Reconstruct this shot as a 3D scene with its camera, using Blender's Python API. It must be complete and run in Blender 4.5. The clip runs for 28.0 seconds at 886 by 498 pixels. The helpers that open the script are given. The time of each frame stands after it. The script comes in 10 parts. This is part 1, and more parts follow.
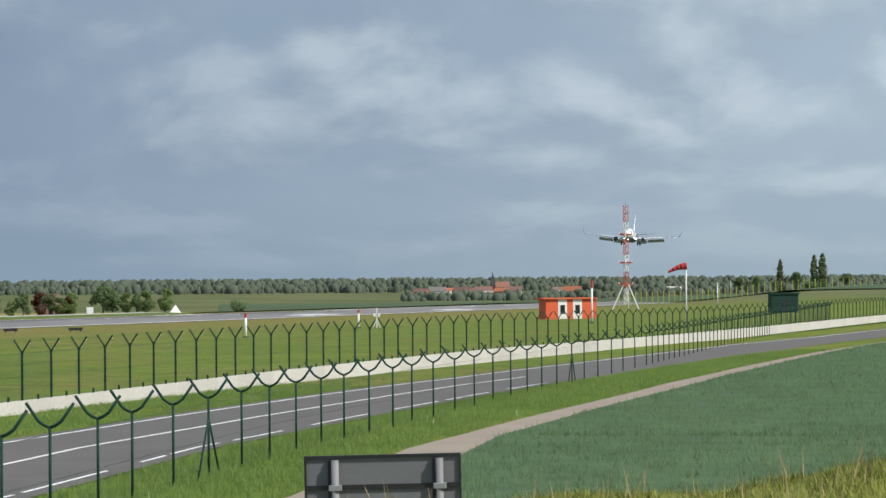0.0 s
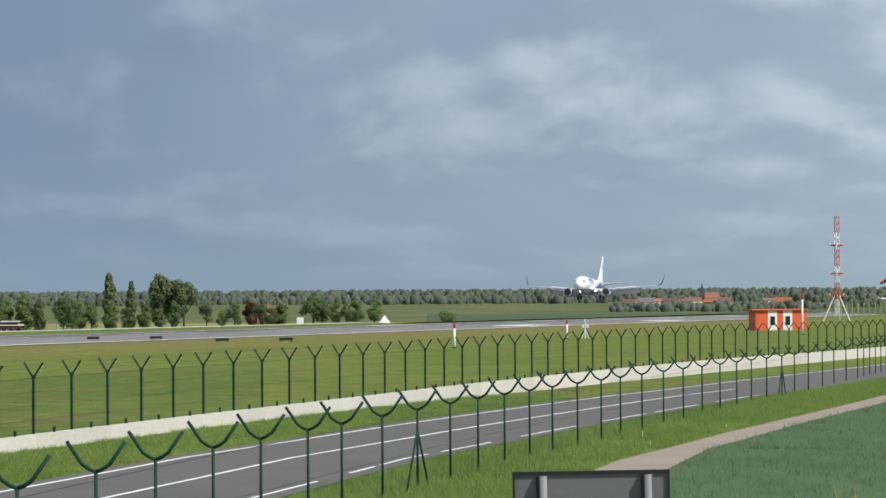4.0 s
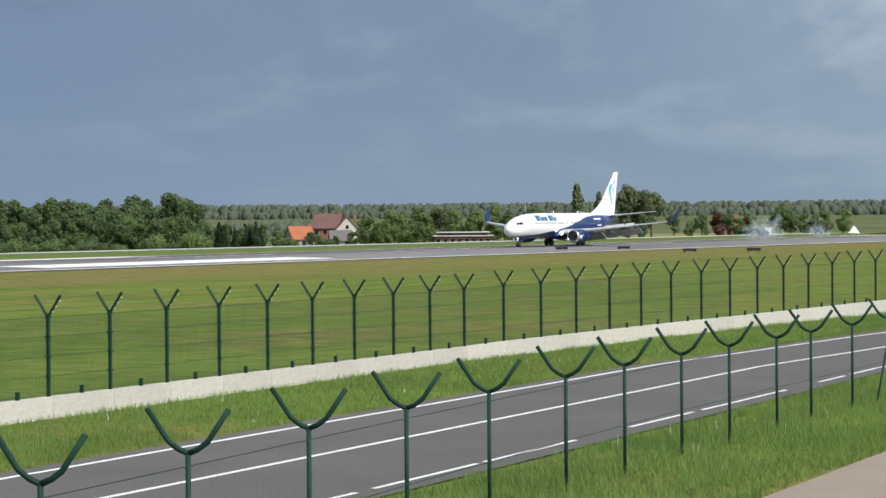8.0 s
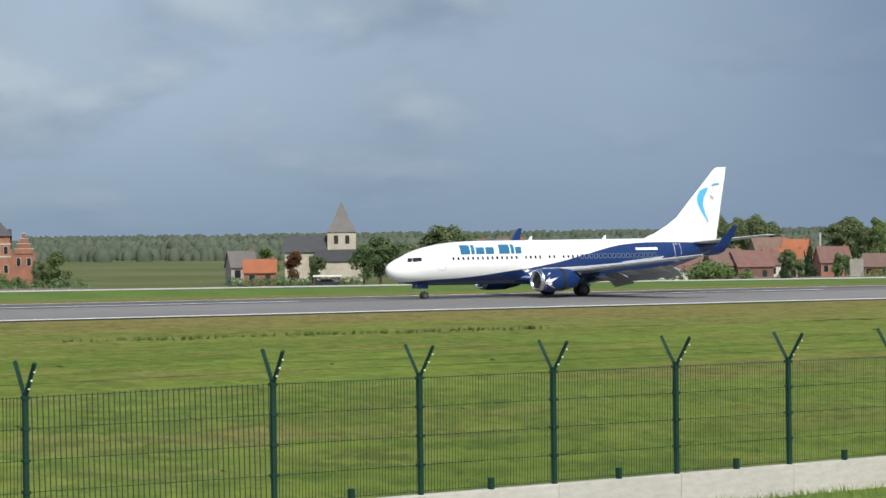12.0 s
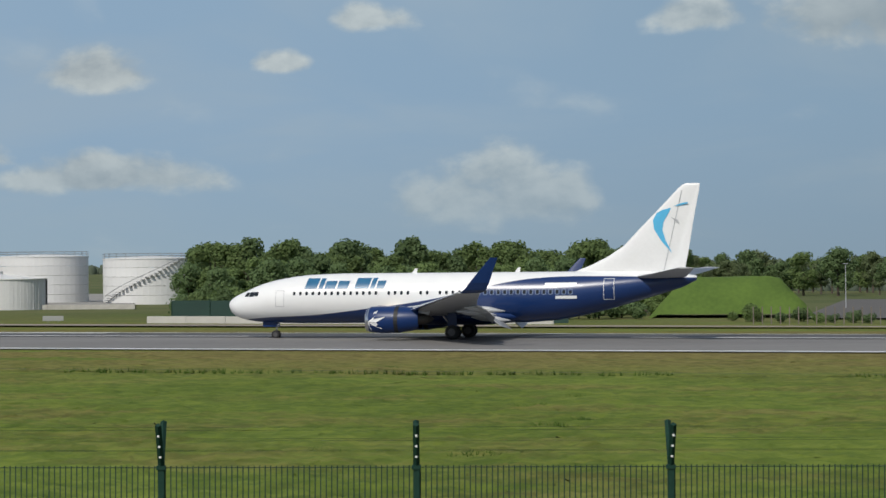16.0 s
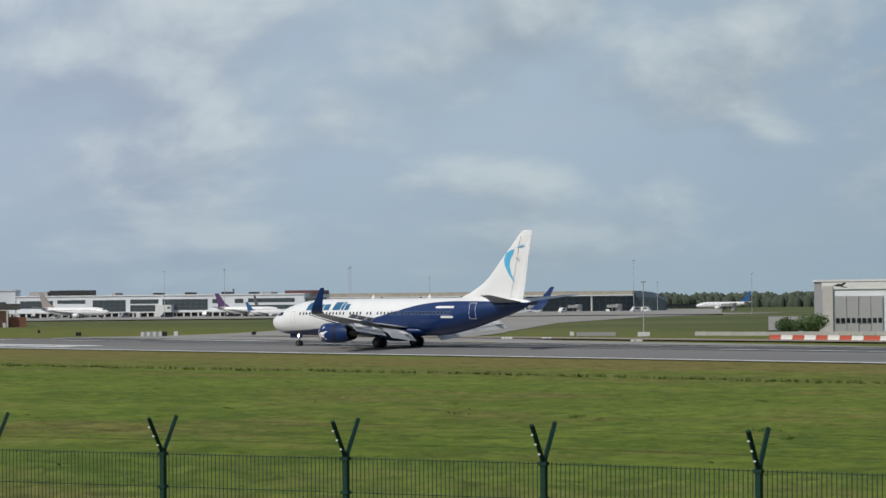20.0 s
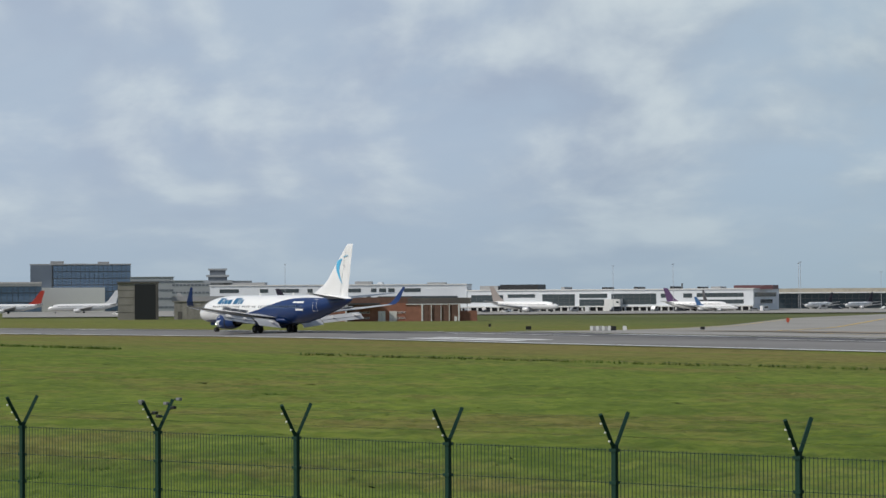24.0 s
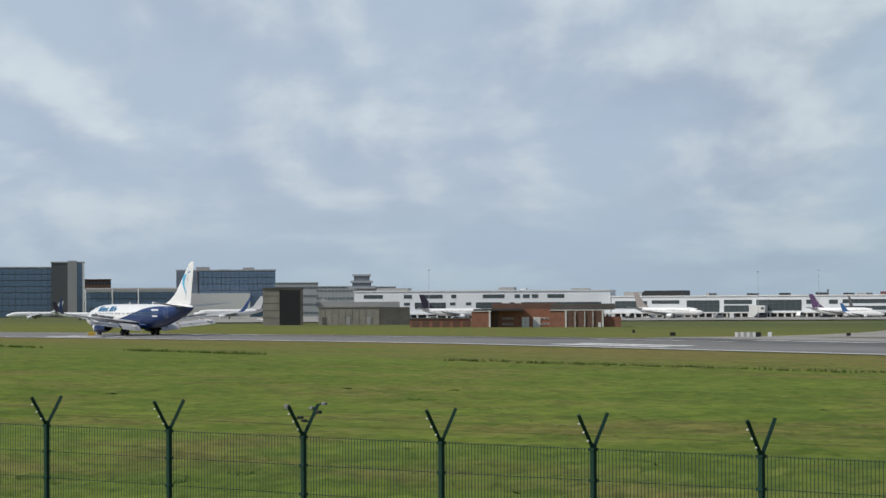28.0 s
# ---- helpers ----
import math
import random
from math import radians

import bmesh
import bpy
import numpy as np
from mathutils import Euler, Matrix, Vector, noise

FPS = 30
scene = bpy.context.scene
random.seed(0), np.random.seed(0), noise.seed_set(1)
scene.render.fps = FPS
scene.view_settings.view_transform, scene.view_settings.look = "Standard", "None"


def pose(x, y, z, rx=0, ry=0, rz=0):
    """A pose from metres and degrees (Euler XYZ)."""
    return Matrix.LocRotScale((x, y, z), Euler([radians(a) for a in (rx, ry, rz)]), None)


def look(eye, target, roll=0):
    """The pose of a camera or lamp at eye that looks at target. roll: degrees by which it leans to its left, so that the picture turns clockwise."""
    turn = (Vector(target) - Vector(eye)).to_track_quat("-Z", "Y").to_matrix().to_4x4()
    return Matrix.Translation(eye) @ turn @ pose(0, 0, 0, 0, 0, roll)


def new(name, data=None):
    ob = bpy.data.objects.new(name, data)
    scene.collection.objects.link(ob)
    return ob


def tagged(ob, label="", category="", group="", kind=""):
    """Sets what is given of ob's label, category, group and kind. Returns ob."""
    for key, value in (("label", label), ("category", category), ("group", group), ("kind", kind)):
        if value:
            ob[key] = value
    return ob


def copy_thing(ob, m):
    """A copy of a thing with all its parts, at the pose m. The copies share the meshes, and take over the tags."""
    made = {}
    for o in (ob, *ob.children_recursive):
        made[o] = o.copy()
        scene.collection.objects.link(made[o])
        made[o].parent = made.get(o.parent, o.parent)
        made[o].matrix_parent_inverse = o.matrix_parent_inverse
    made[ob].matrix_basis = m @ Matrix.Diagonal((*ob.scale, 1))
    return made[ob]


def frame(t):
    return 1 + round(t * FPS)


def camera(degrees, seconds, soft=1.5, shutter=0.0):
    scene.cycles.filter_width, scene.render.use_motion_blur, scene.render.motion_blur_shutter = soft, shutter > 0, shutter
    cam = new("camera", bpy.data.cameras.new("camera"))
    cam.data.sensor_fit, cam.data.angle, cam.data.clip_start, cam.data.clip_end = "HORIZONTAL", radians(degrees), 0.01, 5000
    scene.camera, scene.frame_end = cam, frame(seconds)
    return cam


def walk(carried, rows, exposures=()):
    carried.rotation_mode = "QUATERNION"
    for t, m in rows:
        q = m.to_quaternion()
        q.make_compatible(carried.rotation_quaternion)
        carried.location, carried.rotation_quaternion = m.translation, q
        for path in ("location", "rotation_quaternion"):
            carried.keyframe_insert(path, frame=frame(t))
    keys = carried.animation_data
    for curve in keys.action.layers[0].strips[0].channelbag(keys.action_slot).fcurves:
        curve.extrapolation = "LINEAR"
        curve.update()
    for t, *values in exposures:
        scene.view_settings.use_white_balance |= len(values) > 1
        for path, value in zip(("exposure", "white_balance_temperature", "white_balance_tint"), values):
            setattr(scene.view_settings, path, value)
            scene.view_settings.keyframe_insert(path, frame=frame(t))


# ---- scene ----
cam = camera(19.263, 28.0, soft=1.5)


def view(x, y, z, heading, tilt, lean):
    """Camera pose from a compass-like heading (clockwise from +y), tilt above the horizon and lean."""
    return (Matrix.Translation((x, y, z)) @ Euler((0, 0, radians(-heading))).to_matrix().to_4x4()
            @ Euler((radians(90 + tilt), 0, 0)).to_matrix().to_4x4() @ Euler((0, 0, radians(lean))).to_matrix().to_4x4())


PATH = [
    (0, -0.00, -0.00, -0.02, 88.904, 0.552, -0.406),
    (0.5, -0.00, -0.00, -0.01, 88.273, 0.417, -0.218),
    (1, -0.00, -0.00, -0.00, 88.686, 0.109, -0.206),
    (1.5, -0.00, 0.00, 0.00, 88.442, 0.048, -0.274),
    (2, -0.00, 0.00, 0.01, 87.796, 0.163, -0.269),
    (2.5, -0.00, 0.00, 0.02, 87.583, 0.307, -0.136),
    (3, -0.00, 0.00, 0.04, 87.074, 0.478, -0.175),
    (3.5, -0.00, 0.00, 0.03, 85.604, 0.755, -0.213),
    (5.5, -0.00, -0.00, 0.00, 82.172, 0.273, -0.385),
    (6, -0.01, -0.00, -0.01, 81.452, 0.135, -0.165),
    (6.5, -0.01, -0.00, -0.01, 80.507, -0.186, -0.381),
    (7, -0.01, -0.00, -0.02, 78.550, 0.008, -0.482),
    (7.5, -0.02, -0.00, -0.02, 75.658, -0.353, -0.430),
    (8, -0.02, 0.01, -0.04, 74.093, -1.078, -0.477),
    (8.5, -0.01, 0.00, -0.04, 71.474, -1.230, -0.740),
    (9, 0.00, -0.01, -0.04, 68.346, -1.321, -0.751),
    (9.5, 0.00, -0.02, -0.03, 65.573, -1.272, -0.814),
    (10, 0.01, -0.02, -0.04, 62.711, -1.133, -0.576),
    (10.5, 0.04, -0.00, -0.04, 59.393, -0.931, -0.567),
    (11, 0.02, 0.02, -0.03, 55.805, -0.648, -0.559),
    (11.5, 0.04, 0.03, -0.03, 52.121, -0.467, -0.677),
    (13.5, 0.06, 0.04, -0.03, 29.059, -0.214, -0.513),
    (14, 0.03, 0.03, 0.04, 24.170, 0.338, -0.555),
    (14.5, -0.00, 0.08, -0.02, 18.433, 0.561, -0.671),
    (15, -0.00, 0.04, -0.01, 13.160, 0.423, -1.186),
    (15.6, -0.02, -0.02, 0.05, 5.593, 0.520, -0.344),
    (16, -0.02, 0.03, 0.06, 0.740, 0.399, -0.537),
    (16.5, -0.02, 0.03, 0.04, -3.618, 0.030, -0.496),
    (17, -0.03, 0.05, 0.01, -8.878, 0.336, -1.082),
    (17.5, 0.01, 0.06, 0.01, -14.244, 0.378, -1.119),
    (18, 0.06, 0.05, 0.03, -16.604, 0.297, -0.567),
    (18.5, -0.02, 0.06, 0.00, -19.431, 0.862, -0.230),
    (19, -0.01, 0.04, 0.03, -22.823, 0.630, -0.605),
    (19.5, 0.01, -0.01, 0.03, -26.027, 0.684, -0.454),
    (20, 0.02, -0.03, 0.02, -28.088, 1.120, -0.560),
    (20.5, 0.02, -0.03, 0.03, -30.740, 1.111, -0.347),
    (21, 0.04, -0.03, 0.03, -32.794, 1.247, -0.380),
    (21.5, 0.03, -0.04, 0.07, -33.465, 1.005, -0.302),
    (22, -0.00, -0.13, 0.03, -34.335, 0.769, -0.296),
    (22.5, 0.01, -0.11, 0.06, -35.250, 0.809, -0.314),
    (24.5, -0.03, -0.02, 0.04, -38.625, 1.216, -0.285),
    (25, -0.03, -0.03, 0.03, -39.199, 1.384, -0.210),
    (25.5, -0.06, -0.02, 0.05, -39.667, 1.384, -0.314),
    (26, -0.06, -0.01, 0.04, -39.922, 1.425, -0.355),
    (26.5, -0.07, 0.00, 0.04, -40.553, 1.376, -0.262),
    (27, -0.07, 0.00, 0.04, -40.723, 1.357, -0.260),
    (27.5, -0.07, 0.00, 0.04, -41.081, 1.321, -0.268),
    (28, -0.07, 0.00, 0.04, -41.062, 1.223, -0.288),
]
walk(cam, [(t, view(*r)) for t, *r in PATH], exposures=[(0, 0.32), (9, 0.32), (11.5, 0.26), (14, 0.08), (15.6, -0.27), (18, -0.48), (19, -0.50), (20, -0.41), (22, -0.40), (25, -0.30), (28, -0.27)])

# ---------------------------------------------------------------- light
SUN_EL, SUN_AZ = 43.0, 208.0   # the sun stands behind the viewer, a little to one side (heading clockwise from +y)
sun_dir = Vector((math.sin(radians(SUN_AZ)) * math.cos(radians(SUN_EL)), math.cos(radians(SUN_AZ)) * math.cos(radians(SUN_EL)), math.sin(radians(SUN_EL))))
sun = new("sun", bpy.data.lights.new("sun", "SUN"))
sun.data.energy, sun.data.angle, sun.data.color = 4.0, radians(0.6), (1.0, 0.95, 0.87)
sun.matrix_basis = look((0, 0, 100), Vector((0, 0, 100)) - sun_dir)

world = bpy.data.worlds.new("sky")
scene.world = world
world.use_nodes = True
WN, WL = world.node_tree.nodes, world.node_tree.links
WN.clear()


def build_sky():
    sky = WN.new("ShaderNodeTexSky")
    sky.sky_type = "NISHITA"
    sky.sun_disc = False
    sky.sun_elevation, sky.sun_rotation = radians(SUN_EL), radians(SUN_AZ)
    sky.air_density, sky.dust_density, sky.ozone_density = 1.0, 0.5, 2.0
    scale = WN.new("ShaderNodeVectorMath")
    scale.operation = "SCALE"
    scale.inputs["Scale"].default_value = 0.098
    WL.new(sky.outputs[0], scale.inputs[0])
    co = WN.new("ShaderNodeTexCoord")
    sep = WN.new("ShaderNodeSeparateXYZ")
    WL.new(co.outputs["Generated"], sep.inputs[0])

    def calc(op, a, b=None, clamp=False):
        n = WN.new("ShaderNodeMath")
        n.operation, n.use_clamp = op, clamp
        for i, v in enumerate((a, b)):
            if v is None:
                continue
            if isinstance(v, (int, float)):
                n.inputs[i].default_value = v
            else:
                WL.new(v, n.inputs[i])
        return n.outputs[0]

    def smooth(v, lo, hi):
        n = WN.new("ShaderNodeMapRange")
        n.interpolation_type = "SMOOTHSTEP"
        for k, x in (("Value", v), ("From Min", lo), ("From Max", hi)):
            if isinstance(x, (int, float)):
                n.inputs[k].default_value = x
            else:
                WL.new(x, n.inputs[k])
        return n.outputs[0]

    def mix(fac, a, b):
        m = WN.new("ShaderNodeMix")
        m.data_type = "RGBA"
        for sock, v in ((m.inputs["Factor"], fac), (m.inputs["A"], a), (m.inputs["B"], b)):
            if isinstance(v, tuple):
                sock.default_value = (*v, 1)
            elif isinstance(v, float):
                sock.default_value = v
            else:
                WL.new(v, sock)
        return m.outputs["Result"]

    def noise(vec, scale_, detail, rough, twist=0.0):
        nz = WN.new("ShaderNodeTexNoise")
        nz.inputs["Scale"].default_value, nz.inputs["Detail"].default_value, nz.inputs["Roughness"].default_value = scale_, detail, rough
        nz.inputs["Distortion"].default_value = twist
        WL.new(vec, nz.inputs["Vector"])
        return nz.outputs[0]

    def vector(x, y, z=0.0):
        n = WN.new("ShaderNodeCombineXYZ")
        for i, v in enumerate((x, y, z)):
            if isinstance(v, (int, float)):
                n.inputs[i].default_value = v
            else:
                WL.new(v, n.inputs[i])
        return n.outputs[0]

    def ramp(v, stops):
        """Colour that changes with the heading; a stop is a heading and a colour (or a single value)."""
        n = WN.new("ShaderNodeValToRGB")
        n.color_ramp.interpolation = "EASE"
        el_ = n.color_ramp.elements
        while len(el_) < len(stops):
            el_.new(0.5)
        for e, (h, c) in zip(el_, stops):
            e.position = (h + 60) / 180
            e.color = (*c, 1) if isinstance(c, tuple) else (c, c, c, 1)
        WL.new(v, n.inputs[0])
        return n.outputs[0]
    head = calc("MULTIPLY", calc("ARCTAN2", sep.outputs[0], sep.outputs[1]), 180 / math.pi)     # clockwise from +y
    high = calc("MULTIPLY", calc("ARCSINE", sep.outputs[2]), 180 / math.pi)
    pos = calc("DIVIDE", calc("ADD", head, 60.0), 180.0, clamp=True)
    # a flat cloud layer seen at a grazing angle: rows close up towards the horizon
    rise = calc("MULTIPLY", calc("LOGARITHM", calc("ADD", calc("MAXIMUM", high, 0.0), 3.0), math.e), 3.0)
    run = calc("MULTIPLY", head, 0.25)
    layer = vector(run, rise)
    above = vector(calc("ADD", run, 0.12), calc("ADD", rise, 0.30))
    cover = ramp(pos, [(-60, 0.62), (-40, 0.60), (-27, 0.52), (-20, 0.36), (-10, 0.14), (0, 0.02), (14, 0.06), (26, 0.30), (40, 0.42), (60, 0.25), (76, 0.42), (90, 0.60), (115, 0.62)])

    def density(vec):
        return calc("ADD", noise(vec, 1.0, 6.0, 0.50, 0.2), calc("MULTIPLY", cover, 0.42))
    here, over = density(layer), density(above)
    body = smooth(here, 0.58, 0.86)
    relief = smooth(calc("SUBTRACT", here, over), -0.16, 0.20)
    # single heaps of cloud: heading, height of the base, half width, height, and how dark they are
    HEAPS = [(24.4, 1.1, 3.4, 2.0, 0.15), (14.0, 4.7, 8.0, 2.2, 0.75), (27.0, 4.4, 11.0, 2.2, 0.9), (2.0, 0.9, 3.0, 2.2, 0.2), (-6.6, 1.7, 3.2, 1.15, 0.3), (-6.7, 3.9, 1.7, 1.2, 0.3), (-2.7, 4.3, 0.9, 0.7, 0.1), (-0.7, 5.2, 1.3, 0.9, 0.1),
             (6.3, 5.1, 1.5, 1.0, 0.1), (9.9, 5.2, 1.9, 1.1, 0.15), (-15.6, 3.9, 4.4, 2.6, 0.95), (-9.6, 2.2, 1.5, 0.9, 0.1), (-13.6, 1.6, 5.5, 1.5, 0.35)]
    degs = vector(calc("MULTIPLY", head, 0.62), calc("MULTIPLY", high, 0.95))
    lumps = noise(degs, 1.0, 7.0, 0.55, 0.15)
    lumps_up = noise(vector(calc("ADD", calc("MULTIPLY", head, 0.62), 0.08), calc("ADD", calc("MULTIPLY", high, 0.95), 0.26)), 1.0, 7.0, 0.55, 0.15)
    grown, gloom = None, None
    for h, e, w, t, dark in HEAPS:
        dx = calc("MULTIPLY", calc("SUBTRACT", head, h), 1 / w)
        up = calc("MULTIPLY", calc("SUBTRACT", high, e), 1 / t)
        m = calc("SUBTRACT", 1.0, calc("ADD", calc("MULTIPLY", dx, dx), calc("MULTIPLY", up, up)))
        m = calc("MULTIPLY", calc("MAXIMUM", m, 0.0), smooth(up, -0.22, 0.30))
        grown, gloom = (m, calc("MULTIPLY", m, dark)) if grown is None else (calc("MAXIMUM", grown, m), calc("MAXIMUM", gloom, calc("MULTIPLY", m, dark)))
    heap = smooth(calc("ADD", calc("MULTIPLY", grown, 1.1), calc("MULTIPLY", calc("SUBTRACT", lumps, 0.5), 2.0)), 0.20, 0.78)
    heap = calc("MULTIPLY", heap, smooth(grown, 0.02, 0.25))
    heap_lit = calc("MULTIPLY", smooth(calc("SUBTRACT", lumps, lumps_up), -0.34, 0.24), calc("SUBTRACT", 1.0, smooth(gloom, 0.02, 0.75)))
    clear = ramp(pos, [(-60, (0.535, 0.657, 0.800)), (-40, (0.497, 0.616, 0.770)), (-27, (0.490, 0.628, 0.766)), (-18, (0.403, 0.541, 0.689)), (-6, (0.327, 0.484, 0.657)), (14, (0.300, 0.440, 0.580)), (24, (0.300, 0.405, 0.515)),
                       (38, (0.330, 0.420, 0.525)), (50, (0.272, 0.355, 0.455)), (60, (0.155, 0.218, 0.322)), (74, (0.166, 0.228, 0.325)), (86, (0.227, 0.299, 0.390)), (98, (0.299, 0.381, 0.467))])
    lit = ramp(pos, [(-60, (0.840, 0.929, 0.970)), (-40, (0.802, 0.889, 0.930)), (-24, (0.784, 0.869, 0.876)), (-10, (0.697, 0.760, 0.755)), (4, (0.675, 0.748, 0.755)), (24, (0.497, 0.550, 0.575)), (42, (0.400, 0.465, 0.520)), (60, (0.210, 0.281, 0.379)),
                     (76, (0.266, 0.334, 0.414)), (88, (0.432, 0.504, 0.562)), (98, (0.487, 0.562, 0.615))])
    shade = ramp(pos, [(-60, (0.477, 0.566, 0.720)), (-40, (0.439, 0.525, 0.680)), (-24, (0.381, 0.461, 0.547)), (-10, (0.305, 0.363, 0.405)), (4, (0.359, 0.449, 0.509)), (24, (0.224, 0.273, 0.320)), (42, (0.181, 0.242, 0.326)), (60, (0.131, 0.185, 0.278)),
                       (76, (0.144, 0.199, 0.284)), (88, (0.216, 0.281, 0.361)), (98, (0.277, 0.346, 0.414))])
    low = ramp(pos, [(-60, (0.458, 0.576, 0.690)), (-40, (0.430, 0.550, 0.665)), (-25, (0.414, 0.541, 0.635)), (-10, (0.370, 0.495, 0.586)), (14, (0.286, 0.394, 0.490)), (26, (0.234, 0.318, 0.400)), (42, (0.186, 0.258, 0.347)), (62, (0.183, 0.252, 0.349)),
                     (80, (0.205, 0.275, 0.355)), (98, (0.266, 0.340, 0.402))])
    # veils of thin cloud soften the clear parts
    veil = smooth(noise(vector(calc("MULTIPLY", head, 0.10), calc("MULTIPLY", rise, 0.7)), 1.0, 5.0, 0.55, 0.4), 0.40, 0.75)
    clear = mix(calc("MULTIPLY", veil, 0.35), clear, mix(0.5, lit, shade))
    near = mix(calc("MULTIPLY", body, 0.72), clear, mix(relief, shade, lit))
    near = mix(calc("MULTIPLY", heap, 0.9), near, mix(heap_lit, shade, lit))
    haze = calc("SUBTRACT", 1.0, calc("DIVIDE", calc("ABSOLUTE", high), 3.4), clamp=True)
    near = mix(calc("MULTIPLY", calc("POWER", haze, 1.3), 0.88), near, low)
    # overhead: broken grey cloud over the open sky
    dome = noise(co.outputs["Generated"], 4.2, 8.0, 0.55, 0.25)
    upper = mix(calc("MAXIMUM", calc("MULTIPLY", smooth(dome, 0.34, 0.62), 0.95), 0.62), scale.outputs[0], mix(smooth(dome, 0.45, 0.66), (0.32, 0.40, 0.51), (0.56, 0.61, 0.67)))
    final = mix(smooth(high, 9.0, 15.0), near, upper)
    bg = WN.new("ShaderNodeBackground")
    out = WN.new("ShaderNodeOutputWorld")
    bg.inputs["Strength"].default_value = 1.0
    WL.new(final, bg.inputs["Color"]), WL.new(bg.outputs[0], out.inputs["Surface"])


build_sky()

# ---------------------------------------------------------------- materials


def material(name, colour, rough=0.8, metal=0.0, vary=0.25, scale=3.0, fine=40.0, bump=0.0, second=None, tint=0.0, spec=0.5, object_space=True, stretch=(1, 1, 1), coat=0.0):
    """A procedural surface: two sizes of noise mix the colour with a darker (or a second) one; a fine bump; each copy a little different by tint."""
    m = bpy.data.materials.new(name)
    m.use_nodes = True
    N, L = m.node_tree.nodes, m.node_tree.links
    b = N["Principled BSDF"]
    b.inputs["Roughness"].default_value, b.inputs["Metallic"].default_value = rough, metal
    b.inputs["Specular IOR Level"].default_value = spec
    b.inputs["Coat Weight"].default_value = coat
    tc = N.new("ShaderNodeTexCoord")
    mp = N.new("ShaderNodeMapping")
    mp.inputs["Scale"].default_value = stretch
    L.new(tc.outputs["Object"], mp.inputs["Vector"])
    dark = second or tuple(c * (1 - vary) for c in colour)
    n1, n2 = N.new("ShaderNodeTexNoise"), N.new("ShaderNodeTexNoise")
    n1.inputs["Scale"].default_value, n2.inputs["Scale"].default_value = scale, fine
    n1.inputs["Detail"].default_value, n2.inputs["Detail"].default_value = 5, 3
    L.new(mp.outputs[0], n1.inputs["Vector"]), L.new(mp.outputs[0], n2.inputs["Vector"])
    add = N.new("ShaderNodeMath")
    add.operation = "MULTIPLY_ADD"
    add.inputs[1].default_value, add.inputs[2].default_value = 0.45, 0.0
    L.new(n2.outputs[0], add.inputs[0])
    add2 = N.new("ShaderNodeMath")
    add2.operation = "MULTIPLY_ADD"
    add2.inputs[1].default_value = 0.55
    L.new(n1.outputs[0], add2.inputs[0]), L.new(add.outputs[0], add2.inputs[2])
    mr = N.new("ShaderNodeMapRange")
    mr.inputs["From Min"].default_value, mr.inputs["From Max"].default_value = 0.36, 0.64
    L.new(add2.outputs[0], mr.inputs["Value"])
    mx = N.new("ShaderNodeMix")
    mx.data_type = "RGBA"
    mx.inputs["A"].default_value, mx.inputs["B"].default_value = (*dark, 1), (*colour, 1)
    L.new(mr.outputs[0], mx.inputs["Factor"])
    last = mx.outputs["Result"]
    if tint:
        oi = N.new("ShaderNodeObjectInfo")
        hsv = N.new("ShaderNodeHueSaturation")
        r2 = N.new("ShaderNodeMapRange")
        r2.inputs["To Min"].default_value, r2.inputs["To Max"].default_value = 1 - tint, 1 + tint
        L.new(oi.outputs["Random"], r2.inputs["Value"]), L.new(r2.outputs[0], hsv.inputs["Value"]), L.new(last, hsv.inputs["Color"])
        last = hsv.outputs[0]
    L.new(last, b.inputs["Base Color"])
    if bump:
        bp = N.new("ShaderNodeBump")
        bp.inputs["Strength"].default_value, bp.inputs["Distance"].default_value = 0.6, bump
        L.new(n2.outputs[0], bp.inputs["Height"]), L.new(bp.outputs[0], b.inputs["Normal"])
    return m


def glow(name, colour, strength):
    m = bpy.data.materials.new(name)
    m.use_nodes = True
    b = m.node_tree.nodes["Principled BSDF"]
    b.inputs["Base Color"].default_value = (*colour, 1)
    b.inputs["Emission Color"].default_value, b.inputs["Emission Strength"].default_value = (*colour, 1), strength
    return m




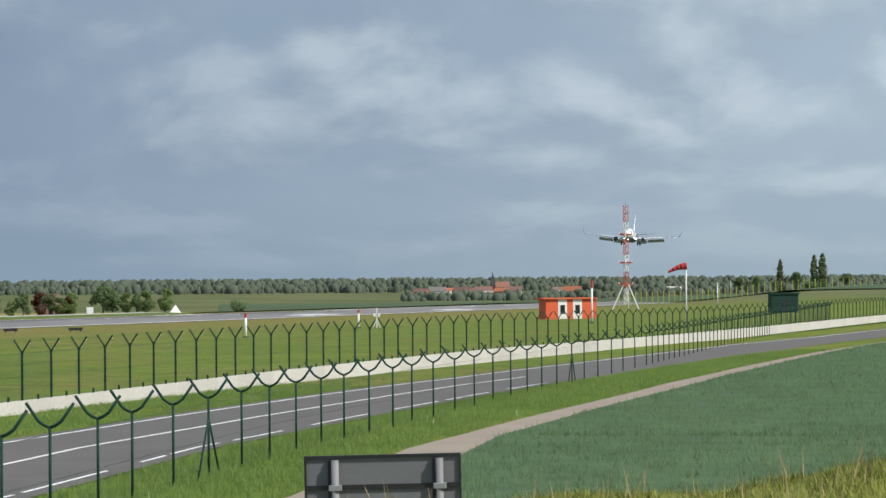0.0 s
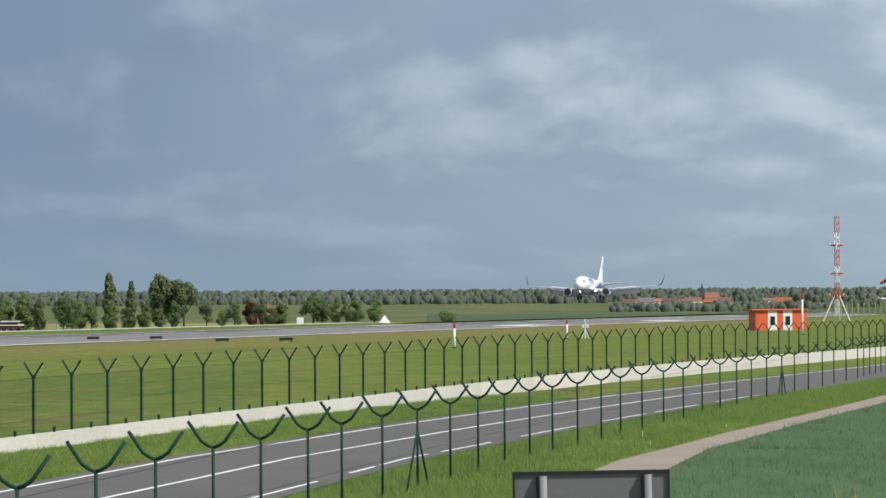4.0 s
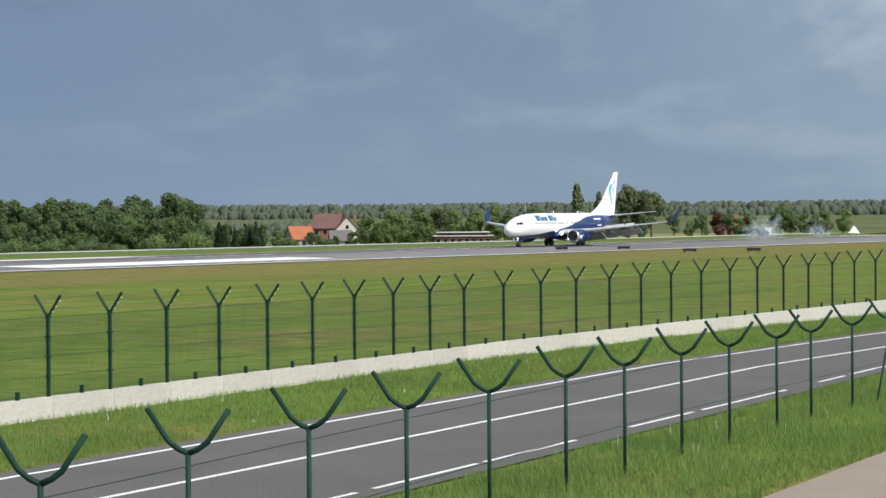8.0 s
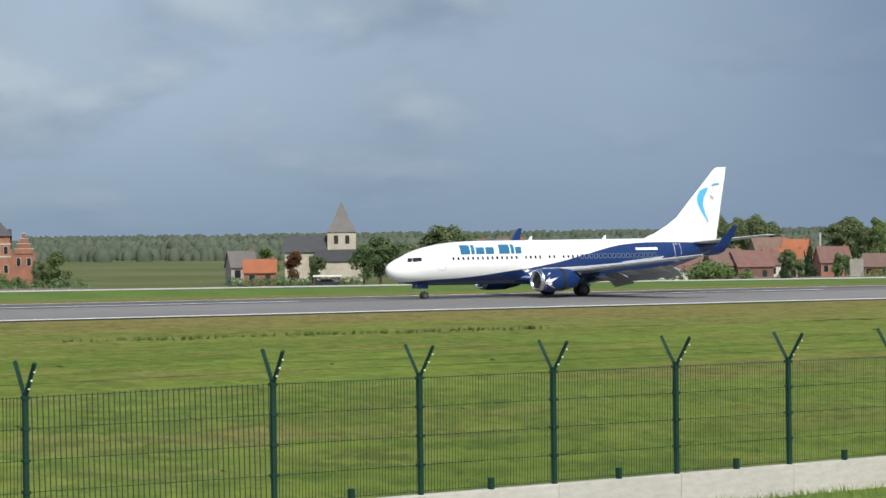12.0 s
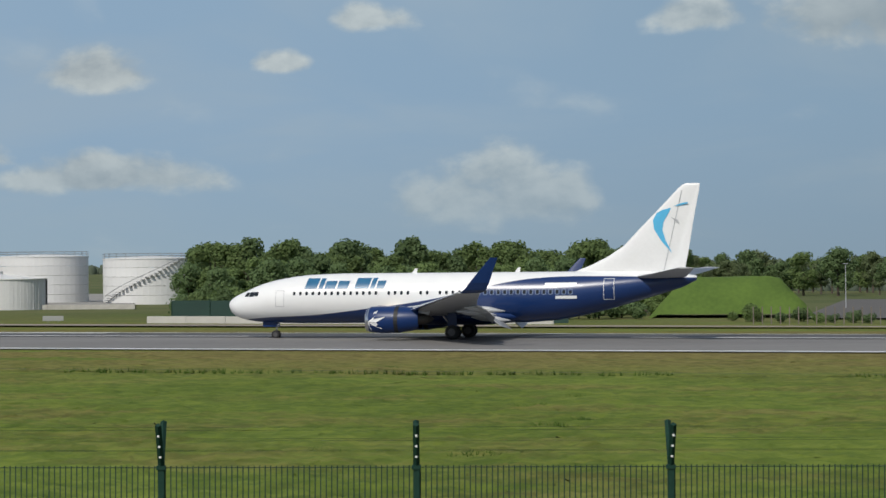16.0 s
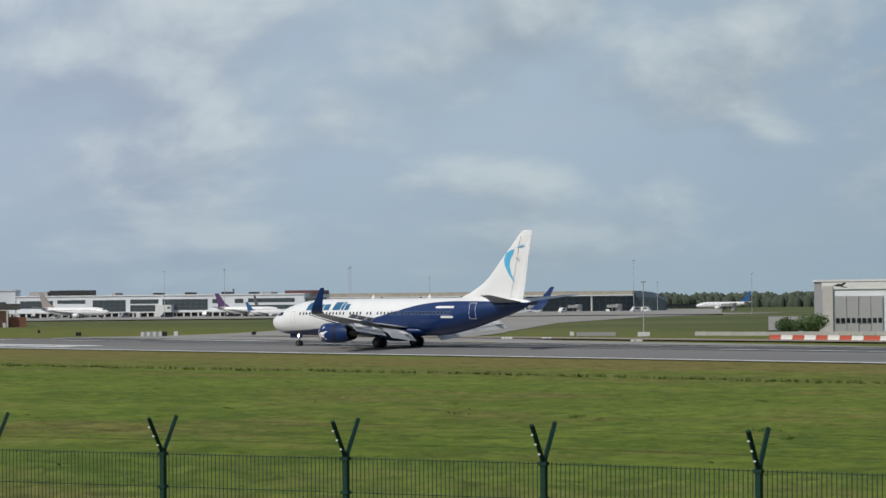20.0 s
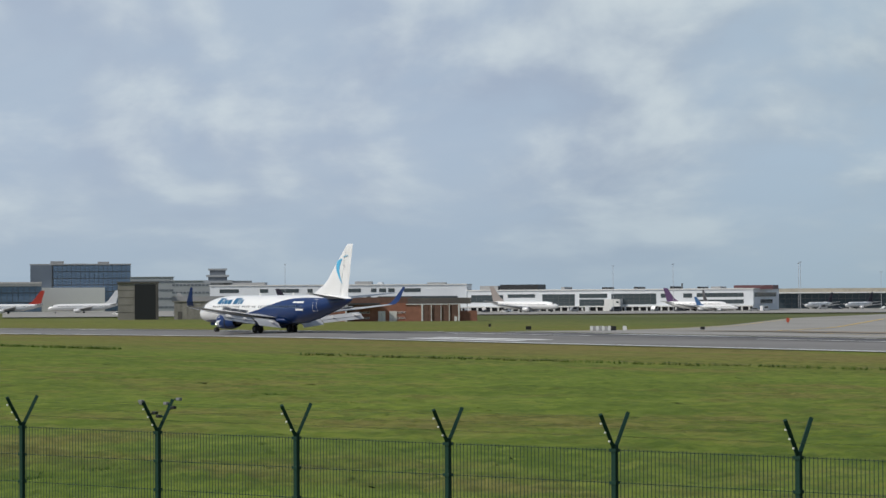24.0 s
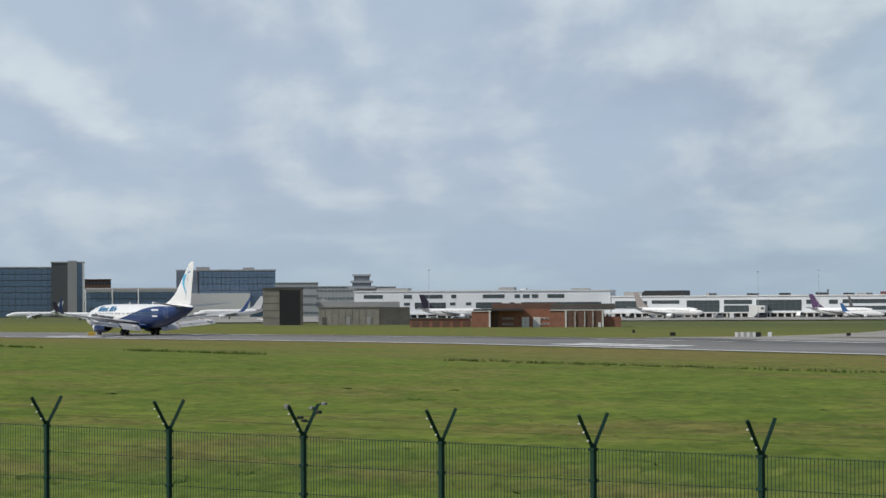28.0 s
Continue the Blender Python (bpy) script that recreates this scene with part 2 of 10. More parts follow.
def airfield_grass(turn):
    """Mown airfield grass: patches, long mowing streaks along the runway, and drier brown sward towards its edge."""
    m = bpy.data.materials.new("mown_airfield_grass")
    m.use_nodes = True
    N, L = m.node_tree.nodes, m.node_tree.links
    b = N["Principled BSDF"]
    b.inputs["Roughness"].default_value, b.inputs["Specular IOR Level"].default_value = 0.95, 0.12
    tc, mp = N.new("ShaderNodeTexCoord"), N.new("ShaderNodeMapping")
    mp.inputs["Rotation"].default_value = (0, 0, turn)       # x runs along the runway, y away from the viewer
    L.new(tc.outputs["Object"], mp.inputs["Vector"])

    def noise(scale, detail, stretch=None, rough=0.55):
        src = mp
        if stretch:
            src = N.new("ShaderNodeMapping")
            src.inputs["Scale"].default_value = stretch
            L.new(mp.outputs[0], src.inputs["Vector"])
        n = N.new("ShaderNodeTexNoise")
        n.inputs["Scale"].default_value, n.inputs["Detail"].default_value, n.inputs["Roughness"].default_value = scale, detail, rough
        L.new(src.outputs[0], n.inputs["Vector"])
        return n.outputs[0]

    def ramp(v, lo, hi):
        r = N.new("ShaderNodeMapRange")
        r.interpolation_type = "SMOOTHSTEP"
        r.inputs["From Min"].default_value, r.inputs["From Max"].default_value = lo, hi
        L.new(v, r.inputs["Value"])
        return r.outputs[0]

    def mix(f, a, c):
        x = N.new("ShaderNodeMix")
        x.data_type = "RGBA"
        L.new(f, x.inputs["Factor"]) if not isinstance(f, float) else None
        for sock, v in ((x.inputs["A"], a), (x.inputs["B"], c)):
            if isinstance(v, tuple):
                sock.default_value = (*v, 1)
            else:
                L.new(v, sock)
        return x.outputs["Result"]

    def mul(a, c):
        x = N.new("ShaderNodeMath")
        x.operation = "MULTIPLY"
        L.new(a, x.inputs[0])
        L.new(c, x.inputs[1]) if not isinstance(c, float) else None
        if isinstance(c, float):
            x.inputs[1].default_value = c
        return x.outputs[0]
    sep = N.new("ShaderNodeSeparateXYZ")
    L.new(mp.outputs[0], sep.inputs[0])
    fine = noise(0.9, 9, (0.9, 0.7, 1), 0.74)
    green = mix(ramp(fine, 0.38, 0.64), (0.074, 0.114, 0.016), (0.140, 0.184, 0.027))
    patch = mix(ramp(noise(0.10, 7, (0.8, 0.6, 1)), 0.42, 0.60), green, mix(ramp(fine, 0.35, 0.65), (0.088, 0.132, 0.019), (0.165, 0.212, 0.034)))
    streak = ramp(noise(1.0, 8, (0.07, 0.09, 1), 0.70), 0.47, 0.66)
    brown = mix(ramp(fine, 0.35, 0.65), (0.118, 0.092, 0.030), (0.225, 0.185, 0.064))
    fade = N.new("ShaderNodeMath")
    fade.operation = "SUBTRACT"
    fade.inputs[0].default_value = 1.0
    L.new(mul(ramp(sep.outputs[1], 228.0, 250.0), 0.55), fade.inputs[1])
    near = mul(mul(ramp(sep.outputs[1], 95.0, 172.0), ramp(noise(0.09, 6, (0.30, 1, 1)), 0.28, 0.54)), fade.outputs[0])
    c1 = mix(mul(near, 0.88), patch, brown)
    c2 = mix(mul(streak, 0.66), c1, brown)
    # farmland and rough ground far from the runway is duller
    out_n, out_s = ramp(sep.outputs[1], 300.0, 520.0), ramp(sep.outputs[0], 560.0, 760.0)
    wide = N.new("ShaderNodeMath")
    wide.operation = "MAXIMUM"
    L.new(out_n, wide.inputs[0]), L.new(out_s, wide.inputs[1])
    dull = mix(ramp(noise(0.012, 6), 0.42, 0.60), (0.070, 0.092, 0.040), (0.118, 0.124, 0.060))
    c2 = mix(mul(wide.outputs[0], 0.8), c2, dull)
    L.new(c2, b.inputs["Base Color"])
    bp = N.new("ShaderNodeBump")
    bp.inputs["Strength"].default_value, bp.inputs["Distance"].default_value = 0.7, 0.12
    L.new(fine, bp.inputs["Height"]), L.new(bp.outputs[0], b.inputs["Normal"])
    return m


GRASS = airfield_grass(radians(15.8))
TALL = material("tall_grass_blades", (0.25, 0.345, 0.10), 0.8, second=(0.16, 0.245, 0.068), scale=0.5, fine=6, spec=0.2)
WHEAT = material("young_wheat_leaves", (0.190, 0.275, 0.130), 0.7, second=(0.115, 0.185, 0.085), scale=0.25, fine=5, spec=0.25)
# sheet between the leaves; shade in the gaps put into its dark green
WHEAT_GAPS = material("wheat_canopy", (0.085, 0.140, 0.065), 0.9, second=(0.05, 0.088, 0.042), scale=0.6, fine=9, bump=0.08, spec=0.15)
ASPHALT = material("runway_asphalt", (0.215, 0.207, 0.200), 0.85, vary=0.3, scale=0.08, fine=3, stretch=(0.15, 1, 1), spec=0.3)
RUBBER = material("tyre_rubbered_asphalt", (0.10, 0.10, 0.102), 0.8, vary=0.3, scale=0.05, fine=2, stretch=(0.06, 1, 1), spec=0.3)
ROAD = material("road_asphalt", (0.122, 0.114, 0.106), 0.85, vary=0.2, scale=0.4, fine=25, spec=0.3)
TAXI = material("concrete_taxiway", (0.31, 0.298, 0.275), 0.85, vary=0.2, scale=0.06, fine=1.5, spec=0.3)
PATHMAT = material("concrete_path", (0.30, 0.25, 0.20), 0.9, vary=0.18, scale=0.5, fine=12, spec=0.25)
PAINT = material("white_road_paint", (0.84, 0.84, 0.82), 0.6, vary=0.14, scale=1.2, fine=14)
YELLOW = material("yellow_paint", (0.65, 0.42, 0.06), 0.6, vary=0.2, scale=1.2, fine=14)
CONCRETE = material("wall_concrete", (0.52, 0.50, 0.46), 0.85, vary=0.22, scale=0.9, fine=14, bump=0.01, tint=0.06)
GREEN = material("dark_green_coated_steel", (0.009, 0.040, 0.027), 0.7, spec=0.25, vary=0.25, scale=3, fine=30)
WIRE = material("green_wire", (0.012, 0.038, 0.022), 0.5, vary=0.2, scale=4, fine=30)
WHITE = material("white_aircraft_paint", (0.80, 0.80, 0.80), 0.32, vary=0.05, scale=0.6, fine=4, coat=0.3)
NAVY = material("navy_aircraft_paint", (0.004, 0.026, 0.115), 0.4, vary=0.12, scale=0.5, fine=4, coat=0.1, spec=0.35)
GREYWING = material("grey_wing_paint", (0.46, 0.47, 0.49), 0.4, vary=0.14, scale=0.7, fine=6)
METAL = material("bare_aluminium", (0.72, 0.73, 0.75), 0.25, metal=1.0, vary=0.12, scale=2, fine=10)
DARKMETAL = material("dark_hot_metal", (0.09, 0.085, 0.08), 0.45, metal=0.8, vary=0.3, scale=3, fine=18)
TYRE = material("tyre_rubber", (0.022, 0.022, 0.023), 0.8, vary=0.3, scale=4, fine=25)
GLASS_DARK = material("dark_window_glass", (0.018, 0.022, 0.028), 0.08, vary=0.1, scale=2, fine=8)
LIGHTBLUE = material("light_blue_paint", (0.10, 0.46, 0.74), 0.35, vary=0.12, scale=0.6, fine=5)
MIDBLUE = material("blue_lettering_paint", (0.022, 0.135, 0.27), 0.35, vary=0.15, scale=0.6, fine=5)
LAMP = glow("landing_light", (1.0, 0.85, 0.6), 26.0)


# ---------------------------------------------------------------- helpers for meshes


def mesh_ob(name, bm, mat, smooth=False):
    me = bpy.data.meshes.new(name)
    bmesh.ops.recalc_face_normals(bm, faces=bm.faces[:]) if len(bm.faces) < 20000 else None
    bm.to_mesh(me)
    bm.free()
    for m in (mat if isinstance(mat, (list, tuple)) else [mat]):
        me.materials.append(m)
    if smooth:
        me.shade_smooth()
    return me


def thing(name, label, category, group="", kind="", at=None):
    """An Empty at the base of a thing, to which its parts are hung."""
    ob = new(name)
    ob.empty_display_size = 0.2
    if at is not None:
        ob.matrix_basis = at
    return tagged(ob, label, category, group, kind)


def part(name, bm, mat, parent, label="", smooth=False, m=None):
    ob = new(name, mesh_ob(name, bm, mat, smooth) if isinstance(bm, bmesh.types.BMesh) else bm)
    ob.parent = parent
    if m is not None:
        ob.matrix_basis = m
    return tagged(ob, label)


def solo(name, bm, mat, label, category, group="", kind="", smooth=False, m=None):
    ob = new(name, mesh_ob(name, bm, mat, smooth) if isinstance(bm, bmesh.types.BMesh) else bm)
    if m is not None:
        ob.matrix_basis = m
    return tagged(ob, label, category, group, kind)


def box(bm, x0, y0, z0, x1, y1, z1, m=None, bevel=0.0):
    v = [bm.verts.new((x, y, z)) for x in (x0, x1) for y in (y0, y1) for z in (z0, z1)]
    f = [bm.faces.new([v[i] for i in q]) for q in ((0, 1, 3, 2), (4, 6, 7, 5), (0, 4, 5, 1), (2, 3, 7, 6), (0, 2, 6, 4), (1, 5, 7, 3))]
    if bevel:
        e = list({e for q in f for e in q.edges})
        g = bmesh.ops.bevel(bm, geom=e, offset=bevel, segments=1, affect="EDGES")
        v = list({w for q in g["faces"] for w in q.verts} | {w for w in v if w.is_valid})
    if m is not None:
        bmesh.ops.transform(bm, matrix=m, verts=[w for w in v if w.is_valid])
    return v


def boxm(x0, y0, z0, x1, y1, z1, bevel=0.0):
    bm = bmesh.new()
    box(bm, x0, y0, z0, x1, y1, z1, None, bevel)
    return bm


def tube(bm, pts, r, sides=8, r1=None, cap=True):
    """A round bar along the points, tapering from r to r1."""
    pts = [Vector(p) for p in pts]
    rings = []
    for i, p in enumerate(pts):
        d = (pts[min(i + 1, len(pts) - 1)] - pts[max(i - 1, 0)]).normalized()
        a = d.orthogonal().normalized() if abs(d.z) > 0.99 else d.cross(Vector((0, 0, 1))).normalized()
        b = d.cross(a)
        rr = r if r1 is None else r + (r1 - r) * i / (len(pts) - 1)
        rings.append([bm.verts.new(p + rr * (math.cos(t) * a + math.sin(t) * b)) for t in (2 * math.pi * k / sides for k in range(sides))])
    for q0, q1 in zip(rings, rings[1:]):
        for k in range(sides):
            bm.faces.new((q0[k], q0[(k + 1) % sides], q1[(k + 1) % sides], q1[k]))
    if cap:
        bm.faces.new(rings[0][::-1]), bm.faces.new(rings[-1])
    return rings


def tubem(pts, r, sides=8, r1=None):
    bm = bmesh.new()
    tube(bm, pts, r, sides, r1)
    return bm


def loft(bm, rings, cap=True, closed=True):
    rows = [[bm.verts.new(p) for p in r] for r in rings]
    n = len(rows[0])
    for a, b in zip(rows, rows[1:]):
        for k in range(n if closed else n - 1):
            bm.faces.new((a[k], a[(k + 1) % n], b[(k + 1) % n], b[k]))
    if cap:
        bm.faces.new(rows[0][::-1]), bm.faces.new(rows[-1])
    return rows


def loftm(rings, cap=True):
    bm = bmesh.new()
    loft(bm, rings, cap)
    return bm


# ---------------------------------------------------------------- plan
TURN = radians(15.8)          # the runway's direction
CT, ST = math.cos(TURN), math.sin(TURN)
RW_NEAR, RW_FAR, RW_MID = 182.5, 225.5, 206.0


def rw(s, n):
    """Place of a point s metres along the runway and n metres out from the viewer."""
    return s * CT + n * ST, -s * ST + n * CT


def sn(x, y):
    return x * CT - y * ST, x * ST + y * CT


def clamp(v, a, b):
    return a if v < a else b if v > b else v


# the perimeter fence: its corners in plan
FENCE = [(-120.0, 25.66), (20.03, 25.66), (22.96, 24.33), (69.14, 19.13), (83.5, 16.12), (97.79, 12.76), (112.11, 9.57), (131.09, 4.80), (149.92, -0.51),
         (168.67, -6.13), (201.47, -15.97), (304.61, -46.7), (480.0, -98.9)]
# heights along x of the road verge and of the plinth wall's top
VERGE = [(-150, -2.39), (20, -4.03), (35, -4.18), (47, -4.28), (60, -4.40), (72, -4.49), (88, -4.54), (98, -4.59), (108, -4.68), (120, -4.81), (130, -4.88), (150, -5.01), (185, -5.17), (219, -5.5), (256, -5.74), (470, -6.6)]
PLINTH = [(-150, -1.95), (60, -3.98), (69.1, -4.03), (88.3, -4.08), (107.3, -4.11), (126.4, -4.18), (145.2, -4.23), (154.6, -4.28), (171, -4.42), (194, -4.57), (214, -4.67), (239, -4.76), (271, -4.86), (298, -4.96), (480, -5.7)]


def along(table, x):
    for (x0, z0), (x1, z1) in zip(table, table[1:]):
        if x <= x1:
            return z0 + (z1 - z0) * max(0.0, x - x0) / (x1 - x0)
    return table[-1][1]


def fence_y(x):
    for (x0, y0), (x1, y1) in zip(FENCE, FENCE[1:]):
        if x <= x1:
            return y0 + (y1 - y0) * (x - x0) / (x1 - x0)
    return FENCE[-1][1] - 0.298 * (x - FENCE[-1][0])


def wall_top(x):
    return along(PLINTH, x)


def rw_z(s):
    return -6.2 - 0.0047 * clamp(s, -285, 1100) - 0.0022 * clamp(-285 - s, 0, 400)


def ground_z(x, y):
    """Height of the ground."""
    s, n = sn(x, y)
    zr = rw_z(s)
    zn = along(VERGE, x)
    v = y - fence_y(clamp(x, -150, 470))
    zn += 0.34 * clamp((x - 100) / 50, 0, 1) * clamp((-v - 12) / 5, 0, 1)
    if n >= 175:
        k = clamp((n - 237) / 163, 0, 1)
        z = zr + (1.5 * (-6.2 - 0.0043 * clamp(s, -520, 1100)) - zr) * k - 0.06
    elif v <= 1.0:
        z = zn
    else:
        k = (v - 1.0) / (v - 1.0 + 175 - n)
        z = zn + (zr - 0.05 - zn) * k
    r = math.hypot(x, y)
    if r < 9:
        z = max(z, -1.66 - max(0.0, r - 3.5) * 0.55)
    return z


def put(x, y, dz=0.0, turn=0.0):
    return pose(x, y, ground_z(x, y) + dz, 0, 0, turn)


def polar(head, d):
    """Plan place at a heading (degrees clockwise from +y) and distance from the viewer."""
    return d * math.sin(radians(head)), d * math.cos(radians(head))


def band(s0, s1, n0, n1, step, lift, crown=True):
    """A strip of the runway's plan laid on its crowned surface."""
    bm = bmesh.new()
    m = max(1, int((s1 - s0) / step))
    k = max(1, int(abs(n1 - n0) / 6))
    rows = []
    for i in range(m + 1):
        s = s0 + (s1 - s0) * i / m
        row = []
        for j in range(k + 1):
            n = n0 + (n1 - n0) * j / k
            row.append(bm.verts.new((*rw(s, n), rw_surface(s, n) + lift)))
        rows.append(row)
    for a, b in zip(rows, rows[1:]):
        for j in range(k):
            bm.faces.new((a[j], b[j], b[j + 1], a[j + 1]))
    return bm


def rw_surface(s, n):
    return rw_z(s) + max(0.0, 0.30 * (1 - abs(n - RW_MID) / 24.0))


# ---------------------------------------------------------------- ground


def build_ground():
    """One sheet laid out along the runway, fine near the viewer, coarse towards the horizon."""
    def steps(lo, hi, marks, fine, grow):
        out = sorted(marks)
        v, d = out[-1], fine
        while v < hi:
            d *= grow
            v += d
            out.append(v)
        v, d = out[0], fine
        while v > lo:
            d *= grow
            v -= d
            out.insert(0, v)
        return out
    nn = steps(-4600, 4600, [-60 + 3 * i for i in range(40)] + [64, 75, 90, 105, 120, 135, 150, 163, 175, 178, 181.5, 206.0, 226.3, 229, 232, 236, 250, 275, 300, 330, 365, 400, 430], 30, 1.25)
    ss = steps(-4600, 4600, [-600 + 12 * i for i in range(48)] + [-24 + 3 * i for i in range(50)] + [126 + 12 * i for i in range(60)] + [-520, 1100], 30, 1.25)
    ss = sorted(set(ss))
    verts = []
    for s in ss:
        for n in nn:
            x, y = rw(s, n)
            z = ground_z(x, y)
            if 181.6 < n < 226.2:
                z -= 0.4
            verts.append((x, y, z))
    k = len(nn)
    faces = [(i * k + j, (i + 1) * k + j, (i + 1) * k + j + 1, i * k + j + 1) for i in range(len(ss) - 1) for j in range(k - 1)]
    me = bpy.data.meshes.new("ground")
    me.from_pydata(verts, [], faces)
    me.materials.append(GRASS)
    me.shade_smooth()
    return tagged(new("ground", me), "mown green airfield grass reaching to the horizon", "ground", kind="structure")


build_ground()


def build_runway():
    run = solo("runway", band(-900, 1900, RW_NEAR - 1.0, RW_FAR + 1.0, 25, 0.012), ASPHALT, "grey asphalt runway with white edge lines", "runway", kind="structure")
    part("rubbered_lane", band(-420, 620, RW_MID - 2, RW_MID + 16.5, 25, 0.02), RUBBER, run, "dark tyre marks along the touchdown lane")
    part("edge_line", band(-900, 1900, RW_NEAR, RW_NEAR + 0.9, 25, 0.022), PAINT, run)
    part("edge_line", band(-900, 1900, RW_FAR - 0.9, RW_FAR, 25, 0.022), PAINT, run)
    i = 0
    s = -640.0
    while s < 900:
        part("centre_stripe", band(s, s + 30, RW_MID - 0.45, RW_MID + 0.45, 30, 0.028), PAINT, run)
        s += 60
    # touchdown marks: pairs of long bars, and the broad aiming point
    for s, ln in ((45.0, 22.5), (-102.3, 22.5), (-251.7, 22.5), (-401.7, 22.5)):
        for o in (-18.0, -14.4, 14.4, 18.0):
            part("touchdown_bar", band(s - ln / 2, s + ln / 2, RW_MID + o - 0.95, RW_MID + o + 0.95, 30, 0.028), PAINT, run)
    for o in (-14.5, 14.5):
        part("aiming_bar", band(220.8, 278.0, RW_MID + o - 4.0, RW_MID + o + 4.0, 30, 0.028), PAINT, run, "broad white aiming block")
    for s in (531.3, 637.7):
        for o in (-17, -13.5, 13.5, 17):
            part("touchdown_bar", band(s - 12, s + 12, RW_MID + o - 1.1, RW_MID + o + 1.1, 30, 0.028), PAINT, run)
    return run


build_runway()


def offset_line(d, x0, x1, step=4.0):
    """Points of a line that runs d metres on the viewer's side of the fence."""
    pts = []
    x = x0
    while x <= x1 + 1e-6:
        y = fence_y(x)
        e = 1.0
        tx, ty = 2 * e, fence_y(x + e) - fence_y(x - e)
        ln = math.hypot(tx, ty)
        pts.append((x + d * ty / ln, y - d * tx / ln))
        x += step
    return pts


def ribbon(d0, d1, x0, x1, lift, step=4.0):
    a, b = offset_line(d0, x0, x1, step), offset_line(d1, x0, x1, step)
    bm = bmesh.new()
    va = [bm.verts.new((x, y, ground_z(x, y) + lift)) for x, y in a]
    vb = [bm.verts.new((x, y, ground_z(x, y) + lift)) for x, y in b]
    for i in range(len(a) - 1):
        bm.faces.new((va[i], vb[i], vb[i + 1], va[i + 1]))
    return bm


road = solo("road", ribbon(5.3, 12.2, -60, 470, 0.03), ROAD, "grey asphalt perimeter road with white lines", "road", kind="structure")
part("edge_line", ribbon(5.76, 5.90, -60, 470, 0.037), PAINT, road)
part("centre_line", ribbon(8.58, 8.72, -60, 470, 0.037), PAINT, road)
rnd_e = random.Random(8)
x_ = 18.0
while x_ < 130:                 # the nearer edge line is overgrown in places
    ln_ = rnd_e.uniform(2.0, 7.0)
    part("edge_line", ribbon(11.62, 11.73, x_, x_ + ln_, 0.037, ln_ / 2), PAINT, road, "worn white edge line")
    x_ += ln_ + rnd_e.choice((0.3, 0.6, 1.2, 3.0))
solo("path", ribbon(17.2, 19.6, -60, 470, 0.03), PATHMAT, "pale brown concrete farm path beside the field", "path", kind="structure")
solo("wheat_field", ribbon(19.5, 130, 10, 440, 0.35), WHEAT_GAPS, "dense green young wheat field", "crop", kind="stuff")


# ---------------------------------------------------------------- more materials
LEAF_A = material("fresh_green_leaves", (0.190, 0.262, 0.096), 0.75, second=(0.135, 0.195, 0.070), scale=0.35, fine=3, tint=0.22, spec=0.2)
LEAF_B = material("dark_green_leaves", (0.168, 0.240, 0.104), 0.78, second=(0.115, 0.172, 0.074), scale=0.35, fine=3, tint=0.22, spec=0.2)
LEAF_C = material("grey_green_leaves", (0.195, 0.240, 0.118), 0.78, second=(0.125, 0.162, 0.078), scale=0.35, fine=3, tint=0.18, spec=0.2)
LEAF_D = material("copper_leaves", (0.16, 0.075, 0.035), 0.75, second=(0.08, 0.035, 0.018), scale=0.4, fine=3, tint=0.15, spec=0.2)
NEEDLE = material("dark_conifer_needles", (0.060, 0.100, 0.048), 0.8, second=(0.032, 0.058, 0.026), scale=0.4, fine=4, tint=0.2, spec=0.2)
# distant woods; haze is put into the colour as a greyer green
HAZED_WOODS = material("far_woods", (0.090, 0.110, 0.078), 0.9, second=(0.066, 0.082, 0.060), scale=0.02, fine=0.25, tint=0.15, spec=0.1)
BARK = material("tree_bark", (0.10, 0.08, 0.06), 0.9, vary=0.4, scale=3, fine=20)
MOUNDGRASS = material("mown_bank_grass", (0.105, 0.165, 0.035), 0.95, second=(0.075, 0.122, 0.028), scale=0.15, fine=1.5, spec=0.12)
BRICK = material("red_brick_wall", (0.30, 0.135, 0.09), 0.85, vary=0.3, scale=0.8, fine=9, tint=0.1)
BROWNBRICK = material("brown_brick_wall", (0.17, 0.095, 0.07), 0.85, vary=0.3, scale=0.8, fine=9, tint=0.1)
GREYWALL = material("grey_rendered_wall", (0.33, 0.30, 0.28), 0.85, vary=0.2, scale=0.6, fine=7, tint=0.1)
WHITEWALL = material("white_rendered_wall", (0.54, 0.52, 0.49), 0.85, vary=0.15, scale=0.6, fine=7, tint=0.06)
STONE = material("pale_stone_wall", (0.46, 0.42, 0.34), 0.85, vary=0.28, scale=0.5, fine=5)
ORANGE_TILE = material("orange_roof_tiles", (0.36, 0.125, 0.055), 0.8, vary=0.22, scale=0.7, fine=6, tint=0.1)
RED_TILE = material("red_roof_tiles", (0.175, 0.092, 0.076), 0.8, vary=0.28, scale=0.7, fine=6, tint=0.1)
BROWN_TILE = material("brown_roof_tiles", (0.19, 0.12, 0.095), 0.8, vary=0.28, scale=0.7, fine=6, tint=0.1)
GREY_TILE = material("grey_roof_tiles", (0.15, 0.14, 0.135), 0.75, vary=0.25, scale=0.7, fine=6, tint=0.1)
TAUPE_TILE = material("weathered_taupe_roof_tiles", (0.15, 0.118, 0.105), 0.8, vary=0.3, scale=0.7, fine=6, tint=0.1)
TANWALL = material("tan_brick_wall", (0.24, 0.18, 0.14), 0.85, vary=0.25, scale=0.8, fine=9, tint=0.1)
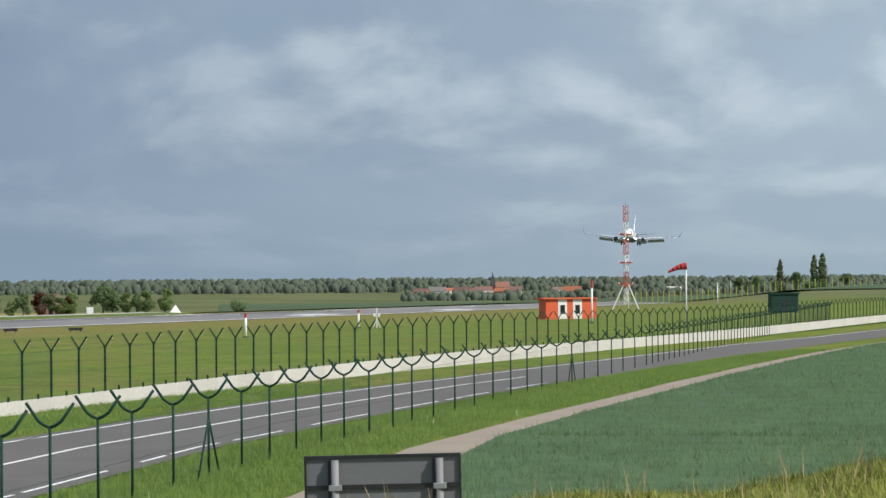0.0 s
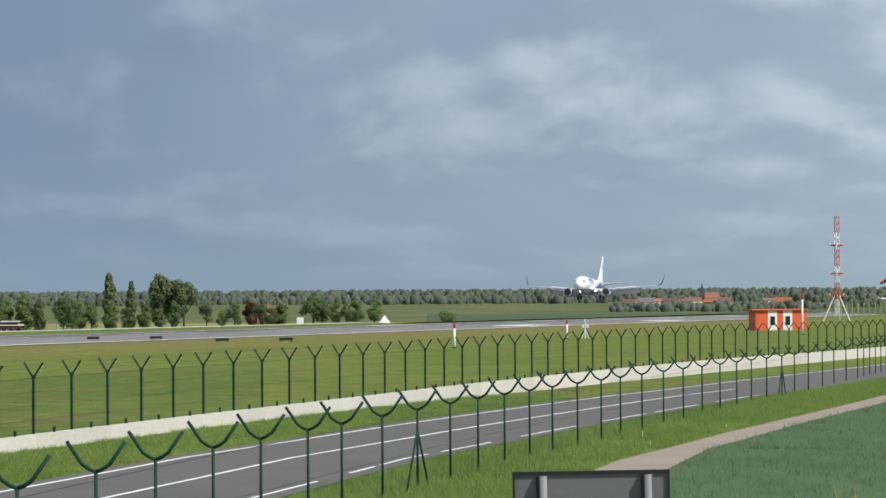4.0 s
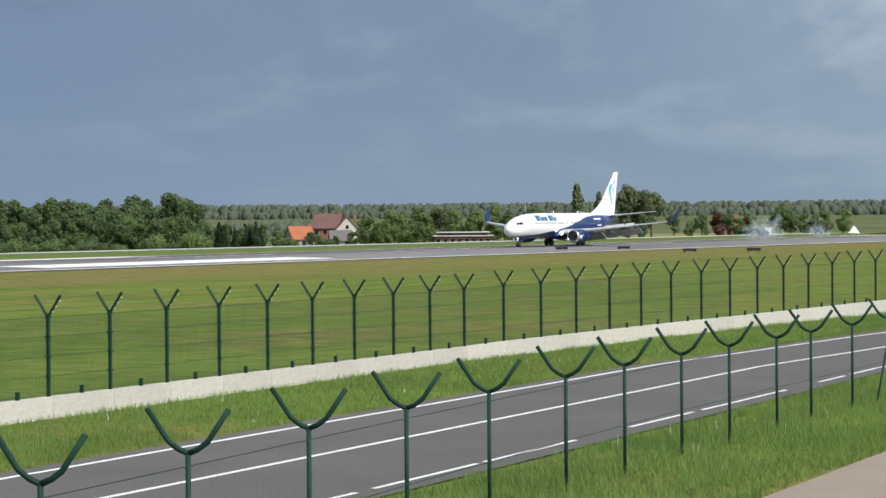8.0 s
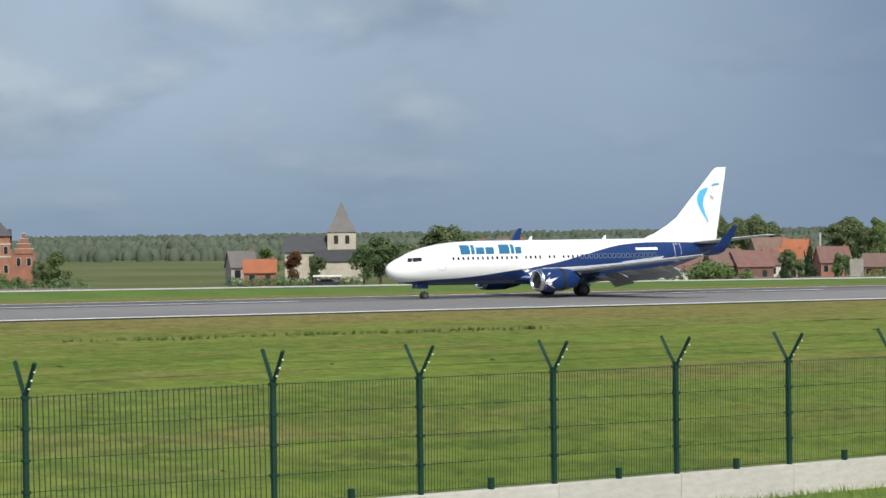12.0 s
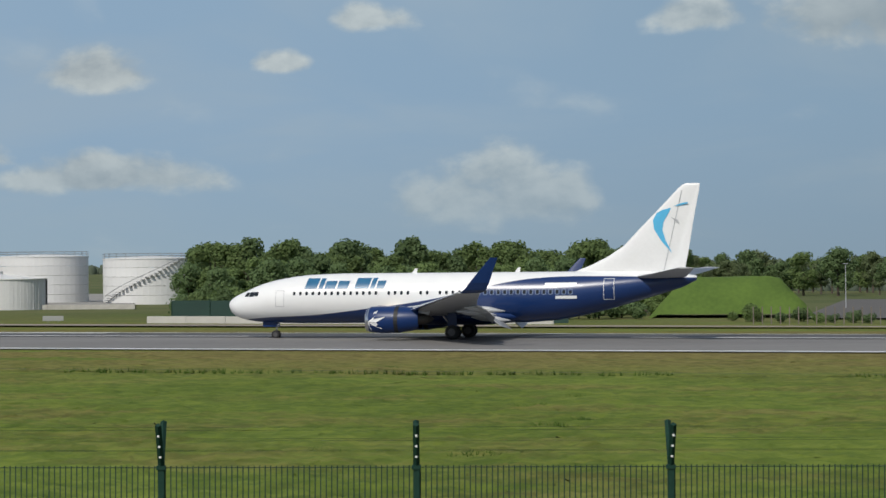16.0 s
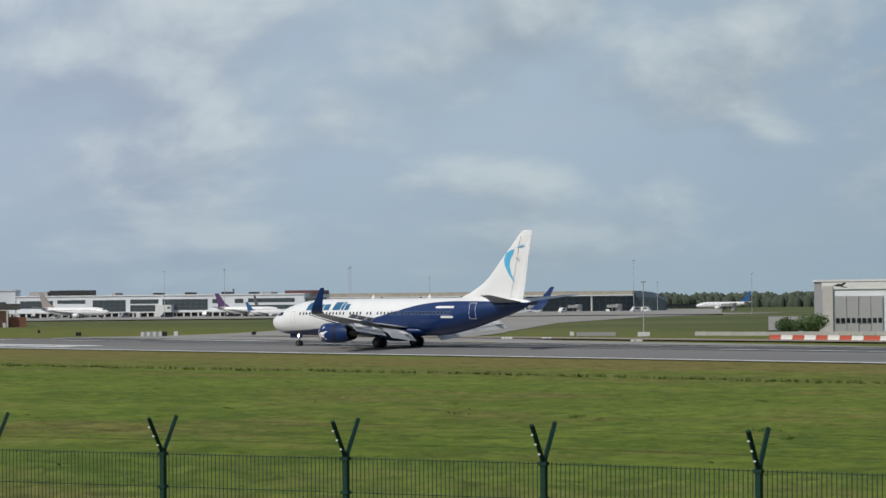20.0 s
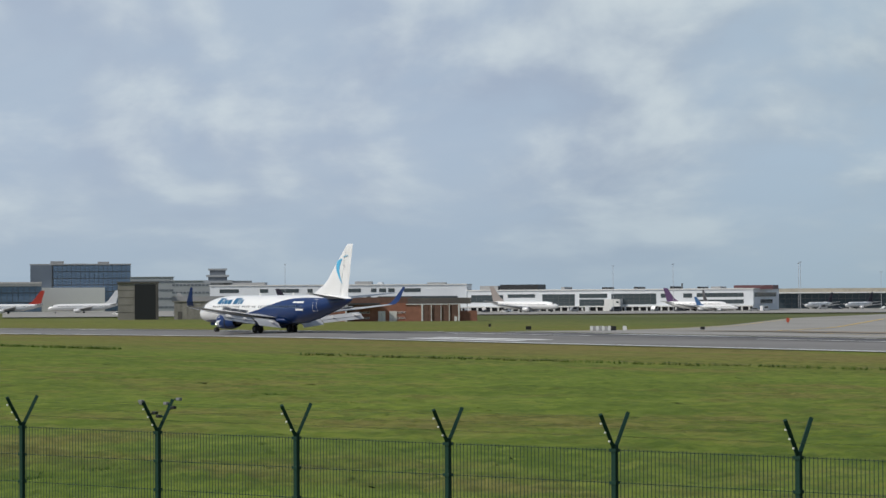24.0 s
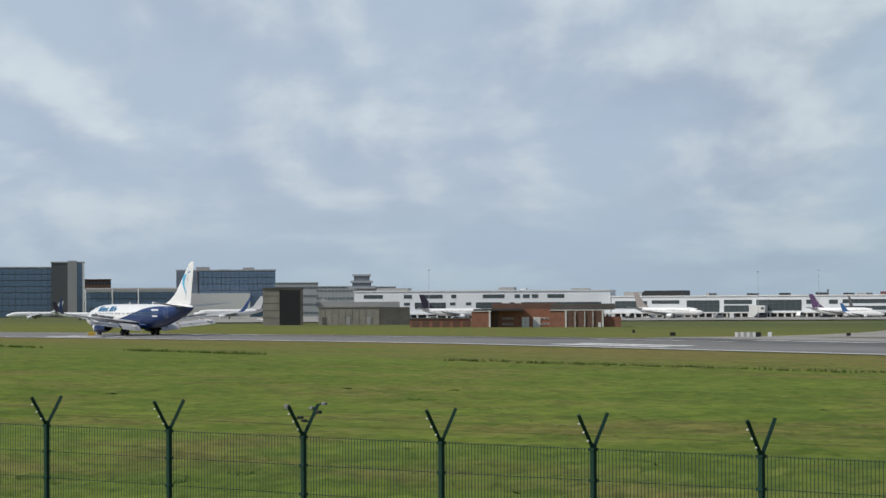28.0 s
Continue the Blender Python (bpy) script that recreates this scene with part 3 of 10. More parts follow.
SLATE = material("dark_slate_roof", (0.055, 0.057, 0.062), 0.6, vary=0.3, scale=0.7, fine=6, tint=0.1)
TANKWHITE = material("white_tank_steel", (0.70, 0.70, 0.69), 0.5, vary=0.08, scale=0.15, fine=2, tint=0.05)
CLADGREY = material("grey_cladding", (0.36, 0.36, 0.36), 0.6, vary=0.12, scale=0.2, fine=3)
CLADWHITE = material("white_facade_panels", (0.74, 0.77, 0.80), 0.65, vary=0.1, scale=0.12, fine=2)
CLADDARK = material("black_cladding", (0.02, 0.021, 0.023), 0.5, vary=0.2, scale=0.2, fine=3)
LIME = material("lime_green_cladding", (0.42, 0.50, 0.03), 0.6, vary=0.1, scale=0.3, fine=3)
BLUEGLASS = material("blue_glass_facade", (0.22, 0.31, 0.44), 0.2, metal=0.55, vary=0.25, scale=0.1, fine=1.0)
DARKGLASS = material("dark_glass_facade", (0.07, 0.09, 0.105), 0.15, metal=0.4, vary=0.3, scale=0.1, fine=1.0)
OLDCONC = material("weathered_concrete", (0.33, 0.31, 0.275), 0.85, vary=0.35, scale=0.25, fine=3)
DARKCONC = material("dark_stained_concrete", (0.13, 0.12, 0.11), 0.8, vary=0.35, scale=0.25, fine=3)
ORANGE = material("orange_red_paint", (0.62, 0.10, 0.03), 0.6, vary=0.12, scale=1, fine=8)
MASTRED = material("faded_red_mast_paint", (0.24, 0.10, 0.09), 0.7, vary=0.25, scale=0.8, fine=6)
SIGNRED = material("red_barrier_paint", (0.50, 0.085, 0.045), 0.6, vary=0.2, scale=1, fine=8)
WHITEPAINT = material("white_painted_steel", (0.72, 0.72, 0.70), 0.5, vary=0.12, scale=1.5, fine=10)
STEEL = material("galvanised_steel", (0.36, 0.37, 0.38), 0.45, metal=0.6, vary=0.2, scale=2, fine=14)
SIGNGREY = material("grey_sign_back", (0.135, 0.14, 0.145), 0.5, vary=0.15, scale=1.5, fine=18)
BLACKM = material("black_paint", (0.012, 0.012, 0.013), 0.5, vary=0.2, scale=2, fine=12)
YELLOWGREEN = material("yellow_green_stakes", (0.40, 0.42, 0.06), 0.7, vary=0.2, scale=2, fine=8)
TAILGREEN = material("green_tail_paint", (0.02, 0.20, 0.07), 0.35, vary=0.3, scale=0.3, fine=2)
REDTAIL = material("red_tail_paint", (0.50, 0.05, 0.03), 0.35, vary=0.15, scale=0.4, fine=3)
PURPLE = material("purple_tail_paint", (0.10, 0.05, 0.13), 0.35, vary=0.15, scale=0.4, fine=3)
SKYBLUE = material("sky_blue_tail_paint", (0.035, 0.12, 0.29), 0.35, vary=0.15, scale=0.4, fine=3)
REDCLOTH = material("red_windsock_cloth", (0.40, 0.03, 0.03), 0.85, vary=0.2, scale=2, fine=14)

# ---------------------------------------------------------------- trees


def leafy(m, share=0.46):
    """Leaves pass part of the light through."""
    N, L = m.node_tree.nodes, m.node_tree.links
    b, out = N["Principled BSDF"], N["Material Output"]
    tr, mx = N.new("ShaderNodeBsdfTranslucent"), N.new("ShaderNodeMixShader")
    L.new(b.inputs["Base Color"].links[0].from_socket, tr.inputs["Color"])
    mx.inputs[0].default_value = share
    L.new(b.outputs[0], mx.inputs[1]), L.new(tr.outputs[0], mx.inputs[2]), L.new(mx.outputs[0], out.inputs["Surface"])


for m_ in (LEAF_A, LEAF_B, LEAF_C, LEAF_D, NEEDLE, TALL, WHEAT):
    leafy(m_)


def leaf_cloud(bm, blobs, count, size, rnd, flat=0.0):
    """Small leaf clumps scattered in the outer shell of several blobs (centre, radii)."""
    total = sum(b[1][0] * b[1][2] for b in blobs)
    for c, r in blobs:
        k = int(count * r[0] * r[2] / total)
        for _ in range(k):
            v = Vector((rnd.gauss(0, 1), rnd.gauss(0, 1), rnd.gauss(0, 1))).normalized()
            q = rnd.uniform(0.65, 1.18)
            p = Vector((c[0] + v.x * r[0] * q, c[1] + v.y * r[1] * q, c[2] + v.z * r[2] * q))
            n = (v + Vector((rnd.uniform(-0.7, 0.7), rnd.uniform(-0.7, 0.7), rnd.uniform(-0.5, 0.7)))).normalized()
            a = n.orthogonal().normalized()
            b = n.cross(a)
            t = rnd.uniform(0, 6.28)
            a, b = a * math.cos(t) + b * math.sin(t), b * math.cos(t) - a * math.sin(t)
            s = size * rnd.uniform(0.6, 1.35)
            vs = [bm.verts.new(p + a * s * x + b * s * y + n * z * s) for x, y, z in ((-0.9, -0.15, 0), (0.1, -0.75, 0.2), (0.95, 0.1, 0), (0.0, 0.7, -0.2))]
            bm.faces.new(vs)


def tree_kind(name, label, height, seed, leaf, shape, count=1500, size=0.42):
    rnd = random.Random(seed)
    t = thing(name, label, "tree")
    bm = bmesh.new()
    tr = height * 0.022
    tube(bm, [(0, 0, -0.4), (rnd.uniform(-.1, .1), 0, height * 0.3), (rnd.uniform(-.2, .2), rnd.uniform(-.2, .2), height * 0.75)], tr * 1.3, 8, tr * 0.3)
    for _ in range(6):
        z = height * rnd.uniform(0.22, 0.55)
        a = rnd.uniform(0, 6.28)
        q = height * rnd.uniform(0.12, 0.22)
        tube(bm, [(0, 0, z), (q * 0.5 * math.cos(a), q * 0.5 * math.sin(a), z + q * 0.5), (q * math.cos(a), q * math.sin(a), z + q * 1.3)], tr * 0.5, 5, tr * 0.12)
    part("trunk", bm, BARK, t)
    blobs = []
    if shape == "round":
        for i in range(24):
            z = rnd.uniform(0.22, 0.90)
            w = 0.30 * math.sin(math.pi * min(1, (z - 0.12) / 0.85)) ** 0.6
            a = rnd.uniform(0, 6.28)
            q = rnd.uniform(0.25, 0.95) * w * height
            r = height * rnd.uniform(0.075, 0.125)
            blobs.append(((q * math.cos(a), q * math.sin(a), z * height), (r * 1.15, r * 1.15, r * 0.95)))
    elif shape == "tall":
        for i in range(14):
            z = 0.2 + 0.72 * i / 13
            w = 0.17 * math.sin(math.pi * min(1, (z - 0.02) / 1.0)) ** 0.5
            a = rnd.uniform(0, 6.28)
            q = rnd.uniform(0.3, 1.0) * w * height
            r = height * rnd.uniform(0.075, 0.12)
            blobs.append(((q * math.cos(a), q * math.sin(a), z * height), (r, r, r * 1.1)))
    elif shape == "poplar":
        for i in range(16):
            z = 0.10 + 0.86 * i / 15
            w = 0.085 * math.sin(math.pi * min(1, (z + 0.04) / 1.06)) ** 0.45
            a = rnd.uniform(0, 6.28)
            r = height * w
            blobs.append(((0.25 * r * math.cos(a), 0.25 * r * math.sin(a), z * height), (r, r, height * 0.075)))
    elif shape == "conifer":
        for i in range(12):
            z = 0.12 + 0.82 * i / 11
            r = height * (0.20 * (1 - z) + 0.025)
            a = rnd.uniform(0, 6.28)
            blobs.append(((0.3 * r * math.cos(a), 0.3 * r * math.sin(a), z * height), (r, r, height * 0.06)))
    elif shape == "bush":
        for i in range(9):
            a = rnd.uniform(0, 6.28)
            q = rnd.uniform(0, 0.45) * height
            r = height * rnd.uniform(0.24, 0.36)
            blobs.append(((q * math.cos(a), q * math.sin(a), height * rnd.uniform(0.25, 0.66)), (r * 1.15, r * 1.15, r)))
    bm = bmesh.new()
    leaf_cloud(bm, blobs, count, size, rnd)
    part("crown", bm, leaf, t)
    return t


KINDS = {}


def tree(kind, head, d, height, turn=None, rnd=random.Random(77)):
    """Plants a copy of a kind of tree, scaled to its height."""
    h0, label, shape, leaf = KINDS_SPEC[kind]
    x, y = polar(head, d)
    if kind not in KINDS:
        KINDS[kind] = tree_kind("tree" if shape != "bush" else "bush", label, h0, sum(map(ord, kind)), leaf, shape, 3000 if shape != "bush" else 1200, 0.026 * h0 if shape != "bush" else 0.060 * h0)
        ob = KINDS[kind]
        tagged(ob, "", "tree" if shape != "bush" else "bush")
    else:
        ob = copy_thing(KINDS[kind], Matrix())
    k = height / h0
    kx = k * rnd.uniform(0.9, 1.2)
    ob.matrix_basis = pose(x, y, ground_z(x, y), 0, 0, rnd.uniform(0, 360) if turn is None else turn) @ Matrix.Diagonal((kx, kx, k, 1))
    return ob


KINDS_SPEC = {
    "round_a": (12.0, "broad green deciduous tree in spring leaf", "round", LEAF_A), "round_b": (12.0, "dark green broad-crowned deciduous tree", "round", LEAF_B),
    "round_c": (12.0, "grey-green loose-crowned deciduous tree", "round", LEAF_C), "tall_a": (14.0, "tall narrow green deciduous tree", "tall", LEAF_A),
    "tall_b": (14.0, "tall dark green deciduous tree", "tall", LEAF_B), "tall_c": (14.0, "tall grey-green deciduous tree", "tall", LEAF_C),
    "poplar": (16.0, "slim grey-green columnar poplar", "poplar", LEAF_C), "pine": (12.0, "dense dark conifer tree", "conifer", NEEDLE),
    "copper": (9.0, "copper-leaved broad deciduous tree", "round", LEAF_D), "bush_a": (3.0, "rounded green garden bush", "bush", LEAF_A), "bush_b": (3.0, "dark green dense bush", "bush", LEAF_B),
}


def wood(kinds, h0, h1, d0, d1, count, t0, t1, seed, label):
    """A belt of trees too dense to count, of mixed kinds, heights and depth: one object."""
    rnd = random.Random(seed)
    verts, faces, mats, slots = [], [], [], []
    for i in range(count):
        u = (i + rnd.uniform(0.1, 0.9)) / count
        kind, h = rnd.choice(kinds), h0 + (h1 - h0) * u
        if kind not in KINDS:
            tree(kind, h, d1, t1)
        x, y = polar(h, rnd.uniform(d0, d1))
        k = rnd.uniform(t0, t1) / KINDS_SPEC[kind][0]
        kx, a = k * rnd.uniform(0.9, 1.25), rnd.uniform(0, 6.28)
        z0, c, s_ = ground_z(x, y), math.cos(a), math.sin(a)
        for pt in KINDS[kind].children:
            me = pt.data
            if me.materials[0] not in slots:
                slots.append(me.materials[0])
            co = np.empty(len(me.vertices) * 3)
            me.vertices.foreach_get("co", co)
            co = co.reshape(-1, 3)
            o = sum(len(v) for v in verts)
            verts.append(np.stack([x + kx * (co[:, 0] * c - co[:, 1] * s_), y + kx * (co[:, 0] * s_ + co[:, 1] * c), z0 + k * co[:, 2]], 1))
            faces += [tuple(o + q for q in f.vertices) for f in me.polygons]
            mats += [slots.index(me.materials[0])] * len(me.polygons)
    me = bpy.data.meshes.new("wood")
    me.from_pydata(np.concatenate(verts), [], faces)
    for m in slots:
        me.materials.append(m)
    me.polygons.foreach_set("material_index", mats)
    return tagged(new("wood", me), label, "woods", kind="stuff")


def tree_row(kinds, h0, h1, d0, d1, count, t0, t1, seed, group=""):
    """A belt of trees between two headings, of mixed kinds, heights and depth."""
    if seed in (41, 42, 53, 54, 81, 91, 92, 94):
        return wood(kinds, h0, h1, d0, d1, count, t0, t1, seed, "dense green " + (group or "grove of trees behind the houses"))
    rnd = random.Random(seed)
    for i in range(count):
        u = (i + rnd.uniform(0.1, 0.9)) / count
        ob = tree(rnd.choice(kinds), h0 + (h1 - h0) * u, rnd.uniform(d0, d1), rnd.uniform(t0, t1))
        if group:
            tagged(ob, group=group)


def hedge(h0, h1, d, height, depth, label, leaf, seed):
    """A clipped or wild hedge as a thick wall of leaf clumps between two headings."""
    rnd = random.Random(seed)
    (x0, y0), (x1, y1) = polar(h0, d), polar(h1, d)
    ln = math.hypot(x1 - x0, y1 - y0)
    z0 = ground_z((x0 + x1) / 2, (y0 + y1) / 2)
    blobs = []
    k = max(3, int(ln / (height * 0.8)))
    for i in range(k + 1):
        r = height * rnd.uniform(0.45, 0.62)
        blobs.append(((ln * i / k, rnd.uniform(-0.3, 0.3) * depth, height * rnd.uniform(0.36, 0.56)), (r * 1.1, depth * 0.6, r)))
    bm = bmesh.new()
    leaf_cloud(bm, blobs, int(120 * k), 0.16 * height ** 0.5, rnd)
    return solo("hedge", bm, leaf, label, "hedge", m=pose(x0, y0, z0, 0, 0, math.degrees(math.atan2(y1 - y0, x1 - x0))))


# ---------------------------------------------------------------- houses


def window(parent, x, y, z, w, h, face=-1, frame_mat=None):
    """A window set in a wall that faces -y (or +y): a frame, a pane and a sill."""
    f = part("window", boxm(x - w / 2, y + (0.0 if face > 0 else -0.06), z, x + w / 2, y + (0.06 if face > 0 else 0.0), z + h), frame_mat or WHITEPAINT, parent)
    g = 0.07
    part("pane", boxm(x - w / 2 + g, y + (0.05 if face > 0 else -0.075), z + g, x + w / 2 - g, y + (0.075 if face > 0 else -0.05), z + h - g), GLASS_DARK, f)
    return f


def house(head, d, w, depth, eave, ridge, wall, roof, label, turn=0.0, gable="x", windows=3, floors=1, chimney=True, hip=0.0, name="house", door=True, skylights=0):
    """A house facing the viewer: walls, a pitched roof with overhang (ridge along x or y, or hipped), windows, door, chimney."""
    x, y = polar(head, d)
    h = thing(name, label, "house", at=put(x, y, 0, -head + turn))
    bm = bmesh.new()
    a, b = w / 2, depth / 2
    base = [(-a, -b), (a, -b), (a, b), (-a, b)]
    lo = [bm.verts.new((p[0], p[1], -1.5)) for p in base]
    hi = [bm.verts.new((p[0], p[1], eave)) for p in base]
    for i in range(4):
        bm.faces.new((lo[i], lo[(i + 1) % 4], hi[(i + 1) % 4], hi[i]))
    if hip == 0:
        if gable == "x":
            for sx, i, j in ((-a, 3, 0), (a, 1, 2)):
                bm.faces.new((hi[i], hi[j], bm.verts.new((sx, 0, ridge))))
        else:
            for sy, i, j in ((-b, 0, 1), (b, 2, 3)):
                bm.faces.new((hi[i], hi[j], bm.verts.new((0, sy, ridge))))
    part("wall", bm, wall, h)
    bm = bmesh.new()
    o, t = 0.35, 0.16
    if gable == "x":
        ra = a + 0.25 if hip == 0 else a - hip
        run = b
        sl = (ridge - eave) / run
        ez = eave - o * sl
        ex = a + 0.25
        for sg in (-1, 1):
            v = [bm.verts.new(p) for p in ((-ex, sg * (b + o), ez), (ex, sg * (b + o), ez), (ra, 0, ridge), (-ra, 0, ridge))]
            v2 = [bm.verts.new(q.co + Vector((0, 0, t))) for q in v]
            bm.faces.new(v), bm.faces.new(v2)
            for i in range(4):
                bm.faces.new((v[i], v[(i + 1) % 4], v2[(i + 1) % 4], v2[i]))
        if hip:
            for sg in (-1, 1):
                v = [bm.verts.new(p) for p in ((sg * ex, -(b + o), ez + t), (sg * ex, b + o, ez + t), (sg * ra, 0, ridge + t))]
                bm.faces.new(v)
    else:
        sl = (ridge - eave) / a
        ez = eave - o * sl
        for sg in (-1, 1):
            v = [bm.verts.new(p) for p in ((sg * (a + o), -b - 0.25, ez), (sg * (a + o), b + 0.25, ez), (0, b + 0.25, ridge), (0, -b - 0.25, ridge))]
            v2 = [bm.verts.new(q.co + Vector((0, 0, t))) for q in v]
            bm.faces.new(v), bm.faces.new(v2)
            for i in range(4):
                bm.faces.new((v[i], v[(i + 1) % 4], v2[(i + 1) % 4], v2[i]))
    rf = part("roof", bm, roof, h)
    if chimney:
        cx = a * (0.15 if hip else 0.8)
        part("chimney", boxm(cx - 0.28, -0.26, ridge - 1.2, cx + 0.28, 0.26, ridge + 0.55, 0.04), BRICK, rf)
    fh = eave / floors
    for fl in range(floors):
        for i in range(windows):
            px = -a + w * (i + 0.5) / windows
            if door and fl == 0 and i == windows // 2:
                dr = part("door", boxm(px - 0.5, -b - 0.05, 0, px + 0.5, -b, 2.1), BLACKM, h)
                continue
            window(h, px, -b, fh * fl + fh * 0.36, min(1.3, w / windows * 0.5), fh * 0.46, frame_mat=GREYWALL)
    for i in range(skylights):
        px = -a + w * (i + 0.7) / (skylights + 0.4)
        yy = -b * 0.5
        zz = eave + (ridge - eave) * 0.5 + t
        bm = bmesh.new()
        v = [bm.verts.new((px + q * 0.5, yy + p * 0.45, zz + p * 0.45 * (ridge - eave) / b + 0.05)) for q, p in ((-1, -1), (1, -1), (1, 1), (-1, 1))]
        bm.faces.new(v)
        part("skylight", bm, WHITEPAINT, rf, "pale roof window")
    if gable == "y" and floors >= 1:
        window(h, 0, -b, eave + 0.3, 0.9, min(1.1, (ridge - eave) * 0.4))
    return h


# ---------------------------------------------------------------- fences


def far_posts():
    """Plan of the posts of the perimeter fence."""
    lie = [(-3, -1.682), (0, -1.690), (2, -1.702), (6, -1.805), (15, -1.98)]
    pts = [(-17.47 + 2.5 * k, 25.66, along(lie, k)) for k in range(-3, 16)]
    pts = [(-24.97 - 2.68 * j, 25.66, -1.682 + 0.006 * j) for j in range(14, 0, -1)] + pts
    for k in range(16, 36):
        q = 20.09 + 2.446 * (k - 16)
        pts.append((2.995 + q * 0.99371, 26.58 - q * 0.11196, -1.9245 - 0.031 * (k - 16) + 0.08 * ((k - 16) / 19) ** 2))
    line = FENCE[3:]
    seg, left = 0, 2.446
    px, py = line[0]
    while len(pts) < 174:
        qx, qy = line[seg + 1]
        ln = math.hypot(qx - px, qy - py)
        if ln < left:
            left -= ln
            px, py, seg = qx, qy, seg + 1
            continue
        px, py, left = px + (qx - px) * left / ln, py + (qy - py) * left / ln, 2.446
        pts.append((px, py, wall_top(px) + 1.62))
    return pts


POSTS = far_posts()


def y_post(height, spread, rise, r, round_top):
    """A steel post with two arms; its foot at the origin, arms in the local yz plane."""
    t = thing("fence_post", "dark green steel fence post with a forked top", "fence post", "perimeter fence posts")
    bm = bmesh.new()
    if round_top:
        tube(bm, [(0, 0, -0.2), (0, 0, height)], r, 8)
        part("post", bm, GREEN, t, smooth=True)
        for sg in (-1, 1):
            bm = bmesh.new()
            tube(bm, [(0, 0, height - 0.02), (0, sg * 0.10, height + 0.02), (0, sg * 0.20, height + 0.09), (0, sg * spread, height + rise)], r * 1.02, 8)
            part("arm", bm, GREEN, t, smooth=True)
    else:
        box(bm, -r, -r, -0.05, r, r, height, None, 0.006)
        part("post", bm, GREEN, t)
        for sg in (-1, 1):
            bm = bmesh.new()
            tube(bm, [(0, sg * 0.01, height - 0.06), (0, sg * spread, height + rise)], r * 0.95, 4)
            part("arm", bm, GREEN, t)
        for q in (0.25, 0.55, 0.85):
            part("insulator", boxm(-0.011, -spread * q - 0.043, height + rise * q - 0.065, 0.011, -spread * q - 0.028, height + rise * q - 0.045), WHITEPAINT, t, "small white insulator")
        for z in (0.40, 0.79, 1.18, 1.565):
            part("clamp", boxm(-r - 0.012, -r - 0.012, z - 0.02, r + 0.012, r + 0.012, z + 0.02), GREEN, t)
    return t


def seg_angle(i, pts):
    a, b = pts[max(0, i - 1)], pts[min(len(pts) - 1, i + 1)]
    return math.degrees(math.atan2(b[1] - a[1], b[0] - a[0]))


def build_far_fence():
    proto = y_post(1.64, 0.29, 0.36, 0.033, False)
    first = True
    for i, (x, y, zj) in enumerate(POSTS):
        m = pose(x, y, zj - 1.64, 0, 0, seg_angle(i, POSTS))
        if first:
            proto.matrix_basis = m
            first = False
        else:
            copy_thing(proto, m)


build_far_fence()


def panel_mesh(wires, height, rails, r):
    """A welded wire panel one metre wide (scaled by its length), foot at z 0."""
    bm = bmesh.new()
    for i in range(wires):
        x = (i + 0.5) / wires
        v = [bm.verts.new(p) for p in ((x - r, 0, 0.02), (x + r, 0, 0.02), (x + r, 0, height), (x - r, 0, height))]
        bm.faces.new(v)
    for z in rails:
        box(bm, 0, -0.004, z - 0.004, 1, 0.004, z + 0.004)
    return mesh_ob("panel", bm, WIRE)


def build_panels():
    near = panel_mesh(46, 1.585, (0.05, 0.40, 0.79, 1.18, 1.565), 0.0023)
    far = panel_mesh(16, 1.585, (0.05, 0.79, 1.565), 0.0022)
    for i in range(len(POSTS) - 1):
        (x0, y0, z0), (x1, y1, z1) = POSTS[i], POSTS[i + 1]
        ln = math.hypot(x1 - x0, y1 - y0)
        ob = new("mesh_panel", near if i < 60 else far)
        ob.matrix_basis = pose(x0, y0, z0 - 1.64, 0, -math.degrees(math.atan2(z1 - z0, ln)), math.degrees(math.atan2(y1 - y0, x1 - x0))) @ Matrix.Diagonal((ln, 1, 1, 1))
        tagged(ob, "dark green welded wire mesh panel between posts", "fence panel", "perimeter fence panels")
        # concrete base beam under the panel
        if i == 0:
            build_panels.wall = thing("base_wall", "pale concrete plinth wall under the fence", "wall", kind="structure")
            bm = bmesh.new()
            box(bm, 0, -0.10, -0.75, 1, 0.10, 0.0, None, 0.004)
            build_panels.beam = mesh_ob("concrete_panel", bm, CONCRETE)
            bm = bmesh.new()
            box(bm, -0.035, -0.035, 0, 0.035, 0.035, 0.16, None, 0.004)
            build_panels.stub = mesh_ob("stub", bm, GREEN)
        b = part("concrete_panel", build_panels.beam, None, build_panels.wall)
        b.matrix_basis = pose(x0, y0, z0 - 1.64, 0, -math.degrees(math.atan2(z1 - z0, ln)), math.degrees(math.atan2(y1 - y0, x1 - x0))) @ Matrix.Diagonal((ln - 0.008, 1, 1, 1))
        st = new("bracket_stub", build_panels.stub)
        st.matrix_basis = pose((x0 + x1) / 2, (y0 + y1) / 2 - 0.04, (z0 + z1) / 2 - 1.64)
        tagged(st, "short dark green steel stub on the plinth wall", "bracket", "plinth stubs")


build_panels()

# the nearer fence: its corners and the places of its posts along x


def near_y(x):
    line = [(10.0, 9.6), (17.4, 9.33), (23.0, 9.06), (29.1, 8.78), (35.6, 8.38), (41.5, 7.86), (62.0, 5.43)]
    for (x0, y0), (x1, y1) in zip(line, line[1:]):
        if x < x1:
            return y0 + (y1 - y0) * (x - x0) / (x1 - x0)
    return 5.43 - 0.178 * (x - 62.0)


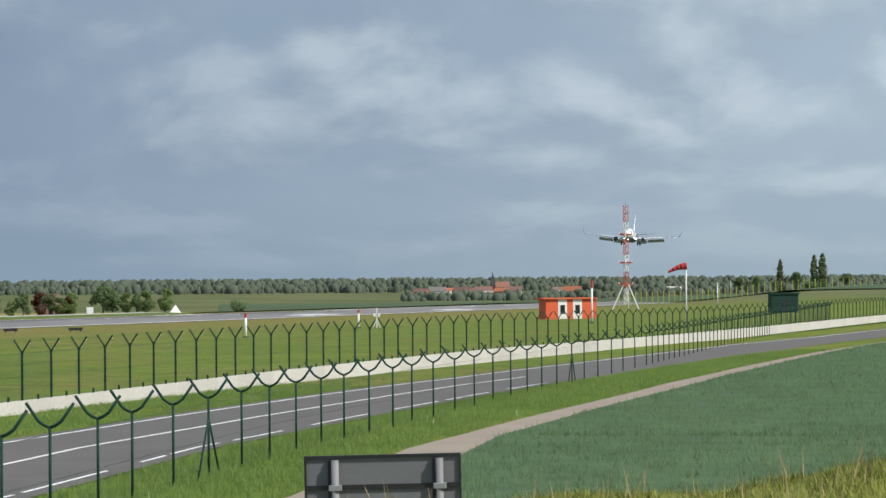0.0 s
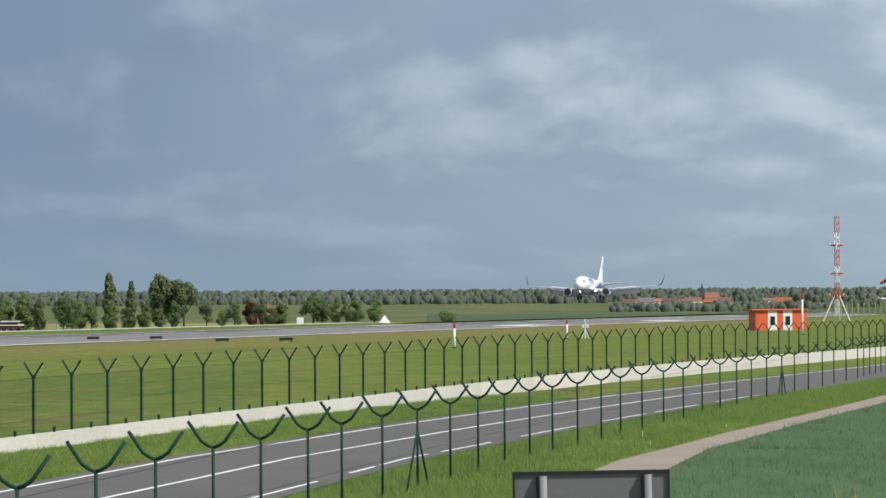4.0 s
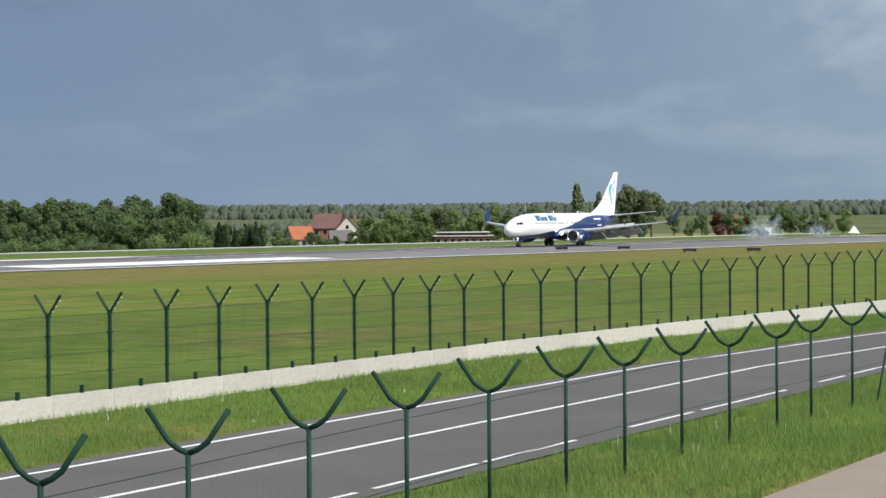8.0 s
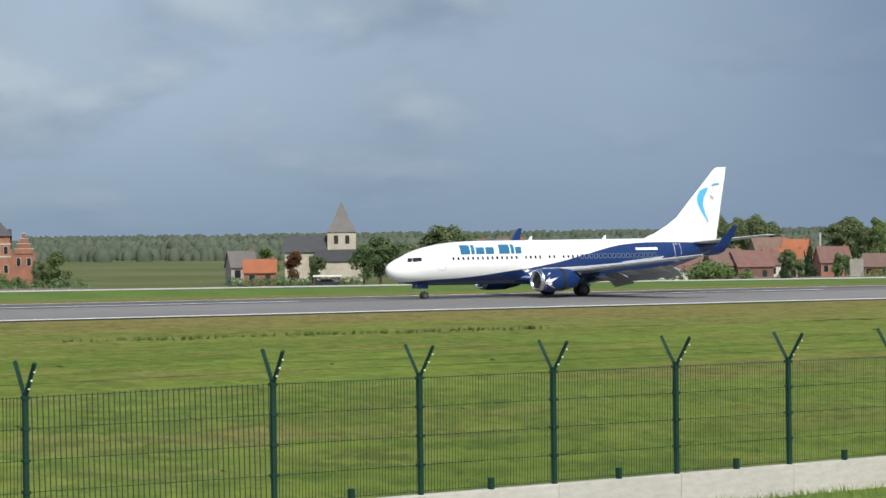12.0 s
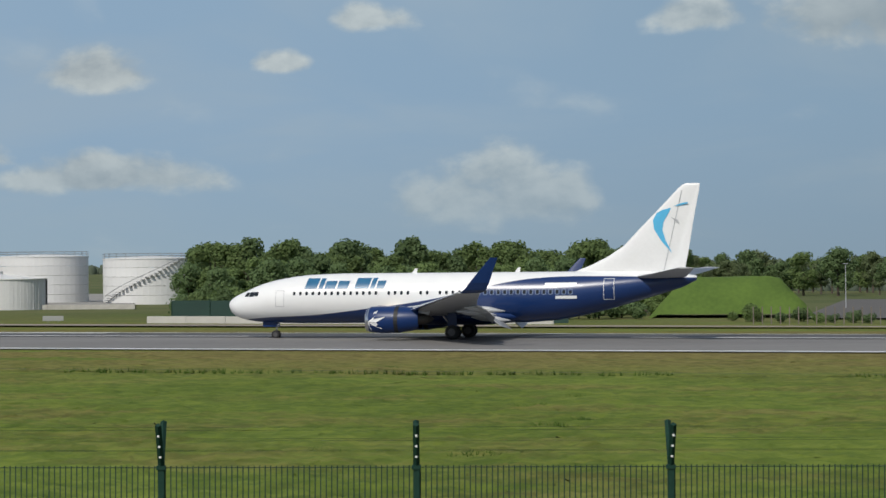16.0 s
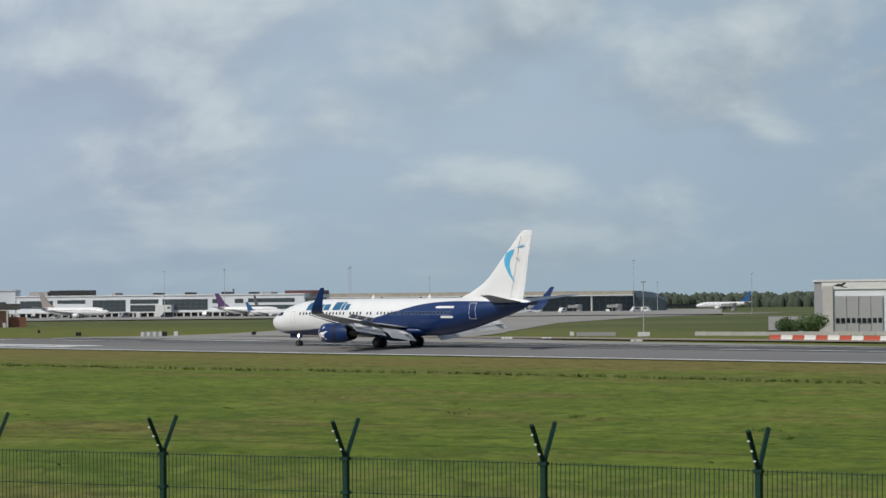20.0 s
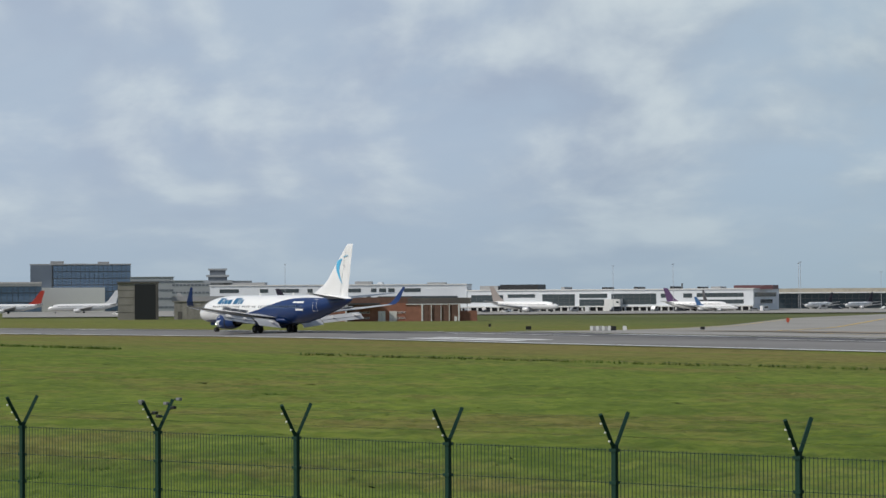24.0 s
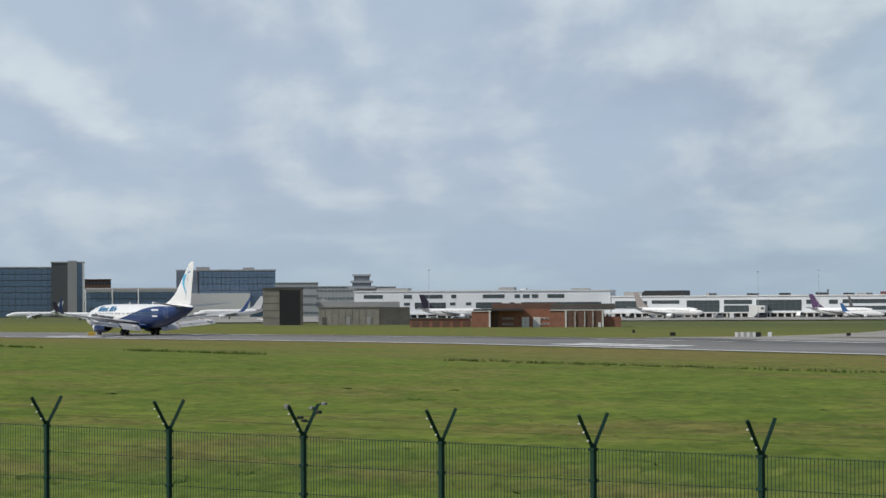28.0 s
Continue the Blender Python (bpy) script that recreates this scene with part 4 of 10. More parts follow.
def fork_z(x):
    """Height of the forks of the nearer fence."""
    return along([(10, -2.27), (19.9, -2.36), (35.6, -2.51), (49.6, -2.59), (62, -2.66), (71, -2.69), (78, -2.73), (85, -2.78), (92, -2.84), (98.7, -2.90), (125, -3.12), (150, -3.26), (330, -4.3)], x)


def build_near_fence():
    heads = [48.2, 52.9, 57.4, 61.67, 65.22, 68.43, 71.08, 73.23, 75.05, 76.74, 78.03, 79.28, 80.32, 81.35, 82.09, 82.98, 83.75, 84.47, 85.08, 85.66, 86.21, 86.71,
             87.26, 87.78, 88.2, 88.67, 89.14, 89.57, 89.98, 90.37, 90.73, 91.05, 91.38, 91.71, 91.98, 92.28, 92.58, 92.83, 93.09, 93.34]
    pts = []
    for h in heads:
        c, s_ = math.cos(radians(h)), math.sin(radians(h))
        lo, hi = 5.0, 400.0
        for _ in range(40):
            mid = (lo + hi) / 2
            if mid * c < near_y(mid * s_):
                lo = mid
            else:
                hi = mid
        pts.append((lo * s_, lo * c))
    while pts[-1][0] < 330:
        x = pts[-1][0] + 2.7
        pts.append((x, near_y(x)))
    proto = y_post(1.75, 0.42, 0.40, 0.028, True)
    tagged(proto, "round dark green steel post with a curved forked top", "fence post", "road fence posts")
    for i, (x, y) in enumerate(pts):
        m = pose(x, y, fork_z(x) - 1.75, 0, 0, seg_angle(i, pts))
        if i == 0:
            proto.matrix_basis = m
        else:
            copy_thing(proto, m)
    mesh = panel_mesh(50, 1.6, (0.05, 0.8, 1.58), 0.0006)
    for i in range(len(pts) - 1):
        (x0, y0), (x1, y1) = pts[i], pts[i + 1]
        ln = math.hypot(x1 - x0, y1 - y0)
        if ln > 9 or i > 34:
            continue
        ob = new("wire_netting", mesh)
        ob.matrix_basis = pose(x0, y0, fork_z(x0) - 1.72, 0, -math.degrees(math.atan2(fork_z(x1) - fork_z(x0), ln)), math.degrees(math.atan2(y1 - y0, x1 - x0))) @ Matrix.Diagonal((ln, 1, 1, 1))
        tagged(ob, "thin green wire netting between round posts", "fence panel", "road fence netting")
    for h in (83.75, 91.71):
        i = min(range(len(heads)), key=lambda j: abs(heads[j] - h))
        x, y = pts[i]
        br = thing("post_brace", "pair of slanting green steel props at a fence post", "brace", "fence braces", at=pose(x, y, ground_z(x, y), 0, 0, seg_angle(i, pts)))
        for sg in (-1, 1):
            part("prop", tubem([(0.03 * sg, 0, 1.25), (sg * 1.05, 0.0, -0.02)], 0.024, 6), GREEN, br, smooth=True)
    return pts


build_near_fence()


def barbed_wires():
    """Three thin wires on each side of the forked tops of the perimeter fence."""
    verts, faces = [], []
    for sg in (-1, 1):
        for q in (0.25, 0.55, 0.85):
            for (x0, y0, z0), (x1, y1, z1) in zip(POSTS[6:75], POSTS[7:76]):
                o = len(verts)
                for x, y, z in ((x0, y0, z0), (x1, y1, z1)):
                    py, pz = y + sg * 0.29 * q, z + 0.36 * q
                    verts += [(x, py, pz - 0.0015), (x, py + 0.0015, pz + 0.001), (x, py - 0.0015, pz + 0.001)]
                faces += [(o, o + 1, o + 4, o + 3), (o + 1, o + 2, o + 5, o + 4), (o + 2, o, o + 3, o + 5)]
    me = bpy.data.meshes.new("top_wires")
    me.from_pydata(verts, [], faces)
    me.materials.append(WIRE)
    tagged(new("top_wires", me), "thin steel wires strung along the forked post tops", "wire", kind="stuff")


barbed_wires()


# ---------------------------------------------------------------- airliner


def livery():
    """White paint over navy, parted by a curve along the hull (object space: x forward from the main wheels)."""
    m = bpy.data.materials.new("two_tone_hull_paint")
    m.use_nodes = True
    N, L = m.node_tree.nodes, m.node_tree.links
    b = N["Principled BSDF"]
    b.inputs["Roughness"].default_value, b.inputs["Coat Weight"].default_value = 0.3, 0.3
    tc, sp = N.new("ShaderNodeTexCoord"), N.new("ShaderNodeSeparateXYZ")
    L.new(tc.outputs["Object"], sp.inputs[0])
    mr = N.new("ShaderNodeMapRange")      # aft distance from the nose, 0..40 m to 0..1
    mr.inputs["From Min"].default_value, mr.inputs["From Max"].default_value = 19.6, -20.4
    L.new(sp.outputs[0], mr.inputs["Value"])
    fc = N.new("ShaderNodeFloatCurve")
    c = fc.mapping.curves[0]
    pts = [(0.0, 1.4), (2.8, 1.70), (7.7, 1.95), (12.3, 2.45), (16.9, 3.05), (20.8, 3.85), (24.3, 4.58), (26.2, 4.80), (28.2, 4.90), (33.6, 4.86), (36.5, 4.78), (40.0, 4.7)]
    c.points[0].location, c.points[1].location = (0, pts[0][1] / 8), (1, pts[-1][1] / 8)
    for a, z in pts[1:-1]:
        c.points.new(a / 40, z / 8)
    fc.mapping.update()
    L.new(mr.outputs[0], fc.inputs["Value"])
    mul = N.new("ShaderNodeMath")
    mul.operation, mul.inputs[1].default_value = "MULTIPLY", 8.0
    L.new(fc.outputs[0], mul.inputs[0])
    sub = N.new("ShaderNodeMath")
    sub.operation = "SUBTRACT"
    L.new(sp.outputs[2], sub.inputs[0]), L.new(mul.outputs[0], sub.inputs[1])
    sm = N.new("ShaderNodeMapRange")
    sm.inputs["From Min"].default_value, sm.inputs["From Max"].default_value = -0.02, 0.02
    L.new(sub.outputs[0], sm.inputs["Value"])
    nz = N.new("ShaderNodeTexNoise")
    nz.inputs["Scale"].default_value, nz.inputs["Detail"].default_value = 0.7, 6
    L.new(tc.outputs["Object"], nz.inputs["Vector"])
    w = N.new("ShaderNodeMix")
    w.data_type = "RGBA"
    w.inputs["A"].default_value, w.inputs["B"].default_value = (0.74, 0.745, 0.75, 1), (0.83, 0.83, 0.82, 1)
    L.new(nz.outputs[0], w.inputs["Factor"])
    mx = N.new("ShaderNodeMix")
    mx.data_type = "RGBA"
    mx.inputs["A"].default_value = (0.004, 0.026, 0.115, 1)
    L.new(sm.outputs[0], mx.inputs["Factor"]), L.new(w.outputs["Result"], mx.inputs["B"])
    L.new(mx.outputs["Result"], b.inputs["Base Color"])
    return m


HULL = livery()
PALEBLUE = material("pale_blue_window_surround", (0.11, 0.16, 0.28), 0.35, vary=0.15, scale=0.8, fine=6)
BLACKM_ = material("black_gap", (0.012, 0.012, 0.014), 0.6, vary=0.3, scale=3, fine=20)
NOSE_A = 19.6
WING_A = 17.7


def hull_section(a):
    """Half width, top and bottom of the hull a metres behind the nose."""
    st = [(0.0, 0.05, 2.84, 2.72), (0.08, 0.30, 3.06, 2.44), (0.25, 0.52, 3.26, 2.16), (0.6, 0.80, 3.48, 1.88), (1.1, 1.08, 3.72, 1.66), (1.7, 1.32, 3.97, 1.51), (2.3, 1.48, 4.25, 1.42),
          (3.0, 1.63, 4.50, 1.36), (4.0, 1.76, 4.77, 1.31), (5.5, 1.86, 5.04, 1.27), (7.0, 1.88, 5.20, 1.25), (9.5, 1.88, 5.29, 1.25), (25.3, 1.88, 5.29, 1.25), (27.6, 1.86, 5.29, 1.42),
          (29.7, 1.76, 5.29, 1.80), (31.8, 1.56, 5.29, 2.30), (33.9, 1.28, 5.28, 2.88), (36.0, 0.92, 5.21, 3.48), (37.5, 0.58, 5.08, 3.95), (38.3, 0.32, 4.96, 4.32), (38.7, 0.14, 4.86, 4.55)]
    for p, q in zip(st, st[1:]):
        if a <= q[0]:
            k = (a - p[0]) / (q[0] - p[0])
            return [p[i] + (q[i] - p[i]) * k for i in (1, 2, 3)]
    return st[-1][1:]


def hull_y(a, z):
    """Half width of the hull at a height z."""
    w, t, b = hull_section(a)
    c, h = (t + b) / 2, (t - b) / 2
    return w * math.sqrt(max(0.0, 1 - ((z - c) / h) ** 2))


def hull_rings(step=0.5, sides=40):
    aa, rings = [0.0, 0.06, 0.15, 0.3], []
    while aa[-1] < 38.7:
        aa.append(min(38.7, aa[-1] + (0.25 if aa[-1] < 5 else step)))
    for a in aa:
        w, t, b = hull_section(a)
        c, h = (t + b) / 2, (t - b) / 2
        rings.append([(NOSE_A - a, w * math.cos(2 * math.pi * k / sides), c + h * math.sin(2 * math.pi * k / sides)) for k in range(sides)])
    return rings


def foil(x_le, y, z, chord, thick, n=9, vertical=False):
    """An aerofoil outline; x_le is the leading edge, aft is -x."""
    up, lo = [], []
    for i in range(n):
        u = (i / (n - 1)) ** 1.6
        t = thick * chord * 2.6 * (0.2969 * math.sqrt(u) - 0.126 * u - 0.3516 * u * u + 0.2843 * u ** 3 - 0.1036 * u ** 4) / 0.52
        up.append((u, t)), lo.append((u, -t * 0.75))
    out = [(x_le - u * chord, t) for u, t in up] + [(x_le - u * chord, t) for u, t in lo[-1:0:-1]]
    return [(x, y + t, z) if vertical else (x, y, z + t) for x, t in out]


def side_patch(a0, a1, z0, z1, side, lift=0.022, shear=0.0, k=8):
    """A piece of skin lying on the hull's flank, between two heights; shear leans its ends."""
    bm = bmesh.new()
    rows = []
    for i in range(k + 1):
        z = z0 + (z1 - z0) * i / k
        row = []
        for j in range(3):
            a = a0 + (a1 - a0) * j / 2 + shear * (z - z0)
            row.append(bm.verts.new((NOSE_A - a, side * (hull_y(a, z) + lift), z)))
        rows.append(row)
    for p, q in zip(rows, rows[1:]):
        for j in range(2):
            bm.faces.new((p[j], p[j + 1], q[j + 1], q[j]))
    bmesh.ops.recalc_face_normals(bm, faces=bm.faces[:])
    return bm


RIMGREY = material("dark_grey_rim", (0.10, 0.10, 0.105), 0.55, metal=0.3, vary=0.3, scale=4, fine=20)


def wheel(parent, x, y, r, w):
    rim = None
    bm = bmesh.new()
    prof = [(r * 0.55, w * 0.5), (r * 0.9, w * 0.5), (r, w * 0.32), (r, -w * 0.32), (r * 0.9, -w * 0.5), (r * 0.55, -w * 0.5)]
    rings = [[(q * math.cos(t), p, q * math.sin(t)) for q, p in prof] for t in (2 * math.pi * i / 24 for i in range(25))]
    for i in range(24):
        for j in range(5):
            bm.faces.new([bm.verts.new(v) for v in (rings[i][j], rings[i][j + 1], rings[i + 1][j + 1], rings[i + 1][j])])
    bmesh.ops.remove_doubles(bm, verts=bm.verts[:], dist=1e-4)
    wh = part("wheel", bm, TYRE, parent, "black rubber tyre", smooth=True, m=pose(x, y, r))
    bm = bmesh.new()
    tube(bm, [(0, -w * 0.42, 0), (0, w * 0.42, 0)], r * 0.56, 16)
    for i in range(6):
        t = 2 * math.pi * i / 6
        tube(bm, [(r * 0.33 * math.cos(t), -w * 0.46, r * 0.33 * math.sin(t)), (r * 0.33 * math.cos(t), w * 0.46, r * 0.33 * math.sin(t))], r * 0.09, 6)
    part("rim", bm, RIMGREY, wh, "dull grey wheel rim")
    return wh


def build_airliner():
    jet = thing("airliner", "white and navy twin-engined airliner landing on the runway", "airplane")
    part("fuselage", loftm(hull_rings()), HULL, jet, "white upper hull over a navy belly that rises to the tail", smooth=True)
    # belly fairing
    rings = []
    for a, w, t, b in [(12.5, 0.3, 2.1, 1.5), (14, 1.5, 2.3, 1.2), (16, 1.95, 2.5, 1.08), (21.5, 1.95, 2.5, 1.05), (24, 1.5, 2.3, 1.25), (25.7, 0.3, 2.0, 1.5)]:
        rings.append([(NOSE_A - a, w * math.cos(2 * math.pi * k / 20), (t + b) / 2 + (t - b) / 2 * math.sin(2 * math.pi * k / 20)) for k in range(20)])
    part("belly_fairing", loftm(rings), NAVY, jet, smooth=True)
    wheels = []
    for sd in (-1, 1):
        # wing: y, leading edge aft, chord, height, thickness
        sec = [(1.5, 12.6, 8.1, 2.15, 0.13), (3.2, 13.7, 6.6, 2.32, 0.125), (5.6, 15.3, 5.0, 2.58, 0.115), (10.0, 17.7, 3.6, 3.05, 0.105), (14.0, 19.85, 2.5, 3.5, 0.10), (16.6, 21.3, 1.75, 3.82, 0.10)]
        wing = part("wing", loftm([foil(WING_A - le, sd * y, z, c, th) for y, le, c, z, th in sec]), GREYWING, jet, "grey swept wing with lowered flaps", smooth=False)
        slat = [(1.95, 12.75, 0.55, 2.02, 0.3), (4.2, 14.2, 0.55, 2.22, 0.3), (5.6, 15.15, 0.5, 2.4, 0.3), (10, 17.5, 0.42, 2.9, 0.3), (16.0, 20.8, 0.3, 3.62, 0.3)]
        part("slat", loftm([foil(WING_A - le + 0.18, sd * y, z, c, th, 6) for y, le, c, z, th in slat]), METAL, wing, "bare metal leading edge")
        for y0, y1, a0, a1, z0, z1, c in ((1.95, 5.4, 20.3, 20.1, 1.95, 2.35, 1.7), (5.7, 11.6, 20.1, 21.6, 2.35, 2.95, 1.25)):
            for k in range(2):
                da, dz, cc = k * 0.95 * c / 1.5, -0.36 * k - 0.12, c * (0.95 - 0.25 * k)
                bm = bmesh.new()
                rr = []
                for y, a, z in ((y0, a0, z0), (y1, a1, z1)):
                    f = foil(0, sd * y, 0, cc, 0.12, 6)
                    th = radians(24 + 16 * k)
                    rr.append([(WING_A - a - da + p[0] * math.cos(th) + p[2] * math.sin(th) * 0.3, p[1], z + dz + p[0] * math.sin(th) + p[2]) for p in f])
                loft(bm, rr)
                part("flap", bm, GREYWING, wing, "lowered grey trailing-edge flap")
        for y, a, z in ((3.0, 19.2, 1.75), (7.4, 19.0, 2.3), (10.6, 20.4, 2.62)):
            part("flap_fairing", loftm([[(WING_A - a - dx, sd * y + rr * math.cos(t), z - 0.11 * dx * 0.8 + rr * 1.2 * math.sin(t)) for t in (math.pi * i / 4 for i in range(8))] for dx, rr in ((0, 0.03), (0.8, 0.2), (2.0, 0.2), (3.2, 0.03))]), GREYWING, wing, smooth=True)
        # spoilers raised on the upper side
        for y0, y1 in ((6.1, 7.6), (7.75, 9.2), (9.35, 10.8)):
            bm = bmesh.new()
            a0, z0 = 19.6 + (y0 - 6.1) * 0.27, 2.86 + (y0 - 6.1) * 0.107
            a1, z1 = 19.6 + (y1 - 6.1) * 0.27, 2.86 + (y1 - 6.1) * 0.107
            rr = [[(WING_A - a, sd * y, z), (WING_A - a - 0.62, sd * y, z + 0.34), (WING_A - a - 0.66, sd * y, z + 0.30), (WING_A - a - 0.06, sd * y, z - 0.05)] for y, a, z in ((y0, a0, z0), (y1, a1, z1))]
            loft(bm, rr)
            part("spoiler", bm, GREYWING, wing)
        wl = [(16.6, 21.5, 1.75, 3.82, 0.09), (17.0, 21.95, 1.65, 4.05, 0.09), (17.3, 22.4, 1.5, 4.55, 0.09), (17.55, 23.3, 1.0, 5.55, 0.09), (17.75, 24.1, 0.55, 6.4, 0.09)]
        rings = []
        for y, le, c, z, th in wl:
            v = z > 4.2
            f = foil(WING_A - le, sd * y, z, c, th, 7, vertical=v)
            if not v:
                f = [(p[0], sd * y - sd * (p[2] - z) * 0.5, p[2]) for p in f]
            rings.append(f if not v else [(p[0], sd * y + (p[1] - sd * y) * -sd, p[2]) for p in f])
        win = part("winglet", loftm(rings), NAVY, jet, "navy upturned wing tip", smooth=False)
        # engine
        ex, ey, ez = WING_A - 11.2, sd * 4.83, 1.56
        prof = [(0.0, 0.86, 0), (0.08, 0.98, 0.02), (0.35, 1.09, 0.0), (1.2, 1.14, -0.02), (2.6, 1.12, 0.0), (3.7, 0.98, 0.05), (4.3, 0.84, 0.08)]
        nac = part("engine", loftm([[(ex - dx, ey + r * math.cos(t) * 1.02, ez + dz + r * (math.sin(t) if math.sin(t) > -0.8 else -0.8 + (math.sin(t) + 0.8) * 0.4)) for t in (2 * math.pi * i / 28 for i in range(28))] for dx, r, dz in prof], cap=False), NAVY, jet, "navy engine nacelle under the wing", smooth=True)
        part("inlet_lip", loftm([[(ex + 0.01 - dx, ey + r * math.cos(t) * 1.02, ez + r * max(math.sin(t), -0.84)) for t in (2 * math.pi * i / 28 for i in range(28))] for dx, r in ((0.32, 1.085), (0.05, 0.97), (0.0, 0.90), (0.05, 0.84), (0.5, 0.80))], cap=False), METAL, nac, "polished metal inlet ring", smooth=True)
        bm = bmesh.new()
        loft(bm, [[(ex - 0.5, ey + r * math.cos(t), ez + r * math.sin(t)) for t in (2 * math.pi * i / 24 for i in range(24))] for r in (0.8, 0.24)], cap=False)
        loft(bm, [[(ex - 0.5 + dx, ey + r * math.cos(t), ez + r * math.sin(t)) for t in (2 * math.pi * i / 24 for i in range(24))] for dx, r in ((0, 0.26), (0.22, 0.18), (0.36, 0.03))])
        part("fan", bm, DARKMETAL, nac, "dark fan and spinner")
        part("core_nozzle", loftm([[(ex - dx, ey + r * math.cos(t), ez + 0.1 + r * math.sin(t)) for t in (2 * math.pi * i / 20 for i in range(20))] for dx, r in ((3.2, 0.62), (4.2, 0.5), (4.9, 0.36), (5.4, 0.08))]), DARKMETAL, nac, "dark exhaust cone", smooth=True)
        bm = bmesh.new()
        loft(bm, [[(ex - 0.9, ey - 0.12, 2.75), (ex - 0.9, ey + 0.12, 2.75), (ex - 5.2, ey + 0.10, 2.45), (ex - 5.2, ey - 0.10, 2.45)],
                  [(ex - 0.6, ey - 0.16, 2.3), (ex - 0.6, ey + 0.16, 2.3), (ex - 5.0, ey + 0.12, 1.9), (ex - 5.0, ey - 0.12, 1.9)]])
        part("pylon", bm, GREYWING, nac)
        part("reverser_gap", loftm([[(ex - dx, ey + r * math.cos(t) * 1.02, ez + r * (math.sin(t) if math.sin(t) > -0.8 else -0.8 + (math.sin(t) + 0.8) * 0.4)) for t in (2 * math.pi * i / 28 for i in range(28))] for dx, r in ((2.38, 1.148), (2.70, 1.135))], cap=False), BLACKM_, nac, "dark open reverser gap")
        # pale bird-like mark on the outer side of the nacelle
        bm = bmesh.new()
        shapes = (((0.35, -0.10), (0.80, 0.62), (1.05, 0.72), (0.75, 0.10)), ((0.35, -0.10), (0.75, 0.10), (1.75, 0.25), (1.0, -0.12)), ((0.40, -0.15), (1.0, -0.12), (1.45, -0.62), (0.75, -0.35)), ((0.30, -0.05), (0.45, -0.18), (0.55, -0.75), (0.40, -0.45)))
        for pts in shapes:
            vs = []
            for u, q in pts:
                r = 1.10 + 0.035 * min(u, 1.2) + 0.03
                vs.append(bm.verts.new((ex - u, ey + sd * r * math.cos(q) * 1.02, ez + r * math.sin(q))))
            bm.faces.new(vs)
        part("nacelle_mark", bm, WHITE, nac, "white swallow-like mark")
        # tailplane
        part("tailplane", loftm([foil(NOSE_A - le, sd * y, z, c, th, 7) for y, le, c, z, th in ((0.5, 33.7, 4.2, 4.78, 0.09), (3.5, 35.9, 2.75, 5.1, 0.09), (7.1, 38.2, 1.35, 5.5, 0.09))]), GREYWING, jet, "grey swept tailplane", smooth=False)
        # main gear
        gear = part("main_gear", tubem([(0.15, sd * 2.75, 2.1), (0, sd * 2.86, 0.56)], 0.13, 10, 0.10), METAL, jet, "main landing gear leg", smooth=True)
        part("drag_strut", tubem([(1.0, sd * 2.4, 1.9), (0.05, sd * 2.84, 0.9)], 0.06, 6), METAL, gear)
        part("gear_door", boxm(-0.35, sd * 3.1 - 0.02, 0.95, 0.4, sd * 3.1 + 0.02, 2.1, 0.01), NAVY, gear)
        for dy in (-0.43, 0.43):
            wheels.append((wheel(jet, 0, sd * 2.86 + dy, 0.56, 0.40), 0.56))
        # landing light in the wing root
        bm = bmesh.new()
        bmesh.ops.create_icosphere(bm, subdivisions=2, radius=0.20, matrix=pose(WING_A - 12.7, sd * 2.1, 2.05))
        part("landing_light", bm, LAMP, jet, "lit white landing light")
        # windows
        pane = None
        for i in range(44):
            a = 6.1 + i * 0.53
            if i in (14, 19, 22):
                continue
            if pane is None:
                bm = bmesh.new()
                pts = [(0.11 * math.copysign(abs(math.cos(t)) ** 0.5, math.cos(t)), 0, 0.16 * math.copysign(abs(math.sin(t)) ** 0.6, math.sin(t))) for t in (2 * math.pi * k / 12 for k in range(12))]
                vs = [bm.verts.new(p) for p in pts]
                bm.faces.new(vs)
                v2 = [bm.verts.new((p[0] * 0.9, -sd * 0.02, p[2] * 0.9)) for p in pts]
                for k in range(12):
                    bm.faces.new((vs[k], vs[(k + 1) % 12], v2[(k + 1) % 12], v2[k]))
                pane = mesh_ob("window", bm, GLASS_DARK)
                bm = bmesh.new()
                va, vb = [bm.verts.new((p[0] * 1.15, 0, p[2] * 1.12)) for p in pts], [bm.verts.new((p[0] * 1.75, 0, p[2] * 1.5)) for p in pts]
                for k in range(12):
                    bm.faces.new((va[k], va[(k + 1) % 12], vb[(k + 1) % 12], vb[k]))
                ring = mesh_ob("window_frame", bm, PALEBLUE)
            z = 3.70
            part("window", pane, None, jet, m=pose(NOSE_A - a, sd * (hull_y(a, z) + 0.008), z, math.degrees(sd * 0.28), 0, 0))
            if a > 20.0:
                part("window_frame", ring, None, jet, m=pose(NOSE_A - a, sd * (hull_y(a, z) + 0.012), z, math.degrees(sd * 0.2), 0, 0))
        # doors
        for a, w, z0, z1 in ((4.5, 0.75, 2.65, 3.95), (31.5, 0.84, 3.05, 4.72)):
            bm = bmesh.new()
            for (p, q, r, s_) in ((a, a + w, z0, z0 + 0.035), (a, a + w, z1 - 0.035, z1), (a, a + 0.035, z0, z1), (a + w - 0.035, a + w, z0, z1)):
                b2 = side_patch(p, q, r, s_, sd, 0.024, 0, 12)
                me = bpy.data.meshes.new("tmp")
                b2.to_mesh(me)
                b2.free()
                bm.from_mesh(me)
                bpy.data.meshes.remove(me)
